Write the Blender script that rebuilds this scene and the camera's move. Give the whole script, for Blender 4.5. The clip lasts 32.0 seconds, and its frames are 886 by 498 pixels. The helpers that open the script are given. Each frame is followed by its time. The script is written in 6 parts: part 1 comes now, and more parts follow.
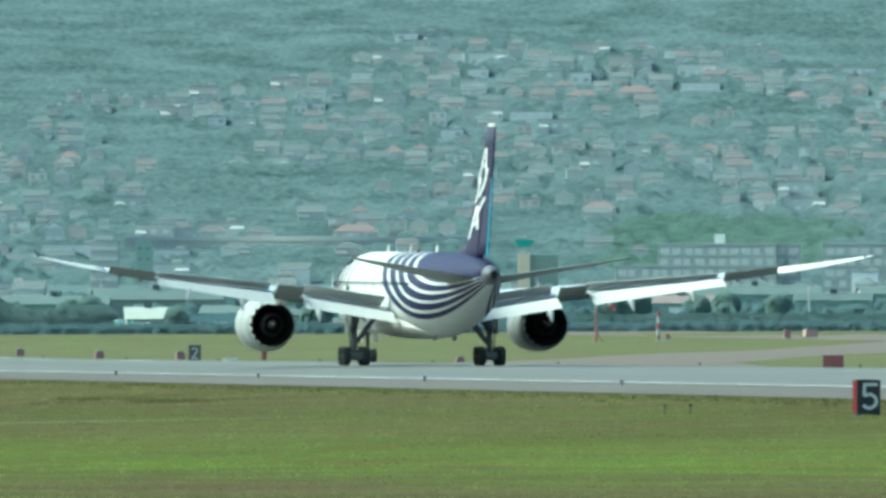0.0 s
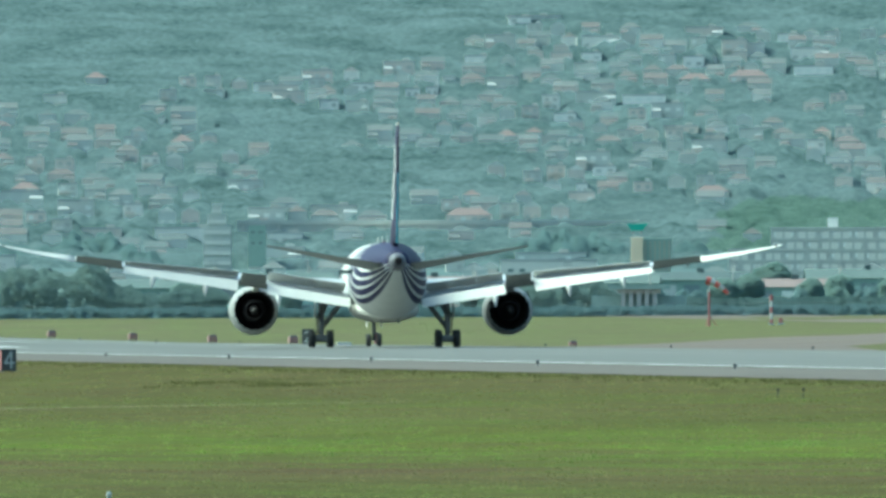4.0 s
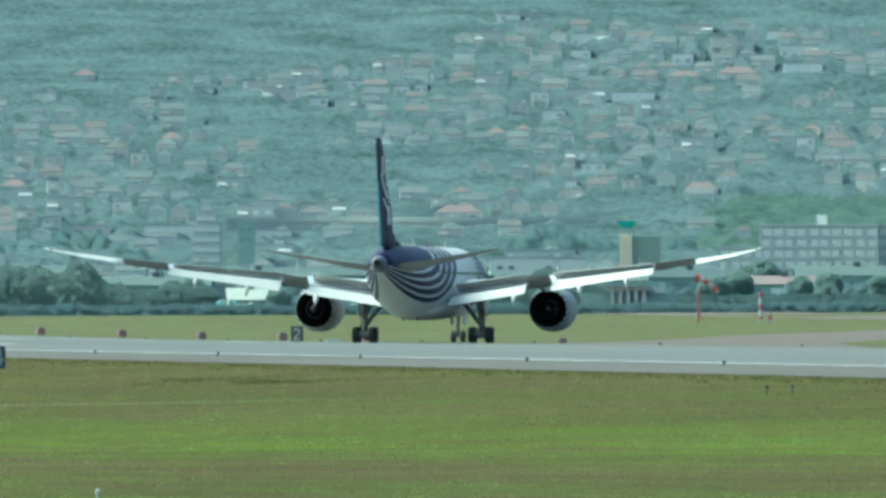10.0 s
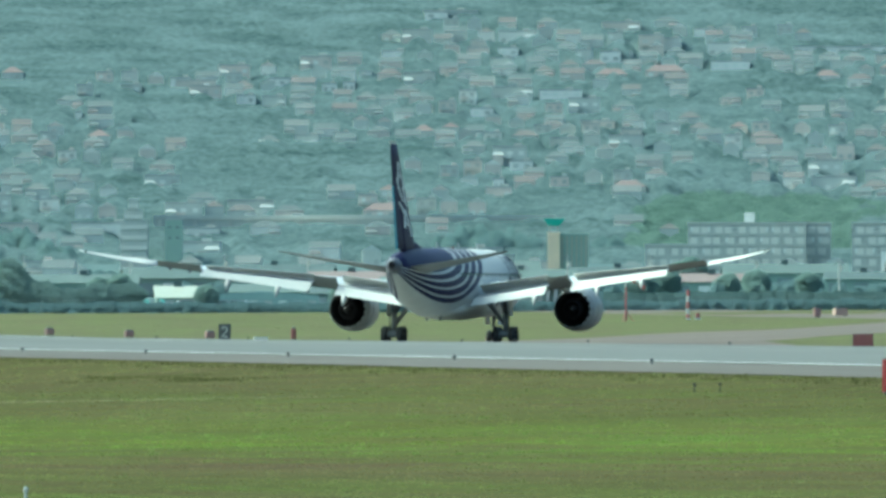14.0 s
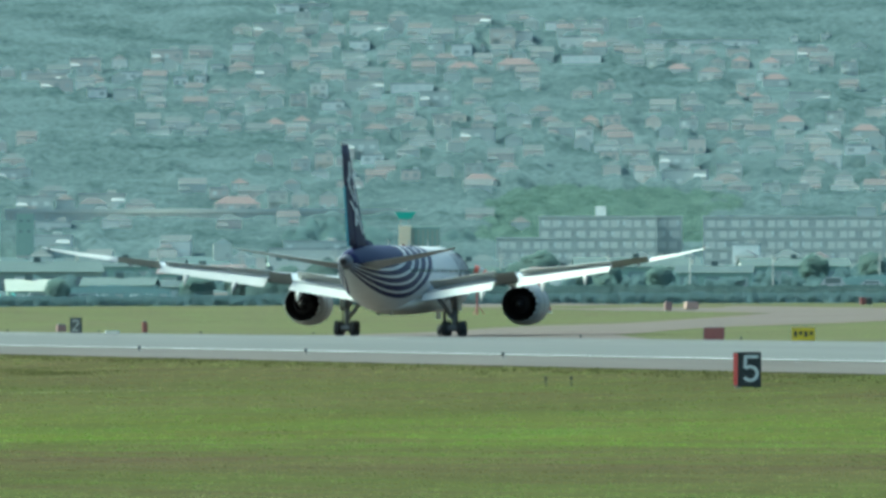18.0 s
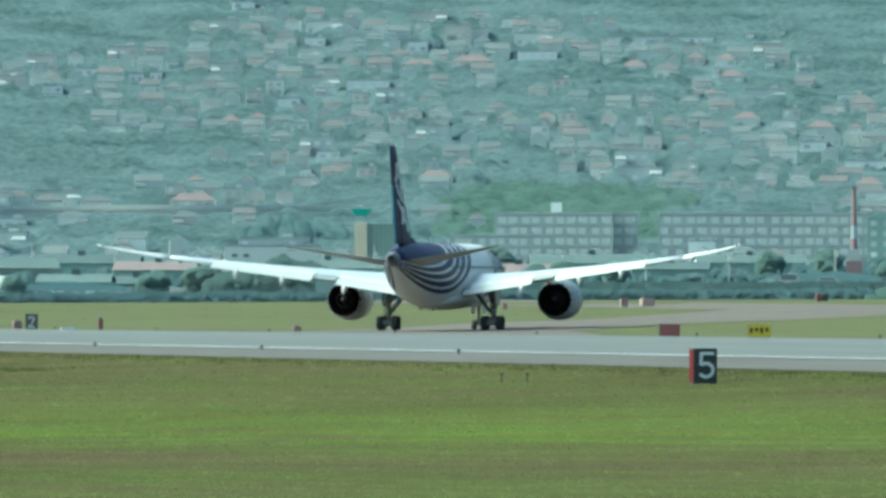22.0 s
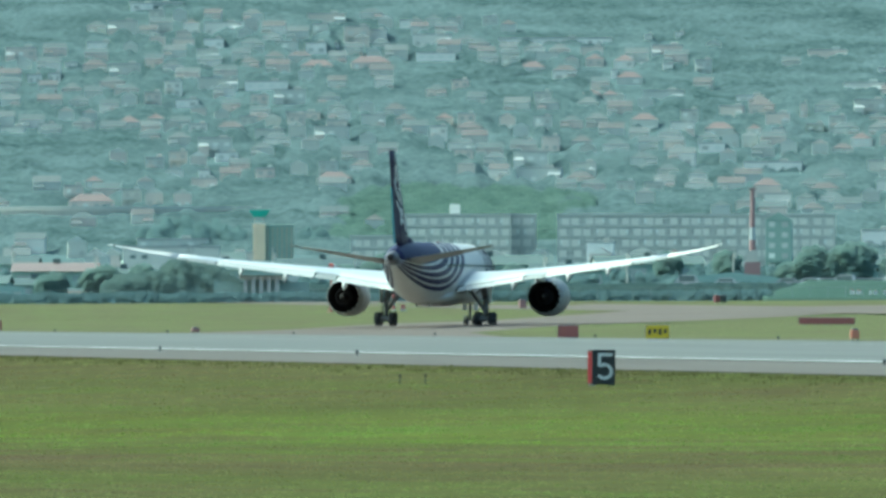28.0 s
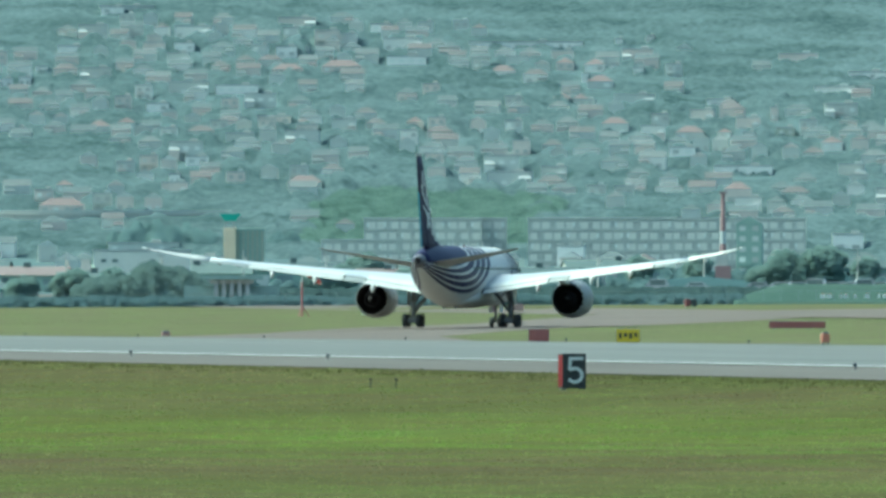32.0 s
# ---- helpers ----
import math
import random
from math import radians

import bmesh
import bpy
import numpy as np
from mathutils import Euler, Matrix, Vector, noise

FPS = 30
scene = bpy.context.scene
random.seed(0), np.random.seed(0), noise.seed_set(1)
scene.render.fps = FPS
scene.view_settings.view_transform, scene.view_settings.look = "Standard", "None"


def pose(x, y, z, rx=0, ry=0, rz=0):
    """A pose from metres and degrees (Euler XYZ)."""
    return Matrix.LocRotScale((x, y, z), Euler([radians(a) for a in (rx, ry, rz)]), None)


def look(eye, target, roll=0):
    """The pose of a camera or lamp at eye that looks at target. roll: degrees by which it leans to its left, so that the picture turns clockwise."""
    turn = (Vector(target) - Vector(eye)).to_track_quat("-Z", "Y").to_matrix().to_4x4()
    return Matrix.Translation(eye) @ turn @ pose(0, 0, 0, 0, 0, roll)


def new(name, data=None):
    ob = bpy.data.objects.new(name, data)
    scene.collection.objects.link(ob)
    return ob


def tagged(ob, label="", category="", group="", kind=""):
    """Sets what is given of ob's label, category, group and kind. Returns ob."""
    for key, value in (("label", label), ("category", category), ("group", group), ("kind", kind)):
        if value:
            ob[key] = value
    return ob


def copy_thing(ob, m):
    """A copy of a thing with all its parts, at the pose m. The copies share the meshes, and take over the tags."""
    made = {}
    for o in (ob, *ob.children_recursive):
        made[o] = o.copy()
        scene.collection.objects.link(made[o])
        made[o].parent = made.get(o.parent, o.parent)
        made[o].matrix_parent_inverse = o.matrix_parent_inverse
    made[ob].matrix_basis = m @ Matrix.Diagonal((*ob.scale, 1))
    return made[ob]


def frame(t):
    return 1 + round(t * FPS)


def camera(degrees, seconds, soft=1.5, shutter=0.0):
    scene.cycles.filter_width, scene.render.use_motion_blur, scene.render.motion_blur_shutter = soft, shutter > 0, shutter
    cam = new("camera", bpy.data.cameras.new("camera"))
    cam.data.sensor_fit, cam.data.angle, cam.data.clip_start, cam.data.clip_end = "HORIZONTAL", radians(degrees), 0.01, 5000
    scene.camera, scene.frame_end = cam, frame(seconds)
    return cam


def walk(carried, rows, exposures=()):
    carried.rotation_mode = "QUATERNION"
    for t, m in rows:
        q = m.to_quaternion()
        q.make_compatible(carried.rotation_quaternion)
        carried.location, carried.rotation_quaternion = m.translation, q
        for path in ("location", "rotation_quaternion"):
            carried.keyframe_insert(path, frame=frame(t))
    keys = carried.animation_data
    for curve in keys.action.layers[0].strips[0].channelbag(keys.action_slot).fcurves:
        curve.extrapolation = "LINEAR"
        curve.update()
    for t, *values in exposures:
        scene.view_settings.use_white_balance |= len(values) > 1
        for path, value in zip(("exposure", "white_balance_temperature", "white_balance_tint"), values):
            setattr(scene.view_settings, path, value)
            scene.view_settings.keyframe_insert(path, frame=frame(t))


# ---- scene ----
import itertools

cam = camera(4.296, 32.0, soft=3.3)
EYE = (0.0, 0.0, 1.95)
# seconds, bearing clockwise from the runway's direction, elevation, in degrees
VIEW = (
    (0.0, 10.3500, 0.4362), (0.5, 10.2409, 0.4236), (1.0, 10.1400, 0.4236), (1.5, 9.9962, 0.4109),
    (2.0, 9.9658, 0.3939), (2.5, 9.9218, 0.3898), (3.0, 9.8799, 0.3731), (3.5, 9.8526, 0.3564),
    (5.5, 9.6406, 0.3689), (6.0, 9.6238, 0.3564), (6.5, 9.5693, 0.3646), (7.0, 9.5819, 0.3649),
    (7.5, 9.6027, 0.3564), (8.0, 9.6702, 0.3687), (8.5, 9.7077, 0.3605), (9.0, 9.7247, 0.3646),
    (9.5, 9.7834, 0.3564), (10.0, 9.8546, 0.3438), (10.5, 9.9134, 0.3395), (11.0, 9.9784, 0.3438),
    (11.5, 10.0488, 0.3353), (12.0, 10.0772, 0.3395), (12.5, 10.1274, 0.3312), (13.0, 10.1454, 0.3353),
    (13.5, 10.1758, 0.3353), (15.5, 10.3982, 0.3227), (16.0, 10.5263, 0.3186), (16.5, 10.6009, 0.3101),
    (17.0, 10.6868, 0.3101), (17.5, 10.7990, 0.3017), (18.0, 10.9272, 0.3018), (18.5, 10.9650, 0.2975),
    (19.0, 10.9628, 0.3017), (19.5, 10.9753, 0.2974), (20.0, 11.0383, 0.3059), (20.5, 11.0636, 0.3059),
    (21.0, 11.0721, 0.3016), (21.5, 11.1045, 0.3016), (22.0, 11.1413, 0.2850), (22.5, 11.1853, 0.2848),
    (23.0, 11.2439, 0.2848), (23.5, 11.3291, 0.2848), (24.0, 11.4203, 0.2848), (24.5, 11.5210, 0.2892),
    (25.0, 11.5421, 0.2892), (25.5, 11.5673, 0.2974), (27.5, 11.6269, 0.2933), (28.0, 11.6344, 0.2913),
    (28.5, 11.6983, 0.2933), (29.0, 11.7309, 0.2849), (29.5, 11.7759, 0.2870), (30.0, 11.7728, 0.2974),
    (30.5, 11.7895, 0.3142), (31.0, 11.7841, 0.3122), (31.5, 11.7738, 0.3018), (32.0, 11.7769, 0.3101),
)
walk(cam, [(t, pose(*EYE, 90 + el, 0, -az)) for t, az, el in VIEW],
     exposures=[(0, 1.12, 5150, -27), (32, 1.12, 5150, -27)])

# ---- daylight ----
SUN_AZ, SUN_EL = -66.0, 46.0   # bearing from the runway's direction, height
world = bpy.data.worlds.new("world")
scene.world = world
world.use_nodes = True
sky = world.node_tree.nodes.new("ShaderNodeTexSky")
sky.sky_type, sky.sun_disc = "NISHITA", False
sky.sun_elevation, sky.sun_rotation = radians(SUN_EL), radians(SUN_AZ)
sky.air_density, sky.dust_density, sky.ozone_density = 0.8, 8.0, 0.6
world.node_tree.links.new(sky.outputs[0], world.node_tree.nodes["Background"].inputs[0])
world.node_tree.nodes["Background"].inputs[1].default_value = 0.15
sun = new("sun", bpy.data.lights.new("sun", "SUN"))
sun.data.energy, sun.data.angle, sun.data.color = 0.44, radians(18), (1.0, 0.95, 0.88)
sa, se = radians(SUN_AZ), radians(SUN_EL)
sun.matrix_world = look((math.sin(sa) * math.cos(se) * 500, math.cos(sa) * math.cos(se) * 500, math.sin(se) * 500), (0, 0, 0))


# ---- materials ----
def material(name, low, high, rough=0.7, metal=0.0, grain=4.0, patch=0.3, bump=0.0, each=None, coat=0.0, island=False, thin=0.0, gloss=0.5, stretch=None):
    """A surface between two colours, varied by a coarse and a fine noise; each: a colour ramp over separate objects."""
    m = bpy.data.materials.new(name)
    m.use_nodes = True
    n, l = m.node_tree.nodes, m.node_tree.links
    b = n["Principled BSDF"]
    b.inputs["Roughness"].default_value, b.inputs["Metallic"].default_value = rough, metal
    b.inputs["Coat Weight"].default_value, b.inputs["Specular IOR Level"].default_value = coat, gloss
    where = n.new("ShaderNodeTexCoord")
    fine, coarse = n.new("ShaderNodeTexNoise"), n.new("ShaderNodeTexNoise")
    fine.inputs["Scale"].default_value, fine.inputs["Detail"].default_value = grain, 6
    coarse.inputs["Scale"].default_value, coarse.inputs["Detail"].default_value = patch, 3
    add = n.new("ShaderNodeMath")
    add.operation = "MULTIPLY_ADD"
    add.inputs[1].default_value = 0.5
    half = n.new("ShaderNodeMath")
    half.operation = "MULTIPLY"
    half.inputs[1].default_value = 0.5
    ramp = n.new("ShaderNodeValToRGB")
    ramp.color_ramp.elements[0].position, ramp.color_ramp.elements[1].position = 0.32, 0.68
    ramp.color_ramp.elements[0].color, ramp.color_ramp.elements[1].color = (*low, 1), (*high, 1)
    place_ = where.outputs["Object"]
    if stretch:
        # grain drawn out along one way, as wheels leave it
        pull = n.new("ShaderNodeMapping")
        pull.inputs["Scale"].default_value = stretch
        l.new(place_, pull.inputs["Vector"])
        place_ = pull.outputs[0]
    for tex in (fine, coarse):
        l.new(place_, tex.inputs["Vector"])
    l.new(coarse.outputs[0], half.inputs[0])
    l.new(fine.outputs[0], add.inputs[0])
    l.new(half.outputs[0], add.inputs[2])
    l.new(add.outputs[0], ramp.inputs[0])
    out = ramp.outputs[0]
    if each:
        info, tint, mix = n.new("ShaderNodeObjectInfo"), n.new("ShaderNodeValToRGB"), n.new("ShaderNodeMixRGB")
        tint.color_ramp.interpolation = "CONSTANT"
        els = tint.color_ramp.elements
        while len(els) < len(each):
            els.new(0.5)
        for i, c in enumerate(each):
            els[i].position, els[i].color = i / len(each), (*c, 1)
        mix.blend_type = "MULTIPLY"
        mix.inputs[0].default_value = 1
        if island:
            info = n.new("ShaderNodeNewGeometry")
        l.new(info.outputs["Random Per Island" if island else "Random"], tint.inputs[0])
        l.new(tint.outputs[0], mix.inputs[1])
        l.new(out, mix.inputs[2])
        out = mix.outputs[0]
    l.new(out, b.inputs["Base Color"])
    if thin:
        # leaves let some light through
        glow, both = n.new("ShaderNodeBsdfTranslucent"), n.new("ShaderNodeMixShader")
        both.inputs[0].default_value = thin
        l.new(out, glow.inputs["Color"])
        l.new(b.outputs[0], both.inputs[1])
        l.new(glow.outputs[0], both.inputs[2])
        l.new(both.outputs[0], n["Material Output"].inputs["Surface"])
    if bump:
        bm_ = n.new("ShaderNodeBump")
        bm_.inputs["Strength"].default_value, bm_.inputs["Distance"].default_value = bump, 1 / grain
        l.new(fine.outputs[0], bm_.inputs["Height"])
        l.new(bm_.outputs[0], b.inputs["Normal"])
    return m


def scaled(c, k):
    return tuple(v * k for v in c)


M = {
    "asphalt": material("runway_asphalt", (0.1, 0.101, 0.096), (0.157, 0.157, 0.148), 0.75, grain=0.6, patch=0.12, bump=0.1, gloss=0.2, stretch=(1, 0.03, 1)),
    "shoulder": material("shoulder_asphalt", (0.09, 0.08, 0.072), (0.134, 0.12, 0.108), 0.9, grain=0.8, patch=0.2, bump=0.1, gloss=0.15, stretch=(1, 0.04, 1)),
    "taxiway": material("taxiway_asphalt", (0.112, 0.092, 0.08), (0.156, 0.128, 0.112), 0.95, grain=0.5, patch=0.04, bump=0.1, gloss=0.15),
    "paint": material("marking_paint", (0.34, 0.34, 0.32), (0.74, 0.74, 0.72), 0.6, grain=0.5, patch=0.07),
    "dim_paint": material("dim_marking_paint", (0.13, 0.13, 0.12), (0.24, 0.24, 0.225), 0.7, grain=1.2, patch=0.15),
    "white": material("white_gloss_paint", (0.54, 0.53, 0.49), (0.61, 0.6, 0.555), 0.5, grain=1.5, patch=0.2, gloss=0.25),
    "wing_grey": material("wing_grey_paint", (0.46, 0.47, 0.475), (0.53, 0.54, 0.545), 0.33, grain=2, patch=0.3, coat=0.2),
    "spoiler_grey": material("spoiler_grey_paint", (0.62, 0.62, 0.58), (0.69, 0.69, 0.65), 0.7, grain=2, patch=0.5, gloss=0.1),
    "tail_grey": material("tailplane_grey_paint", (0.33, 0.345, 0.34), (0.41, 0.425, 0.415), 0.5, grain=2, patch=0.4, gloss=0.2),
    "navy": material("navy_satin_paint", (0.024, 0.021, 0.052), (0.032, 0.028, 0.068), 0.6, grain=2, patch=0.3, gloss=0.2),
    "cyan": material("light_blue_paint", (0.05, 0.24, 0.34), (0.06, 0.27, 0.38), 0.4, grain=2),
    # near-black colour holds the shade inside engines and tail outlet
    "dark": material("cavity_shade", (0.03, 0.028, 0.03), (0.04, 0.037, 0.039), 0.95, grain=5, gloss=0.05),
    "metal": material("bare_metal", (0.35, 0.35, 0.36), (0.5, 0.5, 0.5), 0.35, 0.9, grain=6),
    "hot_metal": material("exhaust_metal", (0.05, 0.047, 0.045), (0.08, 0.075, 0.07), 0.6, 0.6, grain=6),
    "steel": material("gear_steel", (0.2, 0.205, 0.21), (0.29, 0.295, 0.3), 0.6, 0.1, grain=8),
    "rubber": material("tyre_rubber", (0.04, 0.042, 0.043), (0.058, 0.06, 0.061), 0.85, grain=10),
    "glass": material("window_glass", (0.02, 0.025, 0.03), (0.03, 0.035, 0.04), 0.1),
    "black": material("black_sign_face", (0.022, 0.025, 0.027), (0.034, 0.037, 0.039), 0.6, grain=6, patch=1),
    "sign_white": material("sign_white", (0.62, 0.63, 0.62), (0.75, 0.76, 0.75), 0.5, grain=6, patch=1),
    "red": material("red_enamel", (0.12, 0.014, 0.018), (0.16, 0.02, 0.025), 0.8, grain=5, patch=1, gloss=0.08),
    "brick_red": material("dull_red_enamel", (0.21, 0.075, 0.078), (0.27, 0.1, 0.1), 0.7, grain=5, patch=1),
    # blackish sign face, lightened in its colour for distance haze
    "hazed_black": material("hazed_black_sign_face", (0.045, 0.055, 0.058), (0.06, 0.07, 0.073), 0.7, grain=6, patch=1),
    "yellow": material("yellow_sign_face", (0.5, 0.38, 0.02), (0.6, 0.46, 0.03), 0.5, grain=5, patch=1),
    # muted red and white hold distance haze; the near fence shares the white
    "faded_red": material("hazed_red_paint", (0.28, 0.175, 0.175), (0.33, 0.21, 0.205), 0.8, grain=1.5, patch=0.3),
    "faded_white": material("greyed_white_paint", (0.4, 0.43, 0.43), (0.48, 0.5, 0.49), 0.8, grain=1.5, patch=0.3),
    "orange": material("orange_paint", (0.46, 0.19, 0.14), (0.52, 0.23, 0.17), 0.6, grain=4, patch=1),
}


# ---- builders ----
def mesh(name, bm, mat, smooth=False):
    me = bpy.data.meshes.new(name)
    bm.to_mesh(me)
    bm.free()
    for q in (mat if isinstance(mat, (list, tuple)) else [mat]):
        me.materials.append(q)
    if smooth:
        for p in me.polygons:
            p.use_smooth = True
    return me


def part(name, bm, mat, parent, label="", smooth=False):
    ob = new(name, mesh(name, bm, mat, smooth))
    ob.parent = parent
    return tagged(ob, label) if label else ob


def thing(name, at, label, category, group="", kind="", turn=0.0):
    ob = new(name)
    ob.empty_display_size = 0.3
    ob.matrix_basis = pose(*at, 0, 0, turn)
    return tagged(ob, label, category, group, kind)


def box(x0, x1, y0, y1, z0, z1, bm=None, bevel=0.0):
    bm = bm or bmesh.new()
    made = bmesh.ops.create_cube(bm, size=1, matrix=Matrix.LocRotScale(((x0 + x1) / 2, (y0 + y1) / 2, (z0 + z1) / 2), None, (x1 - x0, y1 - y0, z1 - z0)))
    if bevel:
        edges = list({e for v in made["verts"] for e in v.link_edges})
        bmesh.ops.bevel(bm, geom=edges, offset=bevel, segments=2, affect="EDGES")
    return bm


def tube(p, q, r0, r1=None, bm=None, n=12):
    """A round bar from p to q."""
    bm = bm or bmesh.new()
    p, q = Vector(p), Vector(q)
    turn = (q - p).to_track_quat("Z", "Y")
    bmesh.ops.create_cone(bm, cap_ends=True, segments=n, radius1=r0, radius2=r0 if r1 is None else r1, depth=(q - p).length,
                          matrix=Matrix.LocRotScale((p + q) / 2, turn, None))
    return bm


def loft(rings, bm=None, close=True, cap=True):
    """Skin over rings of equally many points."""
    bm = bm or bmesh.new()
    rows = [[bm.verts.new(p) for p in ring] for ring in rings]
    n = len(rows[0])
    for a, b in zip(rows, rows[1:]):
        for i in range(n if close else n - 1):
            j = (i + 1) % n
            bm.faces.new((a[i], a[j], b[j], b[i]))
    if cap and close:
        bm.faces.new(rows[0][::-1])
        bm.faces.new(rows[-1])
    bmesh.ops.recalc_face_normals(bm, faces=bm.faces)
    return bm


def lathe_y(profile, at=(0, 0, 0), n=48, bm=None, cap=False):
    """A body of revolution about the y axis through at; profile: (y, radius)."""
    rings = [[(at[0] + r * math.cos(2 * math.pi * i / n), at[1] + y, at[2] + r * math.sin(2 * math.pi * i / n)) for i in range(n)] for y, r in profile]
    return loft(rings, bm, True, cap)


def plate(points, depth, bm=None):
    """A flat polygon (x, z) given a depth along y, front at y = 0."""
    bm = bm or bmesh.new()
    a = [bm.verts.new((x, 0, z)) for x, z in points]
    b = [bm.verts.new((x, depth, z)) for x, z in points]
    bm.faces.new(a)
    bm.faces.new(b[::-1])
    for i in range(len(a)):
        j = (i + 1) % len(a)
        bm.faces.new((a[j], a[i], b[i], b[j]))
    bmesh.ops.recalc_face_normals(bm, faces=bm.faces)
    return bm


# ---- the lie of the land ----
CROSS = ((-400, -4.5), (0, -3.6), (60, -2.5), (105, -1.25), (113, -0.8), (120, -0.45), (150, 0.0), (170, -0.05), (182, -0.22), (189, -0.34),
         (205, -0.3), (219, -0.1), (231, 0.25), (242, 0.45), (270, 0.7), (300, 1.1), (330, 1.5), (360, 2.0), (420, 2.6), (600, 3.2))
# distance from the eye and tangent of the ground's elevation, in thousandths
RISE = ((1750, 0.6), (2000, 1.6), (2600, 2.7), (3250, 3.5), (3450, 6.0), (3600, 9.0), (4000, 15.8), (4400, 23.0), (4860, 33.0), (5600, 36.0))


def along(table, v):
    for (a, p), (b, q) in zip(table, table[1:]):
        if v <= b:
            return p + (q - p) * max(0.0, v - a) / (b - a)
    return table[-1][1]


def lie(x, y):
    """Height of the ground."""
    d = math.hypot(x, y)
    near = along(CROSS, x) if x > -400 else -4.5
    near += max(0.0, y - 1250) * 0.003
    if d < 1550:
        return near
    far = EYE[2] + along(RISE, d) / 1000 * d
    far += max(0.0, min(1.0, (d - 3300) / 300)) * 5 * noise.noise((x / 160, y / 160, 3.1))
    k = min(1.0, (d - 1550) / 250)
    return near * (1 - k) + far * k


def spot(bearing, d):
    """A place on the ground: bearing in thousandths of a radian off the middle of the scene, distance."""
    a = radians(10.35) + bearing / 1000
    x, y = d * math.sin(a), d * math.cos(a)
    return Vector((x, y, lie(x, y)))


def facing(bearing):
    """Turn about z by which a thing's back (-y) side faces the eye."""
    return -10.35 - math.degrees(bearing / 1000)


def uphill(up):
    """Distance at which the ground shows at that elevation (thousandths)."""
    for (a, p), (b, q) in zip(RISE, RISE[1:]):
        if up <= q:
            return a + (b - a) * max(0.0, up - p) / (q - p)
    return RISE[-1][0]


def meets(bearing, up):
    """The place where the line of sight at that bearing and elevation (thousandths) meets the ground."""
    a, d = radians(10.35) + bearing / 1000, 150.0
    while d < 4900 and EYE[2] + up / 1000 * d > lie(d * math.sin(a), d * math.cos(a)):
        d += 1.0
    return Vector((d * math.sin(a), d * math.cos(a), lie(d * math.sin(a), d * math.cos(a))))


# ---- the ground ----
def grass_material(name, *tones, belts=True, thin=0.0):
    m = material(name, *tones, 1.0, grain=0.9, patch=0.03, bump=0.12, gloss=0.0, thin=thin)
    n, l = m.node_tree.nodes, m.node_tree.links
    b = n["Principled BSDF"]
    base = b.inputs["Base Color"].links[0].from_socket
    # mown swaths and dry patches drawn out along the runway
    where, swath = n.new("ShaderNodeTexCoord"), n.new("ShaderNodeTexNoise")
    across, along_, pair = n.new("ShaderNodeVectorMath"), n.new("ShaderNodeVectorMath"), n.new("ShaderNodeCombineXYZ")
    across.operation = along_.operation = "DOT_PRODUCT"
    across.inputs[1].default_value, along_.inputs[1].default_value = (0.952, 0.306, 0), (-0.306, 0.952, 0)
    wide, long_ = n.new("ShaderNodeMath"), n.new("ShaderNodeMath")
    wide.operation = long_.operation = "MULTIPLY"
    wide.inputs[1].default_value, long_.inputs[1].default_value = 0.34, 0.055
    swath.inputs["Scale"].default_value, swath.inputs["Detail"].default_value = 1.0, 6
    ramp = n.new("ShaderNodeValToRGB")
    e = ramp.color_ramp.elements
    e[0].position, e[0].color = 0.36, (0.94, 0.82, 0.95, 1)
    e[1].position, e[1].color = 0.64, (1.0, 1.14, 0.86, 1)
    mix = n.new("ShaderNodeMixRGB")
    mix.blend_type = "MULTIPLY"
    mix.inputs[0].default_value = 1
    for v in (across, along_):
        l.new(where.outputs["Object"], v.inputs[0])
    l.new(across.outputs["Value"], wide.inputs[0])
    l.new(along_.outputs["Value"], long_.inputs[0])
    l.new(wide.outputs[0], pair.inputs[0])
    l.new(long_.outputs[0], pair.inputs[1])
    l.new(pair.outputs[0], swath.inputs["Vector"])
    # a lusher strip and drier ones beside it, with ragged borders
    rag, unit, belt, last = n.new("ShaderNodeMath"), n.new("ShaderNodeMapRange"), n.new("ShaderNodeValToRGB"), n.new("ShaderNodeMixRGB")
    rag.operation = "MULTIPLY_ADD"
    rag.inputs[1].default_value = 44
    unit.inputs["From Min"].default_value, unit.inputs["From Max"].default_value = 152, 322
    l.new(swath.outputs[0], rag.inputs[0])
    l.new(across.outputs["Value"], rag.inputs[2])
    l.new(rag.outputs[0], unit.inputs["Value"])
    l.new(unit.outputs[0], belt.inputs[0])
    tones = ((0, 0.96, 1.0, 0.93), (0.12, 0.95, 1.0, 0.9), (0.18, 1.06, 0.93, 1.1), (0.24, 0.98, 1.04, 0.89), (0.3, 1.03, 1.2, 0.88), (0.33, 1.14, 1.3, 0.8), (0.36, 1.0, 1.18, 0.88), (0.41, 1.07, 1.22, 0.84), (0.49, 0.98, 1.05, 0.9),
             (0.62, 0.98, 0.94, 0.96), (0.7, 0.94, 1.0, 0.88), (0.8, 0.98, 0.94, 0.98), (1.0, 0.99, 0.94, 0.98))
    els = belt.color_ramp.elements
    while len(els) < len(tones):
        els.new(0.5)
    for q, t in zip(els, tones):
        q.position, q.color = t[0], (*t[1:], 1)
    last.blend_type = "MULTIPLY"
    last.inputs[0].default_value = 1 if belts else 0
    l.new(swath.outputs[0], ramp.inputs[0])
    l.new(base, mix.inputs[1])
    l.new(ramp.outputs[0], mix.inputs[2])
    l.new(mix.outputs[0], last.inputs[1])
    l.new(belt.outputs[0], last.inputs[2])
    l.new(last.outputs[0], b.inputs["Base Color"])
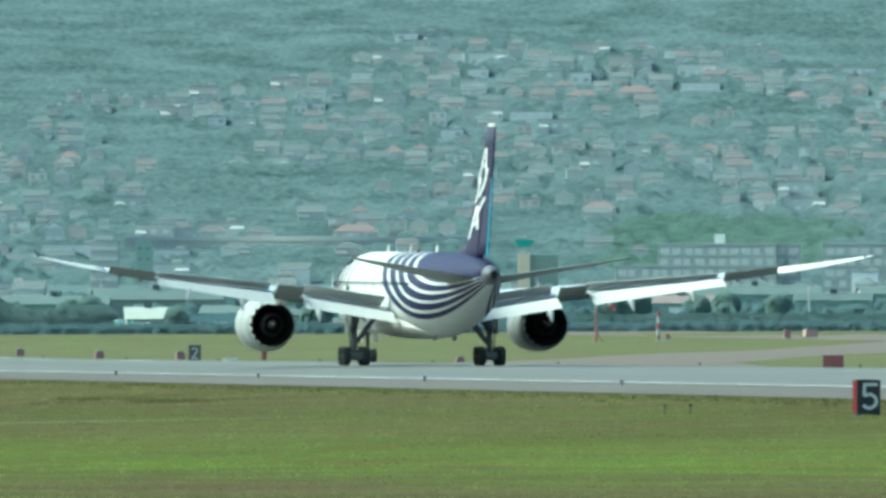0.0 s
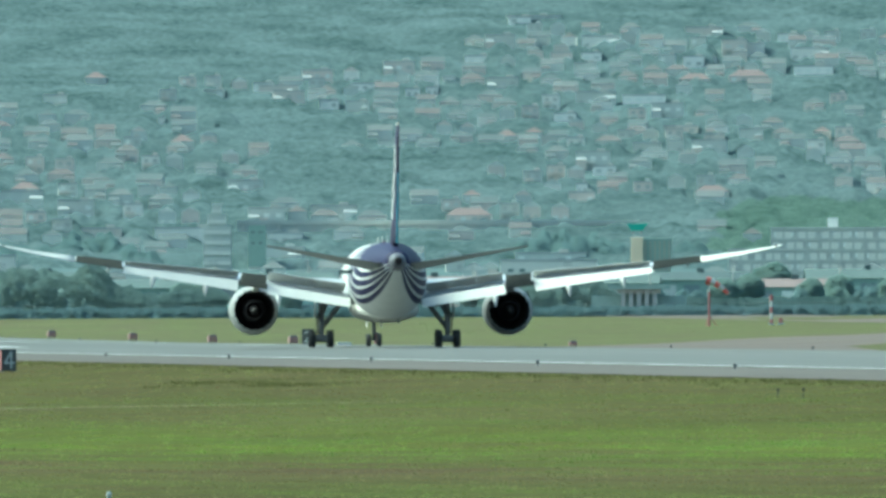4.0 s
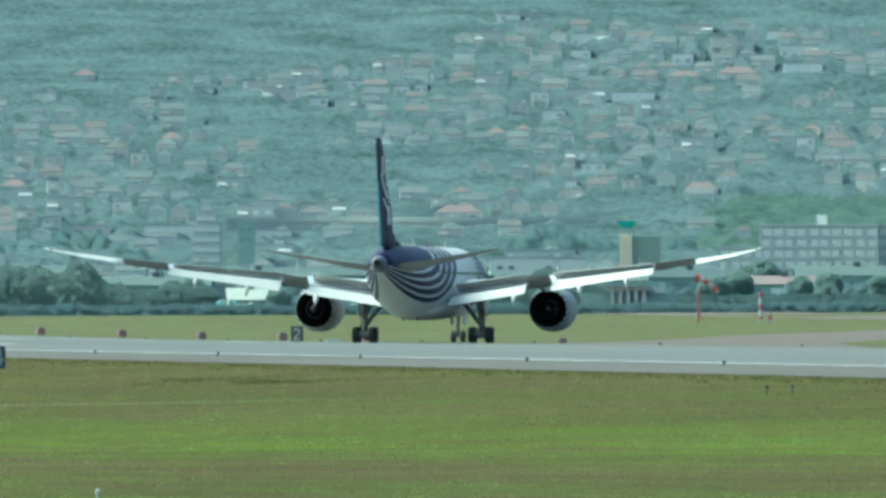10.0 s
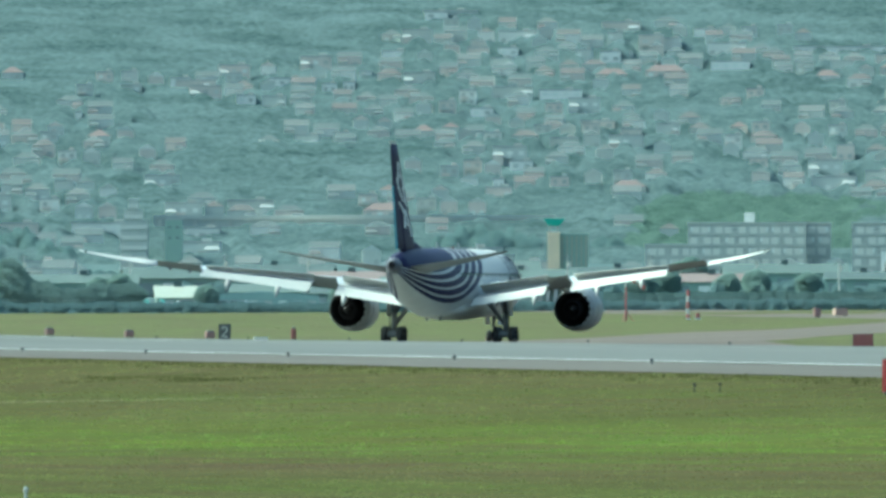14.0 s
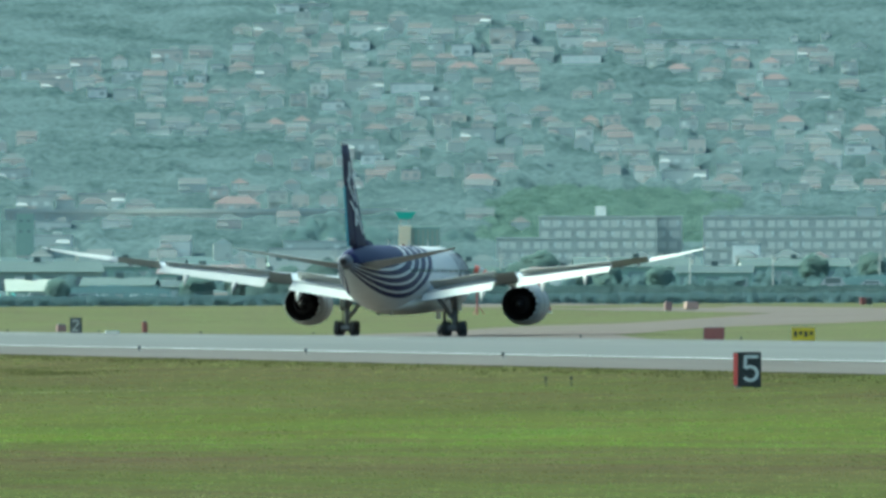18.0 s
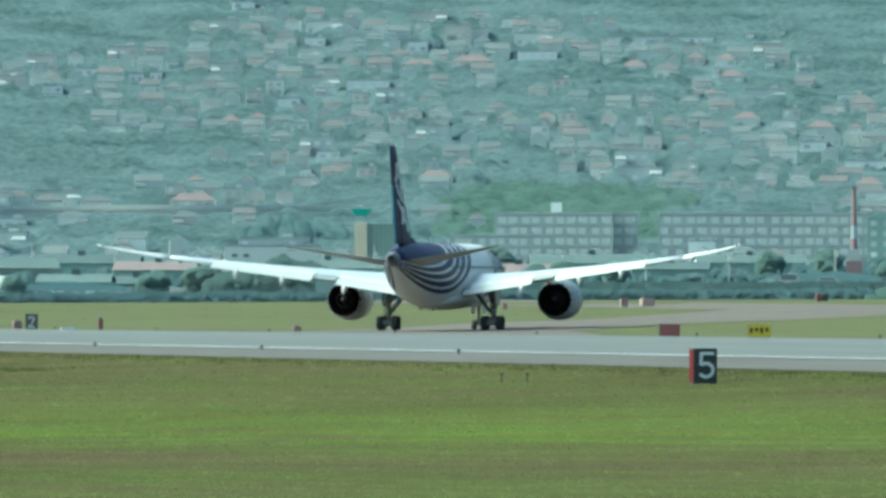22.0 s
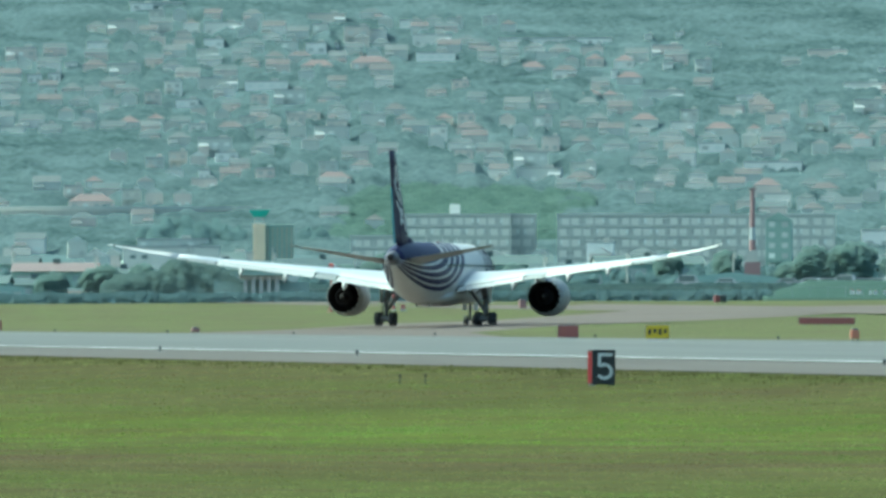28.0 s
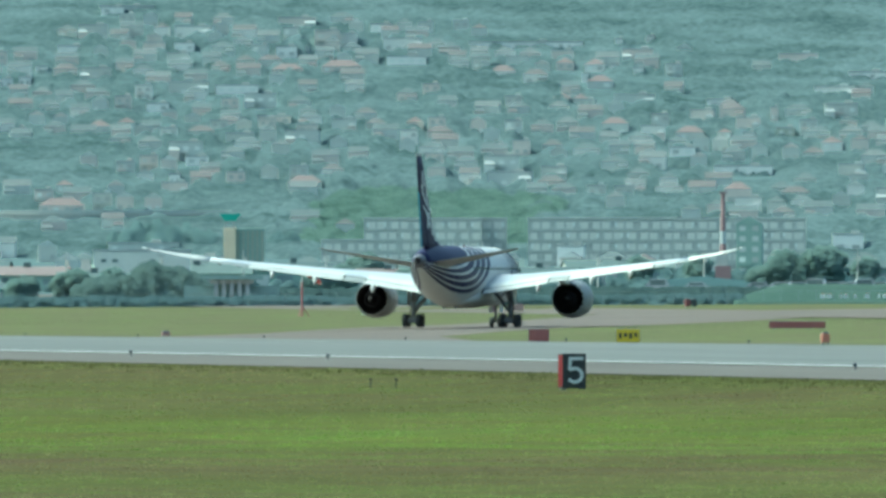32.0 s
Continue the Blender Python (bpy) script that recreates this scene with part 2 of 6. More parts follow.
    for q in n:
        if q.type == "BSDF_TRANSLUCENT":
            l.new(last.outputs[0], q.inputs["Color"])
    return m


M["grass"] = grass_material("mown_grass", (0.067, 0.064, 0.031), (0.101, 0.098, 0.045))
# far grass paler than the near grass: distance haze put into its colour
M["far_grass"] = grass_material("hazed_far_grass", (0.102, 0.104, 0.06), (0.138, 0.139, 0.08), belts=False)
# undergrowth colour paled and blued in place of distance haze
M["scrub"] = material("hazed_undergrowth", (0.114, 0.154, 0.157), (0.126, 0.17, 0.172), 1.0, grain=0.09, patch=0.012, gloss=0.0)


def ground():
    xs = [-4000, -1500, -400, -100] + list(range(0, 105, 15)) + [p for p, _ in CROSS if p >= 105] + list(range(450, 1300, 25)) + [1600, 2500, 4000]
    ys = [-4000, -1000, -100, 0, 100, 200, 300, 400, 500, 700, 900, 1100, 1250] + list(range(1300, 4960, 30)) + [5400]
    xs = sorted(set(xs))
    bm = bmesh.new()
    rows = [[bm.verts.new((x, y, lie(x, y))) for x in xs] for y in ys]
    for a, b in zip(rows, rows[1:]):
        for i in range(len(xs) - 1):
            f = bm.faces.new((a[i], a[i + 1], b[i + 1], b[i]))
            c = f.calc_center_median()
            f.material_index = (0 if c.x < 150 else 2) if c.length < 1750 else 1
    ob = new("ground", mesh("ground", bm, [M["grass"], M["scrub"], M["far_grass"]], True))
    tagged(ob, "mown airfield grass rising to a wooded hillside", "ground", kind="structure")


def strip(name, x0, x1, y0, y1, mat, label, category="", lift=0.02, kind="structure", parent=None):
    """A paved strip along the runway that follows the cross fall."""
    xs = sorted({x0, x1} | {p for p, _ in CROSS if x0 < p < x1})
    bm = bmesh.new()
    ys = [y0 + (y1 - y0) * i / 12 for i in range(13)]
    rows = [[bm.verts.new((x, y, lie(x, y) + lift)) for x in xs] for y in ys]
    for a, b in zip(rows, rows[1:]):
        for i in range(len(xs) - 1):
            bm.faces.new((a[i], a[i + 1], b[i + 1], b[i]))
    if parent:
        return part(name, bm, mat, parent, label)
    return tagged(new(name, mesh(name, bm, mat)), label, category, kind=kind)


def ribbon(name, line, mat, label, lift=0.03, category="", parent=None):
    """A paved ribbon; line: (x, y, half width)."""
    bm, pairs = bmesh.new(), []
    dense = []
    for (x, y, w), (p, q, v) in zip(line, line[1:]):
        dense += [(x + (p - x) * i / 8, y + (q - y) * i / 8, w + (v - w) * i / 8) for i in range(8)]
    dense.append(line[-1])
    for i, (x, y, w) in enumerate(dense):
        a, b = dense[max(0, i - 1)], dense[min(len(dense) - 1, i + 1)]
        dx, dy = b[0] - a[0], b[1] - a[1]
        s = math.hypot(dx, dy)
        row = []
        for k in range(-4, 5):
            px, py = x + dy / s * w * k / 4, y - dx / s * w * k / 4
            row.append(bm.verts.new((px, py, lie(px, py) + lift)))
        pairs.append(row)
    for a, b in zip(pairs, pairs[1:]):
        for i in range(8):
            bm.faces.new((a[i], a[i + 1], b[i + 1], b[i]))
    bmesh.ops.recalc_face_normals(bm, faces=bm.faces)
    if parent:
        return part(name, bm, mat, parent, label)
    return tagged(new(name, mesh(name, bm, mat)), label, category, kind="structure")


ground()
runway = strip("runway", 121.5, 180, -600, 2100, M["asphalt"], "grey weathered asphalt runway with white edge lines", "runway", 0.06)
strip("shoulder", 113.5, 121.5, -600, 2100, M["shoulder"], "darker asphalt runway shoulder beside the grass", "shoulder", 0.04)
# far shoulder darkened in its colour to stand for a mirage band
M["far_shoulder"] = material("mirage_dark_shoulder", (0.05, 0.056, 0.055), (0.075, 0.08, 0.078), 0.8, grain=0.8, patch=0.04, bump=0.1, stretch=(1, 0.04, 1))
strip("shoulder", 180, 187, -600, 2100, M["far_shoulder"], "runway shoulder on the far side, darkened to paint in a mirage", "shoulder", 0.04)
strip("edge_line", 121.7, 122.6, -600, 2100, M["paint"], "white painted edge line", lift=0.075, parent=runway)
strip("edge_line", 178.4, 179.4, -600, 2100, M["paint"], "white painted edge line", lift=0.075, parent=runway)
for k in range(-14, 58):
    strip("centre_line", 149.6, 150.4, k * 36, k * 36 + 20, M["dim_paint"], "", lift=0.08, parent=runway)
ribbon("exit_taxiway", [(168, 860, 14), (180, 960, 22), (196, 1040, 20), (220, 1098, 17), (245, 1163, 15), (275, 1245, 15), (312, 1345, 18), (345, 1440, 20)],
       M["taxiway"], "pale worn asphalt exit taxiway curving off the runway", 0.025, "taxiway")
strip("parallel_taxiway", 312, 342, 300, 2100, M["taxiway"], "pale asphalt parallel taxiway beyond the grass", "taxiway", 0.03)
for x, y in ((134.8, 1000), (158.2, 1012), (134.8, 1150), (158.2, 1162)):
    strip("touchdown_bar", x, x + 2.4, y, y + 20, M["paint"], "", lift=0.08, parent=runway)


# ---- the airliner ----
def livery():
    """White paint; the rear body navy with pale rings that sweep from the tail cone round the flanks to the crown."""
    m = material("livery_paint", (0.51, 0.515, 0.505), (0.59, 0.595, 0.58), 0.5, grain=0.8, patch=0.15, gloss=0.12)
    n, l = m.node_tree.nodes, m.node_tree.links
    b = n["Principled BSDF"]
    base = b.inputs["Base Color"].links[0].from_socket
    where, split = n.new("ShaderNodeTexCoord"), n.new("ShaderNodeSeparateXYZ")
    l.new(where.outputs["Object"], split.inputs[0])

    def sum_(op, *args):
        node = n.new("ShaderNodeMath")
        node.operation = op
        for i, v in enumerate(args):
            if isinstance(v, (int, float)):
                node.inputs[i].default_value = v
            else:
                l.new(v, node.inputs[i])
        return node.outputs[0]

    x, y, z = split.outputs
    # height of the body's axis, which climbs towards the tail
    axis = sum_("MULTIPLY_ADD", sum_("MAXIMUM", sum_("SUBTRACT", -9.0, y), 0.0), 0.077, 5.12)
    round_ = sum_("DIVIDE", sum_("ARCTAN2", sum_("ABSOLUTE", x), sum_("SUBTRACT", z, axis)), radians(166))
    length = sum_("DIVIDE", sum_("MAXIMUM", sum_("ADD", y, 28.0), 0.0), 35.5)
    r = sum_("POWER", sum_("ADD", sum_("POWER", round_, 1.8), sum_("POWER", length, 1.8)), 1 / 1.8)
    ramp, mix = n.new("ShaderNodeValToRGB"), n.new("ShaderNodeMixRGB")
    ramp.color_ramp.interpolation = "CONSTANT"
    els = ramp.color_ramp.elements
    stops = ((0, 1), (0.6, 0), (0.63, 1), (0.69, 0), (0.715, 1), (0.775, 0), (0.8, 1), (0.86, 0), (0.89, 1), (0.945, 0))
    while len(els) < len(stops):
        els.new(0.5)
    for e, (q, v) in zip(els, stops):
        e.position, e.color = q, (v, v, v, 1)
    l.new(r, ramp.inputs[0])
    l.new(ramp.outputs[0], mix.inputs[0])
    l.new(base, mix.inputs[1])
    mix.inputs[2].default_value = (0.017, 0.018, 0.062, 1)
    l.new(mix.outputs[0], b.inputs["Base Color"])
    return m


M["livery"] = livery()
# duct colour includes the shade of its recess
M["duct"] = material("duct_shade", (0.042, 0.038, 0.04), (0.054, 0.049, 0.051), 0.95, grain=5, gloss=0.05)
M["cavity"] = material("flap_bay_shade", (0.1, 0.11, 0.105), (0.15, 0.16, 0.15), 0.8, grain=3, patch=0.6, gloss=0.1)
M["nacelle"] = material("nacelle_paint", (0.31, 0.315, 0.31), (0.38, 0.385, 0.375), 0.45, grain=1.5, patch=0.3, gloss=0.3)
M["cone_grey"] = material("tail_cone_paint", (0.075, 0.077, 0.095), (0.11, 0.112, 0.13), 0.5, grain=2, patch=0.4, gloss=0.4)
# darker than the wing paint: the raised panels' shade is in this grey
M["aileron_grey"] = material("aileron_shade_grey", (0.28, 0.29, 0.275), (0.34, 0.35, 0.33), 0.6, grain=2, patch=0.4, gloss=0.2)
WING = ((2.4, 10.2, -4.6, 4.05, 0.12), (6.0, 7.2, -4.4, 4.45, 0.11), (9.8, 4.3, -4.5, 4.95, 0.105), (15.0, 0.6, -6.1, 5.55, 0.1), (20.4, -3.3, -8.2, 6.2, 0.095),
        (24.0, -6.1, -9.9, 6.72, 0.09), (27.0, -8.9, -11.4, 7.22, 0.09), (29.2, -11.6, -12.8, 7.68, 0.09), (30.0, -13.1, -13.6, 7.9, 0.1))


def wing_at(x):
    """Leading edge, trailing edge, height and thickness ratio at span x."""
    for a, b in zip(WING, WING[1:]):
        if x <= b[0]:
            k = max(0.0, (x - a[0]) / (b[0] - a[0]))
            return [p + (q - p) * k for p, q in zip(a[1:], b[1:])]
    return list(WING[-1][1:])


def thick(c):
    """Half thickness of the aerofoil at chord fraction c."""
    return 4.6 * (0.2969 * math.sqrt(c) - 0.126 * c - 0.3516 * c * c + 0.2843 * c ** 3 - 0.1036 * c ** 4)


def skin(x, c, up):
    """A point on the wing's upper (1), mean (0) or lower (-1) skin."""
    le, te, z, t = wing_at(x)
    chord = le - te
    return Vector((x, le - c * chord, z + up * thick(c) * t * chord + (0.03 - 0.125 * max(0.0, c - 0.25) ** 1.4) * chord))


def cut(x):
    """Chord fraction at which the fixed wing ends: the inner flap keeps its chord, so the cut runs back towards the body."""
    le, te, _, _ = wing_at(x)
    return 1 - 2.1 / (le - te) if x < 9.8 else 0.76


def wing_piece(xs, c0, c1, side, upper=1.0, lower=-1.0, steps=9):
    """A closed piece of the wing between two chord fractions."""
    rings = []
    for x in xs:
        a, b = c0(x) if callable(c0) else c0, c1(x) if callable(c1) else c1
        cs = [a + (b - a) * (i / steps) ** (1.6 if c0 == 0 else 1) for i in range(steps + 1)]
        up, dn = [skin(x, c, upper) for c in cs], [skin(x, c, lower) for c in cs[::-1]]
        rings.append([(side * p.x, p.y, p.z) for p in up + dn])
    bm = loft(rings)
    bmesh.ops.remove_doubles(bm, verts=bm.verts, dist=0.0005)
    return bm


def hinge(p, q, degrees, move=(0, 0, 0)):
    """The pose by which a flat panel turns about the line p-q and slides."""
    p, q = Vector(p), Vector(q)
    return Matrix.Translation(Vector(move)) @ Matrix.Translation(p) @ Matrix.Rotation(radians(degrees), 4, (q - p).normalized()) @ Matrix.Translation(-p)


MOVING = []   # part, hinge ends, deflection, slide, start, end of the stowing


def aileron_like(name, plane, x0, x1, c0, side, mat, degrees, slide, t0, t1, label):
    xs = [x0 + (x1 - x0) * i / 4 for i in range(5)]
    ob = part(name, wing_piece(xs, c0, 1.0, side, 0.92, -0.92, 6), mat, plane, label)
    a, b = (skin(x, c0(x) if callable(c0) else c0, 0) for x in (x0, x1))
    MOVING.append((ob, (side * a.x, a.y, a.z), (side * b.x, b.y, b.z), degrees * side, slide, t0, t1))
    return ob


def airliner():
    plane = thing("airliner", (150, 830, 0), "white twin-engine airliner with navy tail and pale rings, taxiing", "airplane")
    # fuselage: y, half width, half height, middle height
    body = ((28.3, 0.12, 0.12, 4.15), (27.9, 0.6, 0.55, 4.2), (27.0, 1.15, 1.1, 4.35), (25.5, 1.8, 1.8, 4.6), (23.5, 2.4, 2.45, 4.85), (21.0, 2.75, 2.85, 5.05), (18.5, 2.88, 2.98, 5.12),
            (10, 2.88, 2.98, 5.12), (0, 2.88, 2.98, 5.12), (-8, 2.88, 2.98, 5.12), (-11, 2.85, 2.93, 5.16), (-14, 2.72, 2.75, 5.32), (-17, 2.45, 2.45, 5.58), (-20, 2.05, 2.05, 5.92),
            (-23, 1.5, 1.55, 6.2), (-25.5, 1.02, 1.06, 6.4), (-27.2, 0.66, 0.7, 6.51))
    n = 48
    rings = [[(w * math.cos(2 * math.pi * i / n), y, z + h * math.sin(2 * math.pi * i / n)) for i in range(n)] for y, w, h, z in body]
    part("fuselage", loft(rings), M["livery"], plane, "glossy white fuselage, navy tail with pale rings", True)
    rings = [[(w * math.cos(2 * math.pi * i / n), y, z + h * math.sin(2 * math.pi * i / n)) for i in range(n)] for y, w, h, z in ((-27.21, 0.66, 0.7, 6.51), (-27.8, 0.48, 0.5, 6.54), (-28.4, 0.3, 0.31, 6.57))]
    cone = part("tail_cone", loft(rings), M["cone_grey"], plane, "grey tail cone", True)
    part("exhaust", lathe_y([(0.1, 0.3), (-0.1, 0.28), (-0.35, 0.24), (-0.35, 0.2), (-0.1, 0.18)], (0, -28.5, 6.57), 24), M["dark"], cone, "dark exhaust ring", True)
    part("tail_outlet", lathe_y([(0, 0.2), (0.05, 0.19)], (0, -28.75, 6.57), 20, cap=True), M["dark"], plane)
    fairing = [(11.5, 1.2, 0.35, 2.5), (9, 2.1, 0.8, 2.8), (4, 2.6, 1.05, 2.95), (-3, 2.6, 1.05, 2.95), (-7, 2.1, 0.8, 2.85), (-10.5, 1.0, 0.3, 2.45)]
    part("belly_fairing", loft([[(w * math.cos(2 * math.pi * i / 32), y, z + h * math.sin(2 * math.pi * i / 32)) for i in range(32)] for y, w, h, z in fairing]), M["white"], plane, "", True)
    # fin and rudder: chord lines by height
    def fin(z, c):
        k = (z - 7.2) / (16.9 - 7.2)
        le, te = -16.9 - 9.6 * k, -25.9 - 3.3 * k
        return le + (te - le) * c, 0.05 + (le - te) * 0.058 * thick(min(1, max(0.0, c)))
    def fin_piece(z0, z1, c0, c1):
        out = []
        for i in range(9):
            z = z0 + (z1 - z0) * i / 8
            cs = [c0 + (c1 - c0) * j / 8 for j in range(9)]
            pts = [fin(z, c) for c in cs]
            out.append([(w, y, z) for y, w in pts] + [(-w, y, z) for y, w in pts[::-1]])
        return loft(out)
    part("fin", fin_piece(7.2, 16.75, 0, 0.68), M["navy"], plane, "tall navy fin", True)
    part("rudder", fin_piece(7.9, 16.75, 0.69, 0.962), M["navy"], plane, "navy rudder", True)
    part("rudder_edge", fin_piece(7.9, 13.2, 0.965, 1.015), M["cyan"], plane, "light blue trailing strip low on the rudder")
    part("fin_cap", fin_piece(16.76, 16.98, 0.05, 1.0), M["white"], plane, "white fin tip")
    fillet = [(-12.5, 0.05, 7.95), (-14.5, 0.16, 8.2), (-16.5, 0.25, 8.5), (-19, 0.32, 8.6)]
    part("fin_fillet", loft([[(w, y, 7.0), (w * 0.6, y, z - 0.1), (0, y, z), (-w * 0.6, y, z - 0.1), (-w, y, 7.0)] for y, w, z in fillet]), M["navy"], plane, "", True)
    # slanted pale device on both sides of the fin, a row of plain strokes
    for side in (-1, 1):
        # foot and head (height, chord share) and width of each stroke
        for z0, c0, z1, c1, wide in ((9.0, 0.16, 11.3, 0.3, 0.09), (9.7, 0.48, 11.3, 0.33, 0.1), (9.9, 0.3, 10.3, 0.4, 0.1), (10.7, 0.34, 11.9, 0.66, 0.11), (11.5, 0.18, 13.2, 0.3, 0.1), (11.9, 0.34, 13.2, 0.62, 0.12), (12.4, 0.5, 13.9, 0.68, 0.1), (12.9, 0.16, 15.3, 0.32, 0.1), (13.6, 0.58, 15.3, 0.38, 0.11), (13.9, 0.34, 14.3, 0.5, 0.1)):
            bm = bmesh.new()
            quad = []
            for z, c in ((z0, c0), (z0, c0 + wide), (z1, c1 + wide), (z1, c1)):
                y, w = fin(z, c)
                quad.append((side * (w + 0.012), y, z))
            lo = [bm.verts.new(p) for p in quad]
            hi = [bm.verts.new((p[0] + side * 0.01, p[1], p[2])) for p in quad]
            bm.faces.new(hi)
            for i in range(4):
                bm.faces.new((lo[i], lo[(i + 1) % 4], hi[(i + 1) % 4], hi[i]))
            bmesh.ops.recalc_face_normals(bm, faces=bm.faces)
            part("tail_stroke", bm, M["sign_white"], plane, "pale slanted stroke")
    # tailplanes
    for side in (-1, 1):
        rings = []
        for x, le, te, z in ((0.7, -19.3, -25.3, 6.1), (3.5, -21.8, -26.1, 6.6), (7.0, -24.7, -27.2, 7.22), (9.4, -26.8, -28.0, 7.64), (9.85, -27.6, -28.25, 7.74)):
            cs = [i / 8 for i in range(9)]
            up = [(side * x, le + (te - le) * c, z + (le - te) * (0.1 * thick(c) + 0.09 * (c - 0.5))) for c in cs]
            dn = [(side * x, le + (te - le) * c, z - (le - te) * (0.1 * thick(c) - 0.09 * (c - 0.5))) for c in cs[::-1]]
            rings.append(up + dn)
        part("tailplane", loft(rings), M["tail_grey"], plane, "grey tailplane with upward dihedral", True)
    for side in (-1, 1):
        wing(plane, side)
        engine(plane, side)
        main_gear(plane, side)
    nose_gear(plane)
    # small fittings
    for y in (14.0, 4.5, -6.0):
        part("antenna", loft([[(0.03, y + 0.35, 8.0), (-0.03, y + 0.35, 8.0), (-0.03, y - 0.3, 8.0), (0.03, y - 0.3, 8.0)], [(0.02, y - 0.05, 8.62), (-0.02, y - 0.05, 8.62), (-0.02, y - 0.35, 8.62), (0.02, y - 0.35, 8.62)]]), M["white"], plane)
    part("beacon", lathe_y([(0.2, 0.02), (0.16, 0.12), (-0.16, 0.12), (-0.2, 0.02)], (0, 1.5, 8.12), 12), M["red"], plane, "small red beacon lamp")
    for x, y in ((-0.55, -8.2), (0.75, -8.9)):
        part("drain_mast", box(x - 0.12, x + 0.12, y - 0.3, y + 0.3, 1.85, 2.3, bevel=0.04), M["steel"], plane, "dark drain mast under the belly")
    for side in (-1, 1):
        pane = mesh("cabin_window", box(-0.02, 0.02, -0.12, 0.12, -0.2, 0.2), M["glass"])
        for k in range(52):
            y = 21.0 - 0.66 * k
            o = new("cabin_window", pane)
            o.parent, o.location = plane, (side * (2.805 if y > -10 else 2.805 - (-10 - y) * 0.06), y, 5.78)
        for y, z, l, h in ((19.6, 6.4, 0.55, 2.3), (18.2, 6.4, 0.55, 2.3), (16.9, 6.4, 0.5, 2.3), (19.0, 7.3, 1.3, 0.45), (15.2, 6.4, 0.55, 2.3), (14.4, 5.4, 1.2, 0.45)):
            bm = bmesh.new()
            pts = [(y - l / 2, z - h / 2), (y + l / 2, z - h / 2), (y + l / 2, z + h / 2), (y - l / 2, z + h / 2)]
            def onto(yy, zz, o):
                zz = max(2.3, min(7.95, zz))
                return (side * (2.88 * math.sqrt(max(0.0, 1 - ((zz - 5.12) / 2.98) ** 2)) + o), yy, zz)
            g = [[bm.verts.new(onto(y - l / 2 + l * i, z - h / 2 + h * j / 6, 0.015)) for j in range(7)] for i in range(2)]
            for j in range(6):
                bm.faces.new((g[0][j], g[1][j], g[1][j + 1], g[0][j + 1]))
            bmesh.ops.solidify(bm, geom=bm.faces[:], thickness=0.008)
            part("side_mark", bm, M["navy"], plane, "navy painted bar")
    return plane


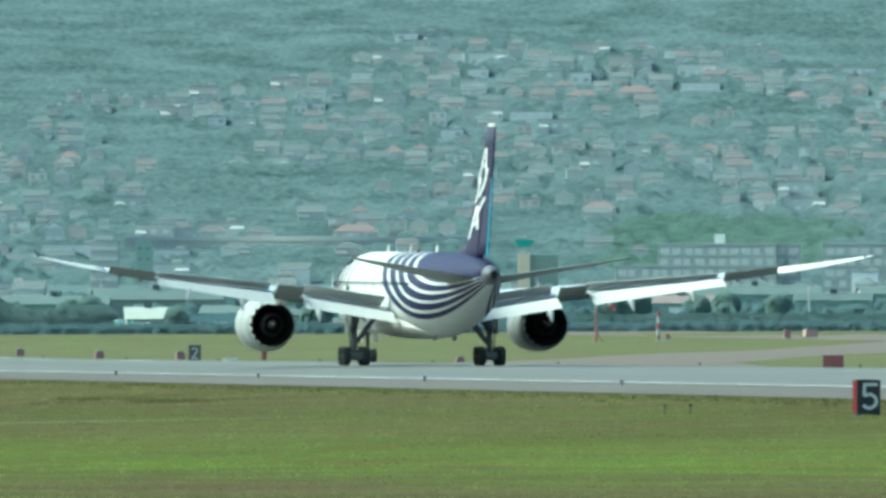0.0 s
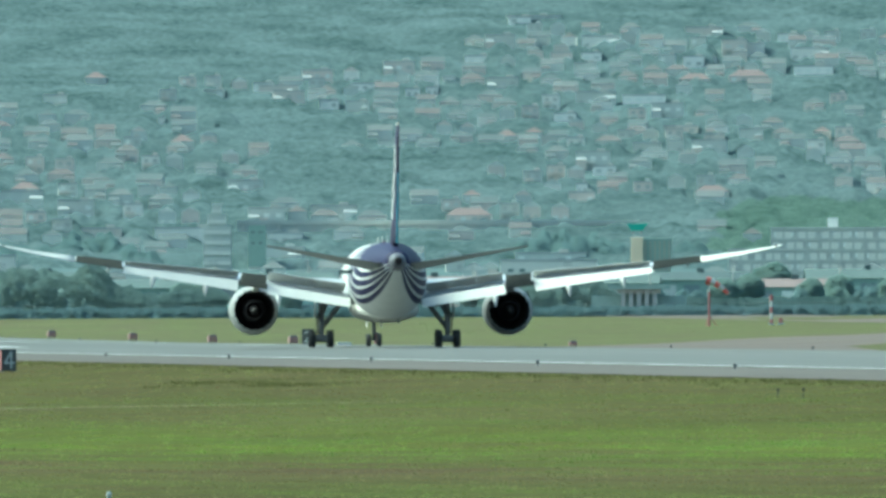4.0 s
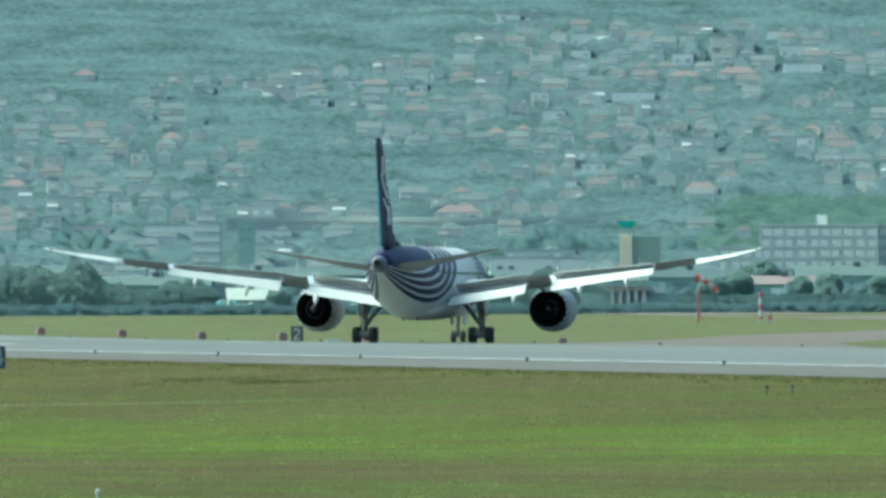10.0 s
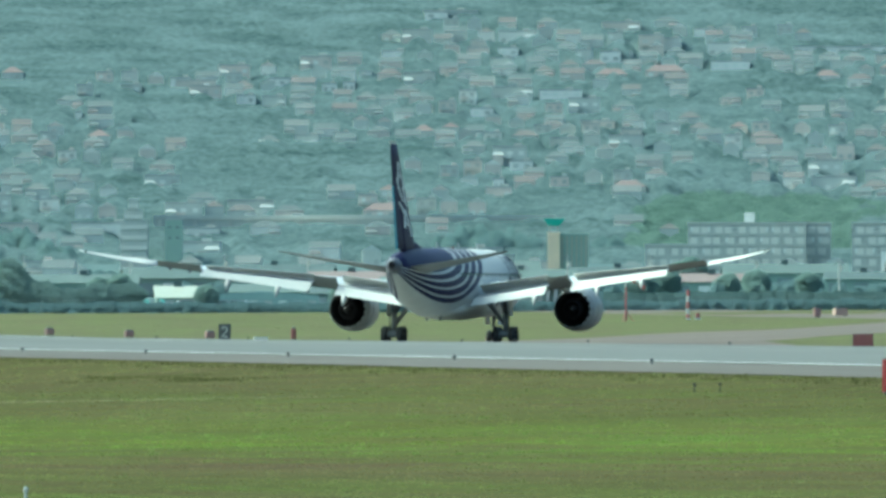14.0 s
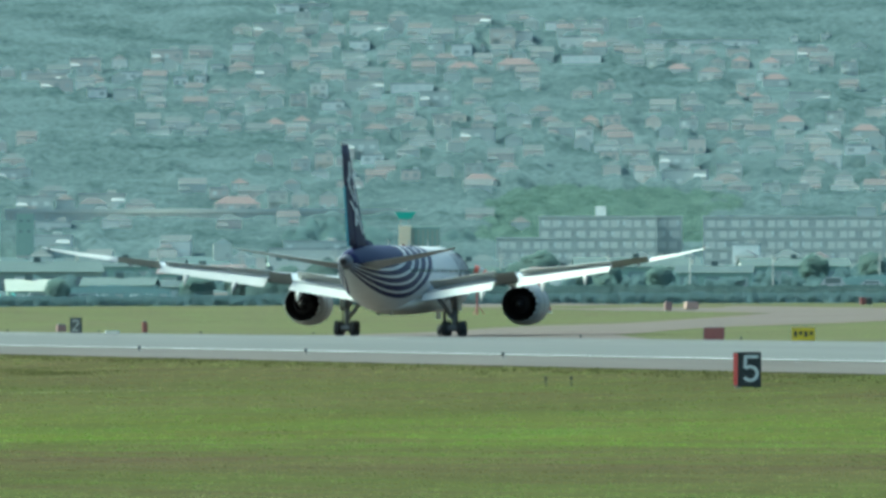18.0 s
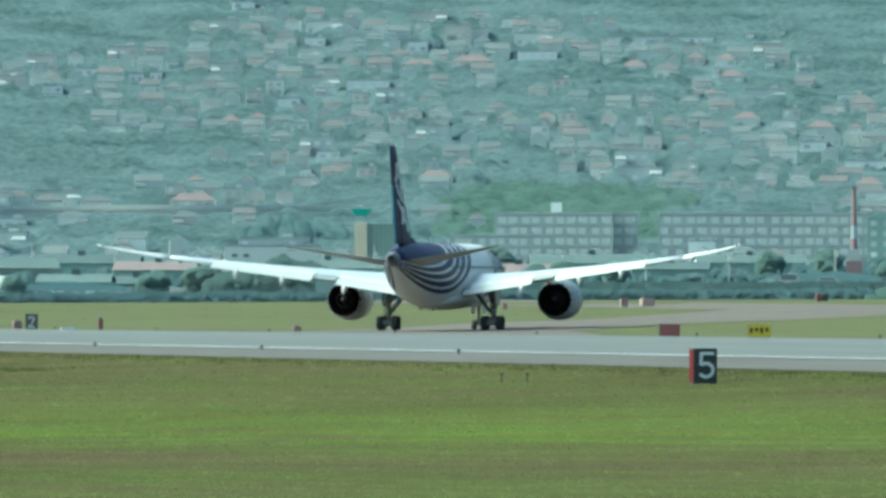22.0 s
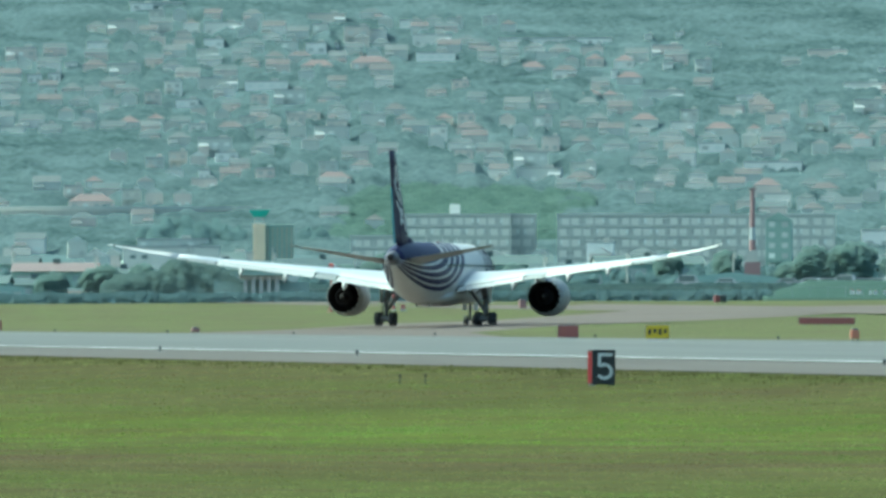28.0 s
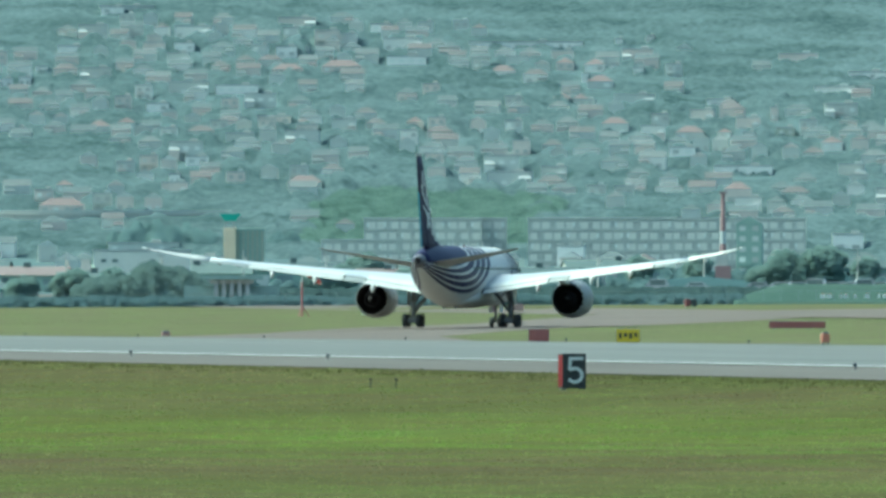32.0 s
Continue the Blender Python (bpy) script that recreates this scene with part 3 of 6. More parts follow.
def wing(plane, side):
    name = "left" if side < 0 else "right"
    inner = [2.4, 3.4, 4.5, 6, 7.5, 9.2, 9.8, 11.4, 13, 15, 17, 18.8, 20.4, 22, 24]
    part("wing", wing_piece(inner, 0, cut, side, steps=12), M["wing_grey"], plane, "grey-topped swept wing", True)
    # dark plate added behind the cut to paint shade into the flap bay
    part("rear_spar", wing_piece(inner, lambda x: cut(x) + 0.0005, lambda x: cut(x) + 0.012, side, 0.985, -0.985, steps=2), M["cavity"], plane, "dark plate painting shade into the flap bay")
    part("wing_tip", wing_piece([24.02, 25, 26, 27, 28, 28.7, 29.2, 29.7, 30], 0, 1.0, side, steps=12), M["white"], plane, "white raked wing tip", True)
    # trailing edge from the body outwards
    aileron_like("flap", plane, 2.75, 9.15, lambda x: cut(x) + 0.03, side, M["white"], 10, (0, -0.9, 0.05), 19.8, 23.5, "white inboard flap")
    aileron_like("flaperon", plane, 9.3, 11.25, 0.77, side, M["aileron_grey"], -34, (0, -0.1, 0.05), 19.8, 22.5, "grey flaperon behind the engine")
    aileron_like("flap", plane, 11.4, 20.3, 0.77, side, M["white"], 13, (0, -0.7, 0.03), 19.8, 23.5, "white outboard flap")
    aileron_like("aileron", plane, 20.45, 23.95, 0.77, side, M["aileron_grey"], -42, (0, 0, 0.0), 19.8, 22.5, "grey aileron")
    for x0, x1 in ((3.2, 5.17), (5.2, 7.17), (7.2, 9.15), (11.4, 13.57), (13.6, 15.77), (15.8, 17.97), (18.0, 20.2)):
        def span(x):
            # inner panels keep their chord of 1.4 m, outer ones taper with the wing
            front = cut(x) - 1.4 / (wing_at(x)[0] - wing_at(x)[1]) if x < 10 else 0.6
            return [front + (cut(x) + 0.03 - front) * k for k in (0, 0.3, 0.6, 1)]
        bm, rows = bmesh.new(), []
        for o in (0.012, 0.05):
            rows.append([[bm.verts.new(Vector((side * p.x, p.y, p.z + o))) for p in (skin(x, c, 1) for c in span(x))] for x in (x0, x1)])
        for r in rows:
            for j in range(3):
                bm.faces.new((r[0][j], r[1][j], r[1][j + 1], r[0][j + 1]))
        for a, b in (((0, 0), (1, 0)), ((1, 0), (1, 3)), ((1, 3), (0, 3)), ((0, 3), (0, 0))):
            if a[0] != b[0]:
                bm.faces.new((rows[0][a[0]][a[1]], rows[0][b[0]][b[1]], rows[1][b[0]][b[1]], rows[1][a[0]][a[1]]))
        bmesh.ops.recalc_face_normals(bm, faces=bm.faces)
        ob = part("spoiler", bm, M["spoiler_grey"], plane, "grey spoiler panel")
        a, b = skin(x0, span(x0)[0], 1), skin(x1, span(x1)[0], 1)
        MOVING.append((ob, (side * a.x, a.y, a.z), (side * b.x, b.y, b.z), (-33 if x0 < 10 else -30) * side, (0, 0, 0), 19.2, 20.2))
    # hinge arms along the gap between wing and flaps
    for x in (4.2, 6.2, 8.2, 12.5, 14.7, 16.9, 19.1, 21.4, 23.0):
        p, q = skin(x, cut(x) - 0.05, 1), skin(x, cut(x) + 0.07, 1)
        part("hinge_arm", box(side * x - 0.07, side * x + 0.07, q.y - 0.25, p.y, min(p.z, q.z) - 0.3, min(p.z, q.z) - 0.06, bevel=0.02), M["steel"], plane)
    # flap track fairings, keeled pods that droop with their flaps
    for x, ends, front, degrees, slide in ((8.3, (2.75, 9.15), lambda x: cut(x) + 0.03, 10, (0, -0.9, 0.05)), (13.9, (11.4, 20.3), lambda x: 0.77, 13, (0, -0.7, 0.03)), (18.0, (11.4, 20.3), lambda x: 0.77, 13, (0, -0.7, 0.03))):
        rings = []
        for c, back, top, deep, w in ((0.7, 0, 0, 0.1, 0.05), (0.8, 0, 0, 0.4, 0.16), (0.9, 0, 0, 0.66, 0.22), (1.0, 0, 0.02, 0.8, 0.22), (1.0, 0.35, 0.3, 0.84, 0.16), (1.0, 0.75, 0.72, 0.86, 0.03)):
            p = skin(x, c, -1)
            rings.append([(side * p.x + k * w, p.y - back, p.z + 0.04 - top - (deep - top) * q) for k, q in ((-1, 0), (1, 0), (0.85, 0.35), (0, 1), (-0.85, 0.35))])
        pod = part("flap_track_fairing", loft(rings), M["white"], plane, "white keeled fairing under the flap", True)
        a, b = (skin(v, front(v), 0) for v in ends)
        MOVING.append((pod, (side * a.x, a.y, a.z), (side * b.x, b.y, b.z), degrees * side, slide, 19.8, 23.5))
    part("wing_light", lathe_y([(0.15, 0.02), (0.08, 0.09), (-0.08, 0.09), (-0.15, 0.02)], (side * 29.5, -12.9, 7.8), 10), M["glass"], plane)


def engine(plane, side):
    at = (side * 9.95, 4.95, 2.86)
    nac = part("nacelle", lathe_y([(3.0, 1.42), (5.4, 1.38), (5.9, 1.48), (6.1, 1.66), (5.9, 1.8), (5.0, 1.91), (3.5, 1.94), (1.8, 1.86), (0.4, 1.67), (0.4, 1.61), (3.0, 1.42)], at), M["nacelle"], plane, "white engine nacelle with a scalloped rear edge", True)
    n = 18
    half = math.pi / n
    bm = bmesh.new()
    pts = [(-half, 0.42, 1.67), (half, 0.42, 1.67), (0.05, -0.12, 1.59), (-0.05, -0.12, 1.59)]
    out = [bm.verts.new((r * math.cos(a), y, r * math.sin(a))) for a, y, r in pts]
    inn = [bm.verts.new(((r - 0.05) * math.cos(a), y, (r - 0.05) * math.sin(a))) for a, y, r in pts]
    bm.faces.new(out)
    bm.faces.new(inn[::-1])
    for j in range(4):
        bm.faces.new((out[j], out[(j + 1) % 4], inn[(j + 1) % 4], inn[j]))
    bmesh.ops.recalc_face_normals(bm, faces=bm.faces)
    tooth = mesh("chevron", bm, M["tail_grey"])
    for i in range(n):
        o = new("chevron", tooth)
        o.parent, o.matrix_basis = nac, Matrix.Translation(at) @ Matrix.Rotation(2 * half * (i + 0.5), 4, "Y")
    part("bypass_duct", lathe_y([(0.39, 1.595), (2.6, 1.36), (2.65, 0.4)], at), M["duct"], nac, "bypass duct painted dark for its shade", True)
    part("core_cowl", lathe_y([(2.6, 1.0), (1.6, 1.0), (0.8, 0.86), (0.05, 0.66), (0.05, 0.63), (0.9, 0.6)], at), M["dark"], nac, "core cowl painted dark for recess shade", True)
    part("exhaust_plug", lathe_y([(0.9, 0.45), (0.1, 0.36), (-0.45, 0.15)], at, 24), M["dark"], nac, "exhaust plug painted dark for recess shade", True)
    part("plug_tip", lathe_y([(-0.46, 0.15), (-0.55, 0.1), (-0.63, 0.03)], at, 20, cap=True), M["hot_metal"], nac, "dull metal plug tip", True)
    part("inlet_lip", lathe_y([(5.5, 1.395), (5.92, 1.485), (6.12, 1.66), (5.92, 1.81), (5.6, 1.85)], (at[0], at[1] + 0.01, at[2])), M["metal"], nac, "polished inlet lip", True)
    part("seam", lathe_y([(2.62, 1.905), (2.62, 1.93), (2.5, 1.925), (2.5, 1.9)], at), M["steel"], nac, "dark cowl seam")
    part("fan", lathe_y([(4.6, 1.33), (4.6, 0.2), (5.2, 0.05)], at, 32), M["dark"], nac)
    le = wing_at(9.9)
    part("pylon", loft([[(side * 9.9 - 0.22, y, z0), (side * 9.9 + 0.22, y, z0), (side * 9.9 + 0.16, y, z1), (side * 9.9 - 0.16, y, z1)]
                        for y, z0, z1 in ((9.6, 4.6, 4.76), (7.6, 4.4, 4.98), (4.8, 4.3, 5.15), (2.2, 4.35, 5.2), (-0.4, 4.6, 4.75))]), M["white"], plane, "white engine pylon")


def wheel(at, radius, width, parent):
    w = width / 2
    bm = bmesh.new()
    n = 28
    prof = [(-w, radius * 0.55), (-w, radius * 0.86), (-w * 0.75, radius * 0.97), (0, radius), (w * 0.75, radius * 0.97), (w, radius * 0.86), (w, radius * 0.55)]
    loft([[(x, r * math.cos(2 * math.pi * i / n), r * math.sin(2 * math.pi * i / n)) for i in range(n)] for x, r in prof], bm, True, False)
    tyre = part("tyre", bm, M["rubber"], parent, "black rubber tyre", True)
    tyre.matrix_basis = Matrix.Translation(at)
    bm = bmesh.new()
    loft([[(x, r * math.cos(2 * math.pi * i / n), r * math.sin(2 * math.pi * i / n)) for i in range(n)] for x, r in ((-w * 0.8, radius * 0.1), (-w * 0.55, radius * 0.56), (w * 0.55, radius * 0.56), (w * 0.8, radius * 0.1))], bm)
    part("rim", bm, M["steel"], tyre)
    ROLLING.append((tyre, Vector(at), radius))


ROLLING = []


def main_gear(plane, side):
    x = side * 4.9
    gear = part("main_gear_leg", tube((x, 0, 0.85), (x, 0.1, 2.6), 0.22, 0.25), M["steel"], plane, "steel main gear leg", True)
    part("upper_leg", tube((x, 0.1, 2.5), (x - side * 0.15, 0.2, 4.6), 0.25, 0.28), M["steel"], gear, "", True)
    part("side_brace", tube((x - side * 0.05, 0.1, 1.5), (x - side * 1.9, 0.3, 3.9), 0.19), M["steel"], gear, "diagonal side brace", True)
    part("lock_link", tube((x - side * 0.9, 0.15, 3.15), (x - side * 0.1, 0.2, 3.9), 0.09), M["steel"], gear)
    part("hose", tube((x + side * 0.3, -0.3, 1.1), (x + side * 0.36, -0.15, 2.6), 0.05, n=6), M["rubber"], gear)
    part("brake_unit", tube((x - 0.42, -0.73, 0.68), (x + 0.42, -0.73, 0.68), 0.3, n=14), M["steel"], gear)
    part("drag_brace", tube((x, 0.1, 2.4), (x - side * 0.9, 2.1, 4.2), 0.14), M["steel"], gear, "", True)
    part("torque_link", box(x - 0.12, x + 0.12, -0.5, -0.15, 1.05, 1.9, bevel=0.05), M["steel"], gear)
    part("bogie_beam", box(x - 0.14, x + 0.14, -0.95, 0.95, 0.52, 0.84, bevel=0.06), M["steel"], gear)
    part("gear_door", box(x + side * 0.42, x + side * 0.5, -0.75, 0.95, 2.25, 4.3, bevel=0.03), M["white"], gear, "white gear door")
    for y in (-0.73, 0.73):
        part("axle", tube((x - 0.95, y, 0.68), (x + 0.95, y, 0.68), 0.09), M["steel"], gear)
        for dx in (-0.7, 0.7):
            wheel((x + dx, y, 0.68), 0.68, 0.52, plane)


def nose_gear(plane):
    y = 22.8
    gear = part("nose_gear_leg", tube((0, y, 0.55), (0, y, 3.0), 0.13, 0.17), M["steel"], plane, "steel nose gear leg", True)
    part("axle", tube((-0.55, y, 0.5), (0.55, y, 0.5), 0.07), M["steel"], gear)
    part("nose_drag_brace", tube((0, y, 1.6), (0, y + 1.8, 2.7), 0.08), M["steel"], gear)
    for s in (-1, 1):
        part("nose_door", box(s * 0.55 - 0.03, s * 0.55 + 0.03, y - 1.1, y + 1.2, 1.5, 2.4, bevel=0.02), M["white"], gear, "white nose gear door")
        wheel((s * 0.42, y, 0.5), 0.5, 0.4, plane)


jet = airliner()


# ---- things on the airfield ----
def stroke(points, width, depth):
    """A bent flat stroke through points (x, z), in one piece, standing at y = 0 with a depth towards -y."""
    bm, sides = bmesh.new(), []
    n = len(points)
    for i, (x, z) in enumerate(points):
        ways = []
        for p, q in ((points[max(0, i - 1)], points[i]), (points[i], points[min(n - 1, i + 1)])):
            l = math.hypot(q[0] - p[0], q[1] - p[1])
            if l:
                ways.append(Vector(((q[0] - p[0]) / l, (q[1] - p[1]) / l)))
        way = (ways[0] + ways[-1]).normalized() if (ways[0] + ways[-1]).length > 0.2 else ways[0]
        k = min(1.8, 1 / max(0.3, way.dot(ways[0]))) * width / 2
        end = (-0.3 if i == 0 else 0.3 if i == n - 1 else 0) * width
        x, z = x + way.x * end, z + way.y * end
        sides.append([bm.verts.new((x + s * -way.y * k, -y, z + s * way.x * k)) for s, y in ((1, 0), (1, depth), (-1, depth), (-1, 0))])
    for p, q in zip(sides, sides[1:]):
        for i in range(4):
            bm.faces.new((p[i], p[(i + 1) % 4], q[(i + 1) % 4], q[i]))
    bm.faces.new(sides[0][::-1])
    bm.faces.new(sides[-1])
    bmesh.ops.recalc_face_normals(bm, faces=bm.faces)
    return bm


def arc(cx, cz, r, a0, a1, n=10, squash=1.0):
    return [(cx + r * math.cos(radians(a0 + (a1 - a0) * i / n)), cz + squash * r * math.sin(radians(a0 + (a1 - a0) * i / n))) for i in range(n + 1)]


DIGITS = {
    "5": [[(0.26, 0.5), (-0.2, 0.5), (-0.22, 0.08)], arc(-0.02, -0.16, 0.27, 125, -140, 14)],
    "4": [[(0.1, -0.5), (0.1, 0.5)], [(0.06, 0.5), (-0.28, -0.18)], [(-0.28, -0.18), (0.28, -0.18)]],
    "2": [arc(0, 0.24, 0.25, 160, -35, 12) + [(-0.26, -0.48), (0.27, -0.48)]],
}


def distance_marker(digit, bearing, d, turn, w=1.0, deep=0.7, h=1.5):
    at = spot(bearing, d)
    # beyond 700 m, haze is put in by swapping to paler colours
    face, mark, flank = (M["hazed_black"], M["faded_white"], M["brick_red"]) if d > 700 else (M["black"], M["sign_white"], M["red"])
    t = thing("distance_marker", at, "black distance marker box, white numeral %s, red side" % digit, "sign", "runway distance markers", turn=facing(bearing) + turn)
    part("housing", box(-w / 2, w / 2, -deep / 2, deep / 2, 0.06, h, bevel=0.02), face, t, "black box")
    part("side_panel", box(-w / 2 - 0.012, -w / 2, -deep * 0.42, deep * 0.1, 0.12, h - 0.06), flank, t, "red side panel")
    part("side_panel", box(-w / 2 - 0.012, -w / 2, deep * 0.2, deep * 0.44, 0.12, h - 0.06), flank, t, "red side panel")
    for x in (-w / 2 + 0.1, w / 2 - 0.1):
        for y in (-deep / 2 + 0.1, deep / 2 - 0.1):
            part("foot", box(x - 0.05, x + 0.05, y - 0.05, y + 0.05, -0.15, 0.06), M["steel"], t)
    for line in DIGITS[digit]:
        ob = part("numeral", stroke([(x * 1.12, z * 1.05) for x, z in line], 0.13, 0.01), mark, t, "white numeral %s" % digit)
        ob.location = (0.04, -deep / 2 - 0.003, h / 2 + 0.02)


distance_marker("5", 35.84, 490, 16)
distance_marker("4", -46.41, 776, 16)
distance_marker("2", -21.00, 1195, -14, 1.15, 0.6, 1.65)


def guidance_sign(bearing, d, w, h, mat, label, marks=0, legs=2, group="taxiway signs", lift=0.12):
    at = spot(bearing, d)
    t = thing("guidance_sign", at, label, "sign", group, turn=facing(bearing))
    part("housing", box(-w / 2, w / 2, -0.13, 0.13, lift, lift + h, bevel=0.03), M["steel"], t, "metal sign housing")
    part("face", box(-w / 2 + 0.03, w / 2 - 0.03, -0.142, -0.132, lift + 0.03, lift + h - 0.03), mat, t)
    for i in range(legs):
        x = -w / 2 + w * (i + 0.5) / legs
        part("leg", box(x - 0.04, x + 0.04, -0.04, 0.04, -0.1, lift), M["steel"], t)
    for i in range(marks):
        x = -w / 2 + w * (i + 0.75) / (marks + 0.5)
        part("mark", box(x - 0.11, x + 0.11, -0.152, -0.143, lift + h * (0.3 + 0.12 * (i % 2)), lift + h * 0.72), M["black"], t, "dark bar of worn lettering")


guidance_sign(33.01, 893, 1.58, 0.95, M["brick_red"], "dull red taxiway holding sign in a metal housing")
guidance_sign(40.57, 862, 1.72, 1.0, M["yellow"], "yellow taxiway guidance sign with worn dark lettering", 4)
guidance_sign(54.88, 1048, 5.0, 0.62, M["brick_red"], "long low dull red board on short legs in grass", 0, 5)


def edge_light(x, y):
    t = thing("edge_light", (x, y, lie(x, y)), "small dark elevated runway edge light on a stem", "light", "runway edge lights")
    part("base", tube((0, 0, 0), (0, 0, 0.07), 0.13, 0.11), M["steel"], t)
    part("stem", tube((0, 0, 0.08), (0, 0, 0.2), 0.035), M["black"], t)
    part("lens", tube((0, 0, 0.2), (0, 0, 0.34), 0.09, 0.06), M["glass"], t, "dark glass lens")
    return t


lamp = edge_light(118.8, 599)
for k in range(-3, 16):
    for x in (118.8, 181.6):
        y = 599 + 57.2 * k
        if (k, x) != (0, 118.8) and 380 < y < 1500:
            copy_thing(lamp, pose(x, y, lie(x, y)))


def marker_box(bearing, d, w, h, mat, label, name="marker_box", group="red marker boxes"):
    t = thing(name, spot(bearing, d), label, "marker", group, turn=facing(bearing) + 20)
    part("body", box(-w / 2, w / 2, -w / 3, w / 3, 0.18, h, bevel=0.06), mat, t)
    part("cap", box(-w * 0.36, w * 0.36, -w * 0.22, w * 0.22, h, h + 0.12, bevel=0.03), M["steel"], t)
    for x in (-w * 0.35, w * 0.35):
        part("leg", box(x - 0.05, x + 0.05, -0.05, 0.05, -0.1, 0.18), M["steel"], t)


for x in (-108, 35, 176, 319):
    marker_box((x - 784) / 20.9, 192 / math.sin(radians(10.35) + (x - 784) / 20900), 0.95, 0.85, M["faded_red"], "marker box on legs at the grass edge, red paled for haze")
marker_box(-15.17, 1175, 0.5, 1.2, M["brick_red"], "narrow red marker post on grass")
marker_box(1.44, 1090, 0.75, 0.5, M["faded_red"], "low orange marker on grass, paled for haze", group="orange markers")
p_ = meets(57.25, -2.72)
marker_box(57.25, p_.xy.length, 0.6, 0.8, M["orange"], "small red-orange marker beside a taxiway", group="orange markers")
M["pale_orange"] = material("pale_orange_paint", (0.42, 0.29, 0.235), (0.48, 0.34, 0.28), 0.7, grain=4, patch=1)
marker_box(31.10, 1520, 1.7, 1.05, M["pale_orange"], "pale orange equipment box on far grass", "equipment_box", "equipment boxes")
marker_box(29.14, 1500, 0.9, 1.2, M["faded_red"], "small dull red cabinet on far grass", "equipment_box", "equipment boxes")
marker_box(45.6, 1560, 0.75, 1.1, M["brick_red"], "dark red equipment cabinet on far grass", "equipment_box", "equipment boxes")
marker_box(46.15, 1560, 0.7, 1.05, M["hazed_black"], "blackish equipment cabinet beside a red one on far grass", "equipment_box", "equipment boxes")
t_ = thing("cable_cover", spot(-17.94, 1180), "low white cover box on the grass edge", "box")
part("lid", box(-0.7, 0.7, -0.3, 0.3, 0.0, 0.32, bevel=0.05), M["sign_white"], t_)
for x in (1176, 1221):
    p = meets((x - 784) / 20.9, -6.36)
    t_ = thing("stake", p, "thin dark survey stake standing in grass", "stake", "stakes in the grass")
    part("shaft", tube((0, 0, -0.1), (0.02, 0, 0.34), 0.03, 0.025, n=8), M["black"], t_)
    part("head", box(-0.05, 0.07, -0.04, 0.04, 0.32, 0.42, bevel=0.01), M["black"], t_)


# brown ribbon painted in as the mirage below the long red board
a_, b_ = meets(52.7, -2.6), meets(57.0, -2.62)
ribbon("earth_edge", [(a_.x, a_.y, 3.0), (b_.x, b_.y, 3.0)], material("mirage_brown", (0.13, 0.1, 0.075), (0.17, 0.13, 0.095), 0.95, grain=2, patch=0.3), "narrow brown strip in grass, painted mirage of the red board", 0.06, "earth")
M["sock_red"] = material("signal_red_cloth", (0.42, 0.09, 0.075), (0.5, 0.115, 0.095), 0.85, grain=4, patch=0.6)
M["pole_red"] = material("dull_red_pole_paint", (0.28, 0.1, 0.105), (0.33, 0.125, 0.125), 0.7, grain=4, patch=0.5)


def windsock():
    t = thing("windsock", spot(12.97, 1480), "red and white windsock on a banded pole, half filled", "windsock", turn=facing(12.97))
    for k in range(5):
        part("pole_band", tube((0, 0, k * 1.1 - 0.1), (0, 0, (k + 1) * 1.1 - 0.1), 0.13, 0.12), M["faded_white" if k == 4 else "pole_red"], t)
    part("hoop", tube((0, 0, 5.35), (0.3, 0, 5.6), 0.06), M["steel"], t)
    p = Vector((-0.35, 0, 5.75))
    for k in range(5):
        q = p + Vector((0.54, 0, -0.15 - 0.09 * k))
        part("sock_ring", tube(p, q, 0.52 - 0.06 * k, 0.46 - 0.06 * k, n=16), M["sock_red" if k % 2 == 0 else "faded_white"], t, "cloth band")
        p = q
    for a in (0, 120, 240):
        part("brace", tube((1.0 * math.cos(radians(a)), 1.0 * math.sin(radians(a)), -0.1), (0, 0, 1.3), 0.05), M["pole_red"], t)


windsock()


def banded_pole(bearing, d, height, r, bands, label, category="pole"):
    t = thing("banded_pole", spot(bearing, d), label, category, "banded poles", turn=facing(bearing))
    for k in range(bands):
        part("band", tube((0, 0, height * k / bands - 0.1), (0, 0, height * (k + 1) / bands - 0.1), r, r), M["pole_red" if k % 2 == 0 else "faded_white"], t)
    part("footing", box(-r * 1.7, r * 1.7, -r * 1.5, r * 1.5, -0.1, r * 0.9, bevel=0.04), M["faded_white"], t)
    return t


banded_pole(18.23, 1500, 3.9, 0.21, 5, "red and white banded pole on far grass")
banded_pole(19.04, 1500, 0.9, 0.25, 1, "short dull red post on far grass")

# pale worn line across the near grass
a_, b_ = meets(-53.30, -7.51), meets(-10.72, -6.75)
m_ = meets(-30.33, -7.11)
ribbon("worn_track", [(a_.x, a_.y, 0.6), (m_.x, m_.y, 0.45), (b_.x, b_.y, 0.2)], material("dry_track", (0.2, 0.19, 0.11), (0.28, 0.26, 0.16), 0.95, grain=2), "narrow dry track worn into the grass", 0.06, "track")


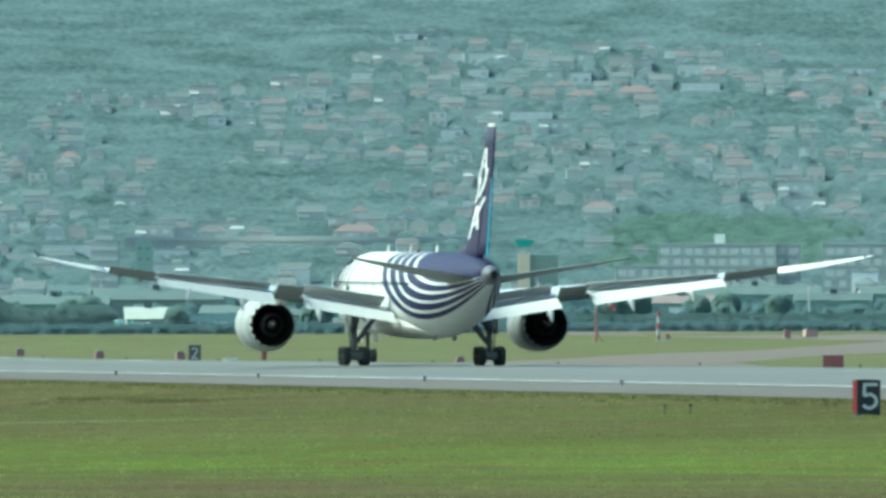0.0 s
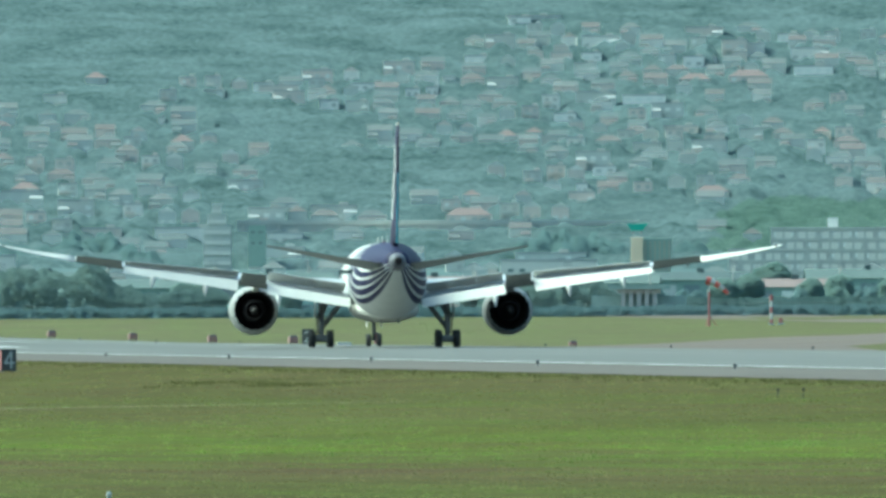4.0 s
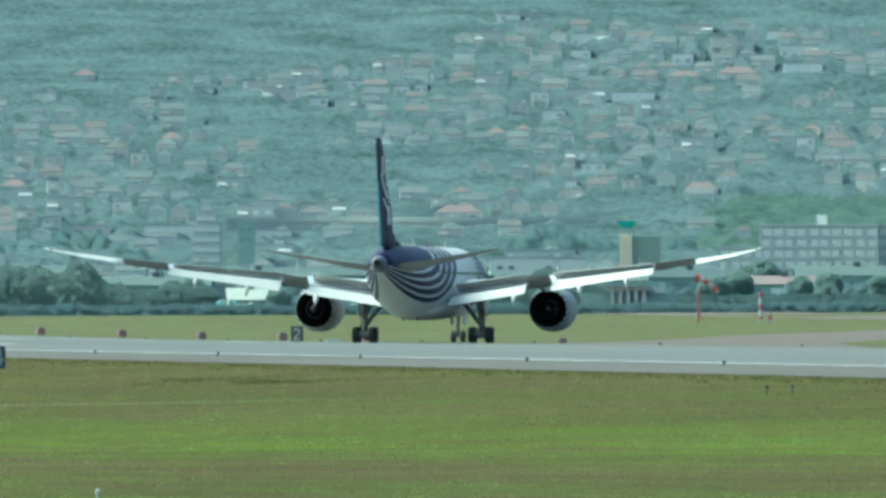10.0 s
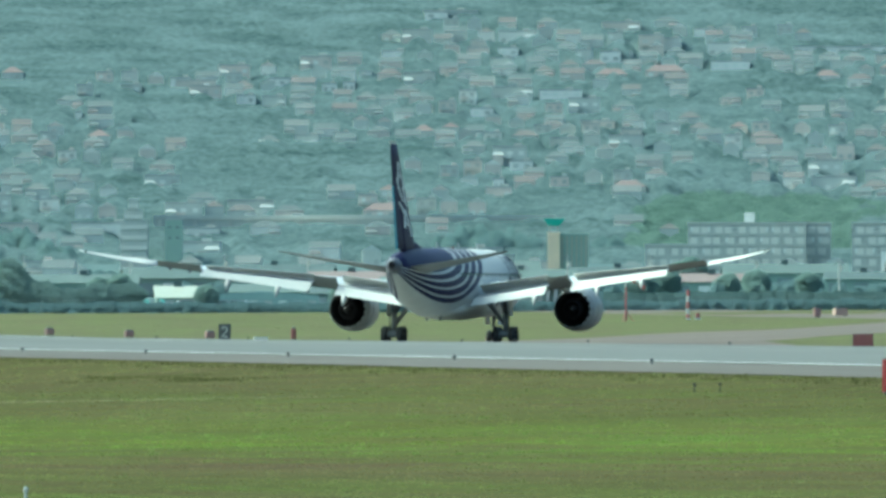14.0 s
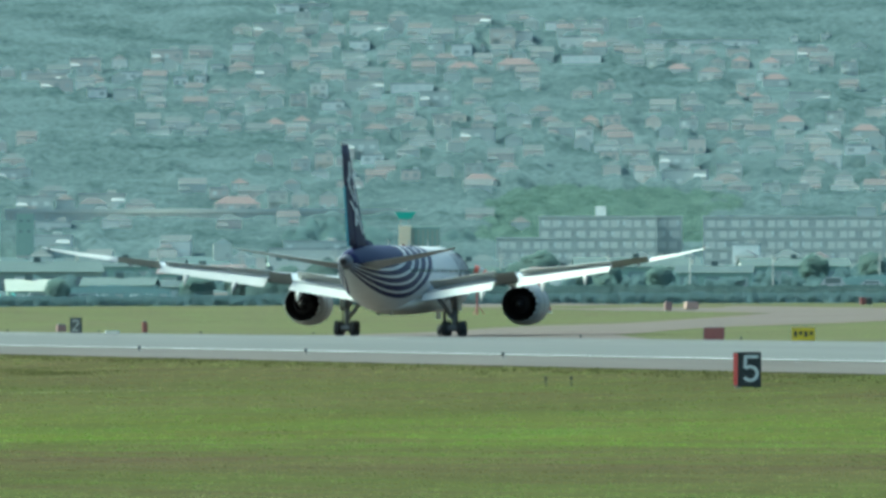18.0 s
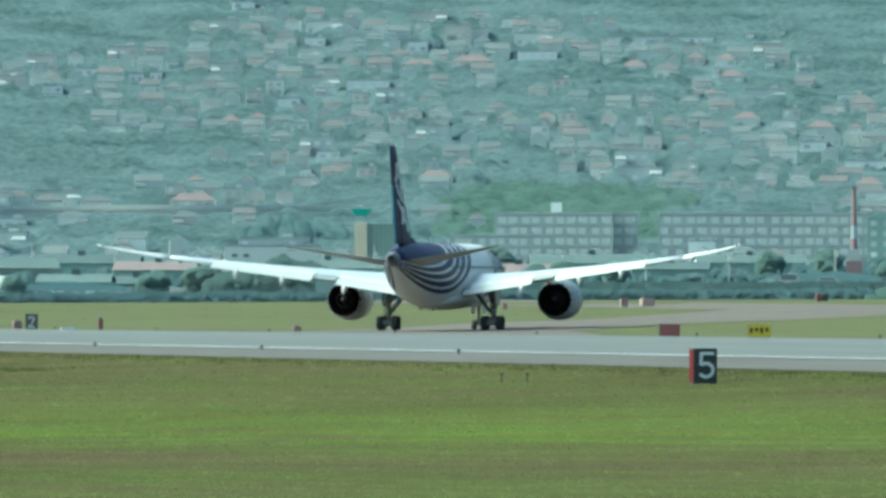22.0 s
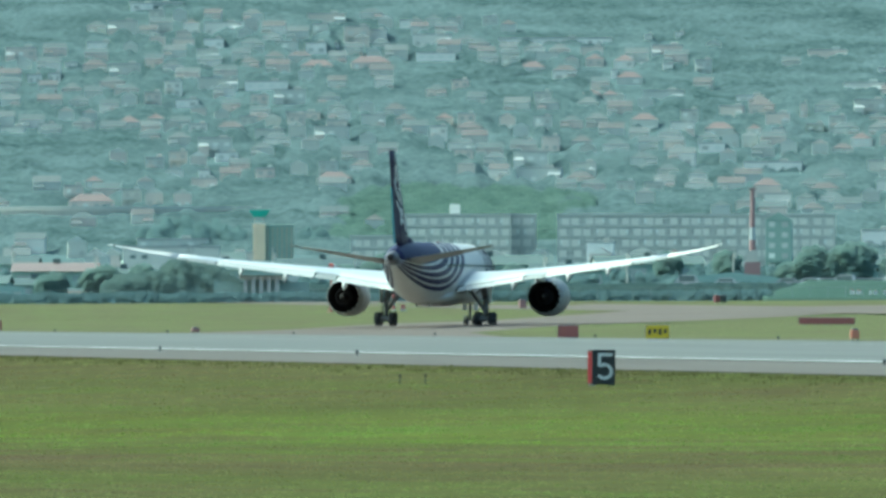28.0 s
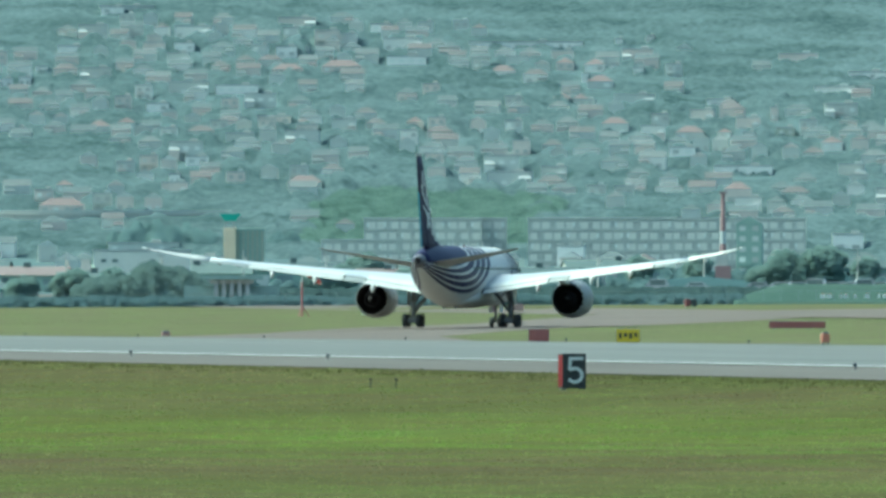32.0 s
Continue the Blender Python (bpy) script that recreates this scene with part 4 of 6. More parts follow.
def turf():
    """Uneven tufts, thicker along the paved edge."""
    rng = random.Random(4)
    verts, faces = [], []
    def tuft(x, y, h, w, blades, fat=0.05):
        z = lie(x, y)
        for _ in range(blades):
            a, s = rng.uniform(0, 6.28), rng.uniform(0.5, 1) * h
            px, py = x + rng.gauss(0, w), y + rng.gauss(0, w)
            dx, dy, lx, ly = math.cos(a) * fat, math.sin(a) * fat, rng.gauss(0, 0.35) * s, rng.gauss(0, 0.35) * s
            i = len(verts)
            verts.extend(((px - dx, py - dy, z - 0.02), (px + dx, py + dy, z - 0.02), (px + lx, py + ly, z + s)))
            faces.append((i, i + 1, i + 2))
    for _ in range(1300):
        y = rng.uniform(360, 1000)
        tuft(112.6 - abs(rng.gauss(0, 1.6)), y, rng.uniform(0.05, 0.2), 0.2, 7)
    for c in range(12):
        for x in (150, 270):
            p = meets((x - 784 + rng.gauss(0, 60)) / 20.9, (600 - 708 - rng.gauss(0, 3)) / 20.9)
            for _ in range(14):
                tuft(p.x + rng.gauss(0, 0.8), p.y + rng.gauss(0, 2), rng.uniform(0.06, 0.16), 0.3, 6)
    # thin uneven growth over the whole near field, as far as the eye tells it apart
    ups = [-2.0 - 1.1 * k for k in range(16)]
    reach = {b: [meets(b, up).xy.length for up in ups] for b in (-60, -30, 0, 30, 60, 90)}
    edge = len(faces)
    for _ in range(12000):
        b, k = rng.uniform(-55, 70), rng.uniform(0, 14.9)
        b_lo = -60 + 30 * int((b + 60) // 30)
        f, i, g = (b - b_lo) / 30, int(k), k - int(k)
        d = (reach[b_lo][i] * (1 - g) + reach[b_lo][i + 1] * g) * (1 - f) + (reach[b_lo + 30][i] * (1 - g) + reach[b_lo + 30][i + 1] * g) * f
        x, y = d * math.sin(radians(10.35) + b / 1000), d * math.cos(radians(10.35) + b / 1000)
        if x < 113:
            tuft(x, y, rng.uniform(0.03, 0.08) * d / 420, 0.14, 6, 0.07)
    # longer growth on the far grass
    far_edge = len(faces)
    for _ in range(2200):
        x, y = rng.uniform(189, 310), rng.uniform(850, 1620)
        wild = noise.noise((x * 0.03, y * 0.006, 0.4))
        if abs(x - along(((850, 168), (960, 180), (1040, 196), (1098, 220), (1163, 245), (1245, 275), (1345, 312), (1620, 400)), y)) < 23 or wild < -0.15:
            continue
        tuft(x, y, rng.uniform(0.03, 0.08) * (1 + wild), 0.6, 6, 0.06)
    me = bpy.data.meshes.new("grass_tufts")
    me.from_pydata(verts, [], faces)
    me.polygons.foreach_set("material_index", [0 if i < edge else 1 if i < far_edge else 2 for i in range(len(faces))])
    me.materials.append(material("grass_blades", (0.1, 0.1, 0.04), (0.15, 0.15, 0.06), 1.0, grain=0.8, patch=0.06, thin=0.5, gloss=0.0))
    me.materials.append(grass_material("field_blades", (0.19, 0.195, 0.09), (0.28, 0.29, 0.13), thin=0.5))
    me.materials.append(grass_material("far_blades", (0.2, 0.205, 0.115), (0.27, 0.275, 0.15), belts=False, thin=0.5))
    tagged(new("grass_tufts", me), "uneven tufts of olive and green grass", "grass", kind="stuff")


turf()


M["bank_grass"] = material("bank_grass", (0.056, 0.088, 0.076), (0.08, 0.116, 0.096), 1.0, grain=0.5, patch=0.06, bump=0.2, gloss=0.0)


def bank_at(b, k):
    """A place on the grassy bank: bearing, share of the way up its slope."""
    foot, head = spot(b, 1692), spot(b, 1756)
    head.z = EYE[2] + 2.42 / 1000 * 1756 - 2.0 * max(0.0, 1 - (b - 49.5) / 4)
    p = foot.lerp(head, k)
    p.z += 0.35 * math.sin(math.pi * k) + 0.1 * noise.noise((b * 1.2, k * 5, 0.2))
    return p


def grass_bank():
    rows = [[bank_at(49.5 + 0.5 * i, k / 8) for k in range(9)] for i in range(42)]
    rings = [[tuple(p) for p in r] + [(r[-1].x, r[-1].y, r[-1].z - 4), (r[0].x, r[0].y, r[0].z - 2)] for r in rows]
    tagged(new("grass_bank", mesh("grass_bank", loft(rings), M["bank_grass"], True)), "green grassy bank at the edge of the airfield", "bank", kind="structure")


grass_bank()


def barrier_row():
    rng = random.Random(3)
    b = 57.05
    while b < 66:
        p = bank_at(b, 0.2) + Vector((0, 0, 0.15))
        t = thing("barrier", p, "low white barrier block standing in a row", "barrier", "white barriers", turn=facing(b) + rng.uniform(-10, 10))
        w = rng.choice((0.2, 0.28, 0.38))
        part("block", plate([(-w, -0.1), (w, -0.1), (w - 0.06, 0.42), (0.06 - w, 0.42)], 0.5), M["sign_white"], t)
        part("cap", box(-w * 0.5, w * 0.5, 0.1, 0.4, 0.42, 0.5, bevel=0.02), M["orange"], t)
        b += rng.choice((0.45, 0.55, 0.75, 1.0))


barrier_row()


def fence():
    """Top of a perimeter fence near the eye."""
    t = thing("perimeter_fence", spot(-49, 205), "pale metal perimeter fence with round-capped posts", "fence", turn=facing(-49))
    for i, (x, top) in enumerate([(-1.59 + 0.3 * k, 2.055) for k in range(7)] + [(0.51 + 0.3 * k, 1.78) for k in range(6)] + [(2.29, 2.055), (2.59, 1.78)]):
        ob = part("post", tube((x, 0, -0.2), (x, 0, top), 0.028, n=10), M["faded_white"], t)
        part("cap", loft([[(x + r * math.cos(a), r * math.sin(a), top + z) for a in (k * math.pi / 5 for k in range(10))] for z, r in ((-0.03, 0.03), (0, 0.046), (0.04, 0.046), (0.07, 0.02))]), M["faded_white"], ob, "rounded metal cap", True)
    for z in (0.4, 1.7):
        part("rail", box(-1.7, 2.9, -0.03, 0.03, z, z + 0.06), M["metal"], t)


fence()


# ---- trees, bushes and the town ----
# leaf colours below are lighter and bluer than foliage, standing for haze
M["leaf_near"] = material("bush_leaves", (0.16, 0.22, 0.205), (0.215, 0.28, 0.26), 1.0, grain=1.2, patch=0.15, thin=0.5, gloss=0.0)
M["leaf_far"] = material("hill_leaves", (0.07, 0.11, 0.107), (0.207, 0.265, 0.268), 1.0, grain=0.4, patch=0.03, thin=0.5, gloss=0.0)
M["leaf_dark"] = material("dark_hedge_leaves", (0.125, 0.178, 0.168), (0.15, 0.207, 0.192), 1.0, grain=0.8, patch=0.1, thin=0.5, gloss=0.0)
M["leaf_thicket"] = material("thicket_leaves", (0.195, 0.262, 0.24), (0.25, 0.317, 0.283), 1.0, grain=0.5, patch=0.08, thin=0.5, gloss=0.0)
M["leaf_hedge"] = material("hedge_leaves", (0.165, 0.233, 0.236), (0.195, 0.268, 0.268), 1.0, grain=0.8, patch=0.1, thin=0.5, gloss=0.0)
M["leaf_green"] = material("grove_leaves", (0.098, 0.15, 0.122), (0.19, 0.262, 0.222), 1.0, grain=0.5, patch=0.08, thin=0.5, gloss=0.0)
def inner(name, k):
    """Darker opaque copy of a leaf material that fills shaded gaps; k: share of the leaves' colours."""
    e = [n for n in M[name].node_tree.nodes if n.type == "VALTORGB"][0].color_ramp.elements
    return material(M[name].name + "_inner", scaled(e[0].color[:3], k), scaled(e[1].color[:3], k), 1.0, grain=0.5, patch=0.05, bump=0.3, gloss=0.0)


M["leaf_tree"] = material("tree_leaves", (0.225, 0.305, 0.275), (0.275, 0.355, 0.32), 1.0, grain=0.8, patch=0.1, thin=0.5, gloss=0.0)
M["foot_canopy"] = material("hazed_foot_treetops", (0.115, 0.166, 0.165), (0.135, 0.192, 0.188), 1.0, grain=0.3, patch=0.05, bump=0.1, gloss=0.0)
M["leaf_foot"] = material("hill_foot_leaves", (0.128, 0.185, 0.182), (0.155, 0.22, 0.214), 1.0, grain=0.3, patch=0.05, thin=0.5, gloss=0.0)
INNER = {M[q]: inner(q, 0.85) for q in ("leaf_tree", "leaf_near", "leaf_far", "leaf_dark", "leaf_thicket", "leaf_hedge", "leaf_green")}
# treetop colours hold the hillside's haze
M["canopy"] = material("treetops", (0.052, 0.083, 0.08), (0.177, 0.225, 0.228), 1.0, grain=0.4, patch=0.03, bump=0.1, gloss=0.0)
M["green_canopy"] = material("green_treetops", (0.07, 0.112, 0.09), (0.14, 0.195, 0.165), 1.0, grain=0.5, patch=0.08, bump=0.1, gloss=0.0)
M["bark"] = material("bark", (0.08, 0.065, 0.05), (0.14, 0.11, 0.085), 0.95, grain=4, bump=0.4)
WALLS = ((0.66, 0.68, 0.63), (0.6, 0.63, 0.6), (0.8, 0.79, 0.74), (0.58, 0.61, 0.58), (0.74, 0.66, 0.6), (0.62, 0.63, 0.58), (0.67, 0.62, 0.57))
# roof tiles drawn towards the hill's teal, haze in the colour
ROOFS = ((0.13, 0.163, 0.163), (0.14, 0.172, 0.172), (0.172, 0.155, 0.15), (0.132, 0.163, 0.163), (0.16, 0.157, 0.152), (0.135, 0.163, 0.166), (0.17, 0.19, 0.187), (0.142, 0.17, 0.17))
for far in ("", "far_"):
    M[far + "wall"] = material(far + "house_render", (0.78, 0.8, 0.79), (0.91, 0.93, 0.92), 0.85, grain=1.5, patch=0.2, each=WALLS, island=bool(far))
    M[far + "roof"] = material(far + "hazed_roof_tiles", (0.8, 0.8, 0.8), (1.0, 1.0, 1.0), 0.7, grain=2.5, patch=0.3, bump=0.2, each=ROOFS, island=bool(far))
M["red_roof"] = material("red_roof_tiles", (0.2, 0.155, 0.148), (0.23, 0.172, 0.163), 0.75, grain=2.5, patch=0.3, bump=0.3)
M["bright_wall"] = material("white_render", (0.72, 0.72, 0.68), (0.82, 0.82, 0.77), 0.7, grain=1.5, patch=0.2)
M["flat_roof"] = material("flat_roof_felt", (0.34, 0.365, 0.355), (0.42, 0.44, 0.43), 0.9, grain=1, patch=0.2)
M["concrete"] = material("concrete_wall", (0.45, 0.45, 0.41), (0.51, 0.51, 0.465), 0.9, grain=0.8, patch=0.1)
M["curtain"] = material("pale_curtain", (0.6, 0.6, 0.54), (0.68, 0.675, 0.61), 0.9, grain=2, gloss=0.1)
# pale panes: haze and reflected sky sit in the base colour
M["pane"] = material("hazed_window_glass", (0.5, 0.52, 0.49), (0.58, 0.6, 0.56), 0.85, gloss=0.1, each=((1, 1, 1), (0.8, 0.8, 0.8), (1.3, 1.3, 1.3)))
M["green"] = material("green_board", (0.07, 0.34, 0.25), (0.09, 0.39, 0.29), 0.5, grain=2)
M["beige"] = material("beige_render", (0.74, 0.61, 0.44), (0.82, 0.68, 0.5), 0.8, grain=1.5, patch=0.3)
M["teal_roof"] = material("green_sheet_roof", (0.25, 0.35, 0.325), (0.31, 0.41, 0.38), 0.5, grain=1.5, patch=0.2)
M["film"] = material("pale_film_roof", (0.36, 0.39, 0.32), (0.44, 0.46, 0.39), 0.5, grain=1.5, patch=0.2)


GOLD = (1 + 5 ** 0.5) / 2
KNOB = np.array([(0, i, j * GOLD) for i in (-1, 1) for j in (-1, 1)] + [(i, j * GOLD, 0) for i in (-1, 1) for j in (-1, 1)] + [(j * GOLD, 0, i) for i in (-1, 1) for j in (-1, 1)]) / math.hypot(1, GOLD)
KNOB_FACES = np.array([f for f in itertools.combinations(range(12), 3) if all(np.linalg.norm(KNOB[a] - KNOB[b]) < 1.1 for a, b in itertools.combinations(f, 2))])
KNOB_FACES = np.array([f if np.dot(np.cross(KNOB[f[1]] - KNOB[f[0]], KNOB[f[2]] - KNOB[f[0]]), KNOB[f[0]]) > 0 else f[::-1] for f in KNOB_FACES])


def clumps(name, places, mat, leaves, label="", category="", kind="", parent=None, seed=0, leaf=0.4, lean=(-0.15, -0.5, 0.75), body=None, core=0.66):
    """Foliage: clouds of small leaf sprays; places: rows of x, y, z, radius, height factor."""
    rng = np.random.default_rng(seed)
    p = np.repeat(np.asarray(places, float), leaves, axis=0)
    n = len(p)
    out = rng.normal(size=(n, 3))
    out /= np.linalg.norm(out, axis=1)[:, None]
    mid = p[:, :3] + out * (p[:, 3] * rng.uniform(0.65, 1.0, n))[:, None] * np.stack((np.ones(n), np.ones(n), p[:, 4]), 1)
    # sprays lie across the crown's skin, tipped up and eyewards to shade alike
    face = out * 0.15 + rng.normal(0, 0.16, (n, 3)) + lean
    face /= np.linalg.norm(face, axis=1)[:, None]
    a = np.cross(face, rng.normal(size=(n, 3)))
    a /= np.linalg.norm(a, axis=1)[:, None]
    b = np.cross(face, a)
    size = (p[:, 3] * leaf * rng.uniform(0.6, 1.3, n))[:, None]
    v = np.stack((mid + a * size, mid - a * size * 0.5 + b * size * 0.85, mid - a * size * 0.5 - b * size * 0.85), 1).reshape(-1, 3)
    # dense inner lump of each clump, an uneven closed mass that lightens dark gaps
    q = np.asarray(places, float)
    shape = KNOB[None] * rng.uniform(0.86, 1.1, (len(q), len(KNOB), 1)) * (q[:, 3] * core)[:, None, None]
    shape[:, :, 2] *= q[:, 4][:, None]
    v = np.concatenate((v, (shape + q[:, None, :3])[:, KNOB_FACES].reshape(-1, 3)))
    sprays = n
    n += len(q) * len(KNOB_FACES)
    # shading normals turned mostly one way, flattening the clumps' shade as haze does
    toward = np.asarray(lean) / np.linalg.norm(lean)
    soft = np.concatenate((np.repeat(face, 3, axis=0) * 0.5 + toward, (np.broadcast_to(KNOB, shape.shape)[:, KNOB_FACES].reshape(-1, 3)) * 0.22 + toward))
    if body is not None:
        v, soft, n = np.concatenate((v, body)), np.concatenate((soft, np.broadcast_to(toward, body.shape))), n + len(body) // 3
    me = bpy.data.meshes.new(name)
    me.vertices.add(3 * n)
    me.vertices.foreach_set("co", v.ravel())
    me.loops.add(3 * n)
    me.loops.foreach_set("vertex_index", np.arange(3 * n))
    me.polygons.add(n)
    me.polygons.foreach_set("loop_start", np.arange(n) * 3)
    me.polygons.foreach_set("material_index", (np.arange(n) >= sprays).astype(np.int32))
    me.polygons.foreach_set("use_smooth", np.ones(n, bool))
    me.update(calc_edges=True)
    me.normals_split_custom_set_from_vertices(soft / np.linalg.norm(soft, axis=1)[:, None])
    me.materials.append(mat)
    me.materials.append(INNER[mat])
    ob = new(name, me)
    if parent:
        ob.parent = parent
    return tagged(ob, label, category, kind=kind)


def bush_row(name, b0_, b1_, d, height, label, seed, deep=8.0, mat=None, step=0.3, r=(0.5, 1.0), wave=0.25, leaves=40):
    """A thicket of leaf clumps along a line of sight-crossing ground."""
    rng = random.Random(seed)
    rows, b = [], b0_

    def crest(q):
        return (height(q) if callable(height) else height) * (1 + wave * noise.noise((q * 0.5, seed, 0.3)))

    # the closed mass of the row behind its outer leaves, keeps gaps from going dark
    line = []
    while b < b1_:
        line.append([])
        for across, share in ((-0.52, -0.1), (-0.52, 0.3), (-0.49, 0.6), (-0.36, 0.82), (-0.1, 0.93), (0.2, 0.9), (0.5, 0.4)):
            p = spot(b, d + across * deep + 0.5 * noise.noise((b * 1.4, share * 5, seed)))
            line[-1].append((p.x, p.y, p.z + crest(b) * share * (1 + 0.12 * noise.noise((b * 2.2, across * 4, seed + 0.5)))))
        b += 0.15
    g = np.array(line)
    quads = (g[:-1, :-1], g[:-1, 1:], g[1:, 1:], g[1:, :-1])
    body = np.stack((quads[0], quads[2], quads[1], quads[0], quads[3], quads[2]), 2).reshape(-1, 3)
    # small tufts grown out of its skin
    for _ in range(int((b1_ - b0_) / step * 10)):
        i, j, f, k = rng.randrange(len(g) - 1), rng.choice((0, 1, 1, 2, 2, 3, 3, 4)), rng.random(), rng.random()
        p = g[i, j] * (1 - f) * (1 - k) + g[i + 1, j] * f * (1 - k) + g[i, j + 1] * (1 - f) * k + g[i + 1, j + 1] * f * k
        size = rng.uniform(*r)
        rows.append((p[0], p[1] + 0.3 * size, p[2] - (0.1 if j < 3 else 0.35) * size, size, rng.uniform(0.7, 1.0)))
    clumps(name, rows, mat or M["leaf_near"], leaves, label, "bushes", "stuff", seed=seed, leaf=0.3, lean=(-0.12, -0.75, 0.55), body=body, core=0.72)


def tree(at, height, spread, seed, label, group="trees by the airfield"):
    rng = random.Random(seed)
    t = thing("tree", at, label, "tree", group)
    bm = tube((0, 0, -0.3), (0.1, 0.1, height * 0.5), height * 0.035, height * 0.02, n=9)
    limbs = []
    for k in range(6):
        a, z = k * 1.05 + rng.uniform(-0.3, 0.3), height * rng.uniform(0.35, 0.5)
        tip = (math.cos(a) * spread * 0.6, math.sin(a) * spread * 0.6, height * rng.uniform(0.6, 0.85))
        tube((0.08, 0.08, z), tip, height * 0.014, height * 0.006, bm, 6)
        limbs.append(tip)
    part("trunk", bm, M["bark"], t, "", True)
    rows = [(0, 0, height * 0.55, spread * 1.3, 0.9), (0, 0, height * 0.8, spread * 0.95, 0.8)] + [(c[0] * 0.7, c[1] * 0.7, c[2] * 0.92, spread * 0.8, 0.85) for c in limbs]
    for _ in range(70):
        c = rng.choice(limbs + [(0, 0, height * 0.8), (0, 0, height * 0.5), (0, 0, height * 0.45)])
        s = rng.uniform(0.34, 0.55) * spread
        rows.append((c[0] + rng.gauss(0, 0.22) * spread, c[1] + rng.gauss(0, 0.22) * spread, c[2] + rng.gauss(-0.06, 0.08) * height, s, rng.uniform(0.7, 0.95)))
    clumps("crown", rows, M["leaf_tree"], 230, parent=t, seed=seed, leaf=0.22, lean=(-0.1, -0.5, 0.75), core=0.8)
    return t


def thicket_left(q):
    # falls away to the right end
    return 7.6 if q < -38.8 else max(0.9, 7.6 - (q + 38.8) * 1.15)


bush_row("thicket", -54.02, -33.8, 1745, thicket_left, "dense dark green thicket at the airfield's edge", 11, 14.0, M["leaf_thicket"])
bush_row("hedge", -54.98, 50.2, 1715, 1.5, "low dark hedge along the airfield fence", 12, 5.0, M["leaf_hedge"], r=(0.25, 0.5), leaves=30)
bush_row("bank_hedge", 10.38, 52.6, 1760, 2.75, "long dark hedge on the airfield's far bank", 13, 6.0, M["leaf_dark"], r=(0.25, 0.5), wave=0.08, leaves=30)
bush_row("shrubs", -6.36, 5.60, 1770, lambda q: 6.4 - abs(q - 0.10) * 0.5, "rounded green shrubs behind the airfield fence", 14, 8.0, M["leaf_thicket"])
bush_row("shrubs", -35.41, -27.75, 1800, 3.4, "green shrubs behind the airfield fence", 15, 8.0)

for i, (x, y, s) in enumerate(((1352, 5.2, 1.9), (1388, 8.0, 2.6), (1424, 7.2, 2.3), (1457, 8.4, 2.8), (760, 3.4, 1.5), (560, 4.6, 1.9), (133, 4.6, 2.0), (112, 4.2, 1.6), (48, 3.4, 1.6))):
    tree(spot((x - 263) / 20.9, 1850), y, s, 30 + i, "round dark green tree beyond the airfield")
for i, (b, d, y, s) in enumerate(((-22.5, 1782, 3.4, 1.5), (-29.8, 1900, 4.2, 1.9), (-31.6, 1900, 3.8, 1.7), (16.4, 1990, 4.6, 2.0), (21.6, 1990, 3.8, 1.8), (-2.9, 1960, 4.4, 1.8), (-11.2, 1830, 3.2, 1.5), (24.0, 2030, 4.4, 2.0), (28.4, 2040, 4.0, 1.8))):
    tree(spot(b, d), y, s, 70 + i, "small dark green tree among low workshops")
for i, (x, y, s) in enumerate(((650, 6.2, 2.6), (1130, 5.5, 2.4), (1235, 6.0, 2.4), (905, 5.0, 2.1), (1530, 5.5, 2.2))):
    tree(spot((x - 263) / 20.9, 2350), y, s, 50 + i, "green tree among buildings")


M["galvanised"] = material("dim_galvanised_steel", (0.17, 0.21, 0.21), (0.22, 0.26, 0.26), 0.8, grain=3)


def perimeter_fence_far():
    t = thing("boundary_fence", spot(0, 1700), "long grey mesh boundary fence beyond the far grass", "fence", turn=facing(0))
    for i in range(80):
        b = -56 + i * 1.5
        p = spot(b, 1700) - spot(0, 1700)
        q = Matrix.Rotation(-radians(facing(0)), 3, "Z") @ p
        part("post", tube((q.x, q.y, q.z - 0.2), (q.x, q.y, q.z + 2.0), 0.035, n=6), M["galvanised"], t)
        if i:
            for z in (1.9,):
                part("rail", tube((last.x, last.y, last.z + z), (q.x, q.y, q.z + z), 0.025, n=5), M["galvanised"], t)
        last = q


perimeter_fence_far()


# ---- buildings near the airfield ----
def shed(bearing, d, w, deep, h, mat, label, name="shed"):
    t = thing(name, spot(bearing, d), label, "shed", turn=facing(bearing))
    prof = [(-w / 2, 0), (-w / 2, h * 0.72), (0, h), (w / 2, h * 0.72), (w / 2, 0)]
    bm = plate(prof, deep)
    part("shell", bm, mat, t)
    for i in range(max(2, int(w / 2.2))):
        x = -w / 2 + (i + 0.5) * w / max(2, int(w / 2.2))
        part("opening", box(x - 0.6, x + 0.6, -0.03, 0.02, 0.2, h * 0.42), M["pane"], t)
    return t


shed(-17.94, 1815, 18.0, 12, 2.5, M["teal_roof"], "long low shed with a green sheet roof")
shed(46.75, 2000, 17.0, 12, 3.0, M["teal_roof"], "low depot with a green sheet roof", "depot")


M["annex_green"] = material("green_render", (0.27, 0.36, 0.31), (0.32, 0.41, 0.355), 0.85, grain=1.2, patch=0.15)
M["annex_brown"] = material("brownish_render", (0.36, 0.36, 0.29), (0.41, 0.4, 0.325), 0.85, grain=1.2, patch=0.15)
M["sheet"] = material("pale_sheet_roof", (0.122, 0.158, 0.153), (0.156, 0.195, 0.187), 0.9, gloss=0.1, grain=1.2, patch=0.2)
M["grey_sheet"] = material("grey_sheet_roof", (0.1, 0.13, 0.132), (0.128, 0.162, 0.162), 0.9, gloss=0.1, grain=1.2, patch=0.2)


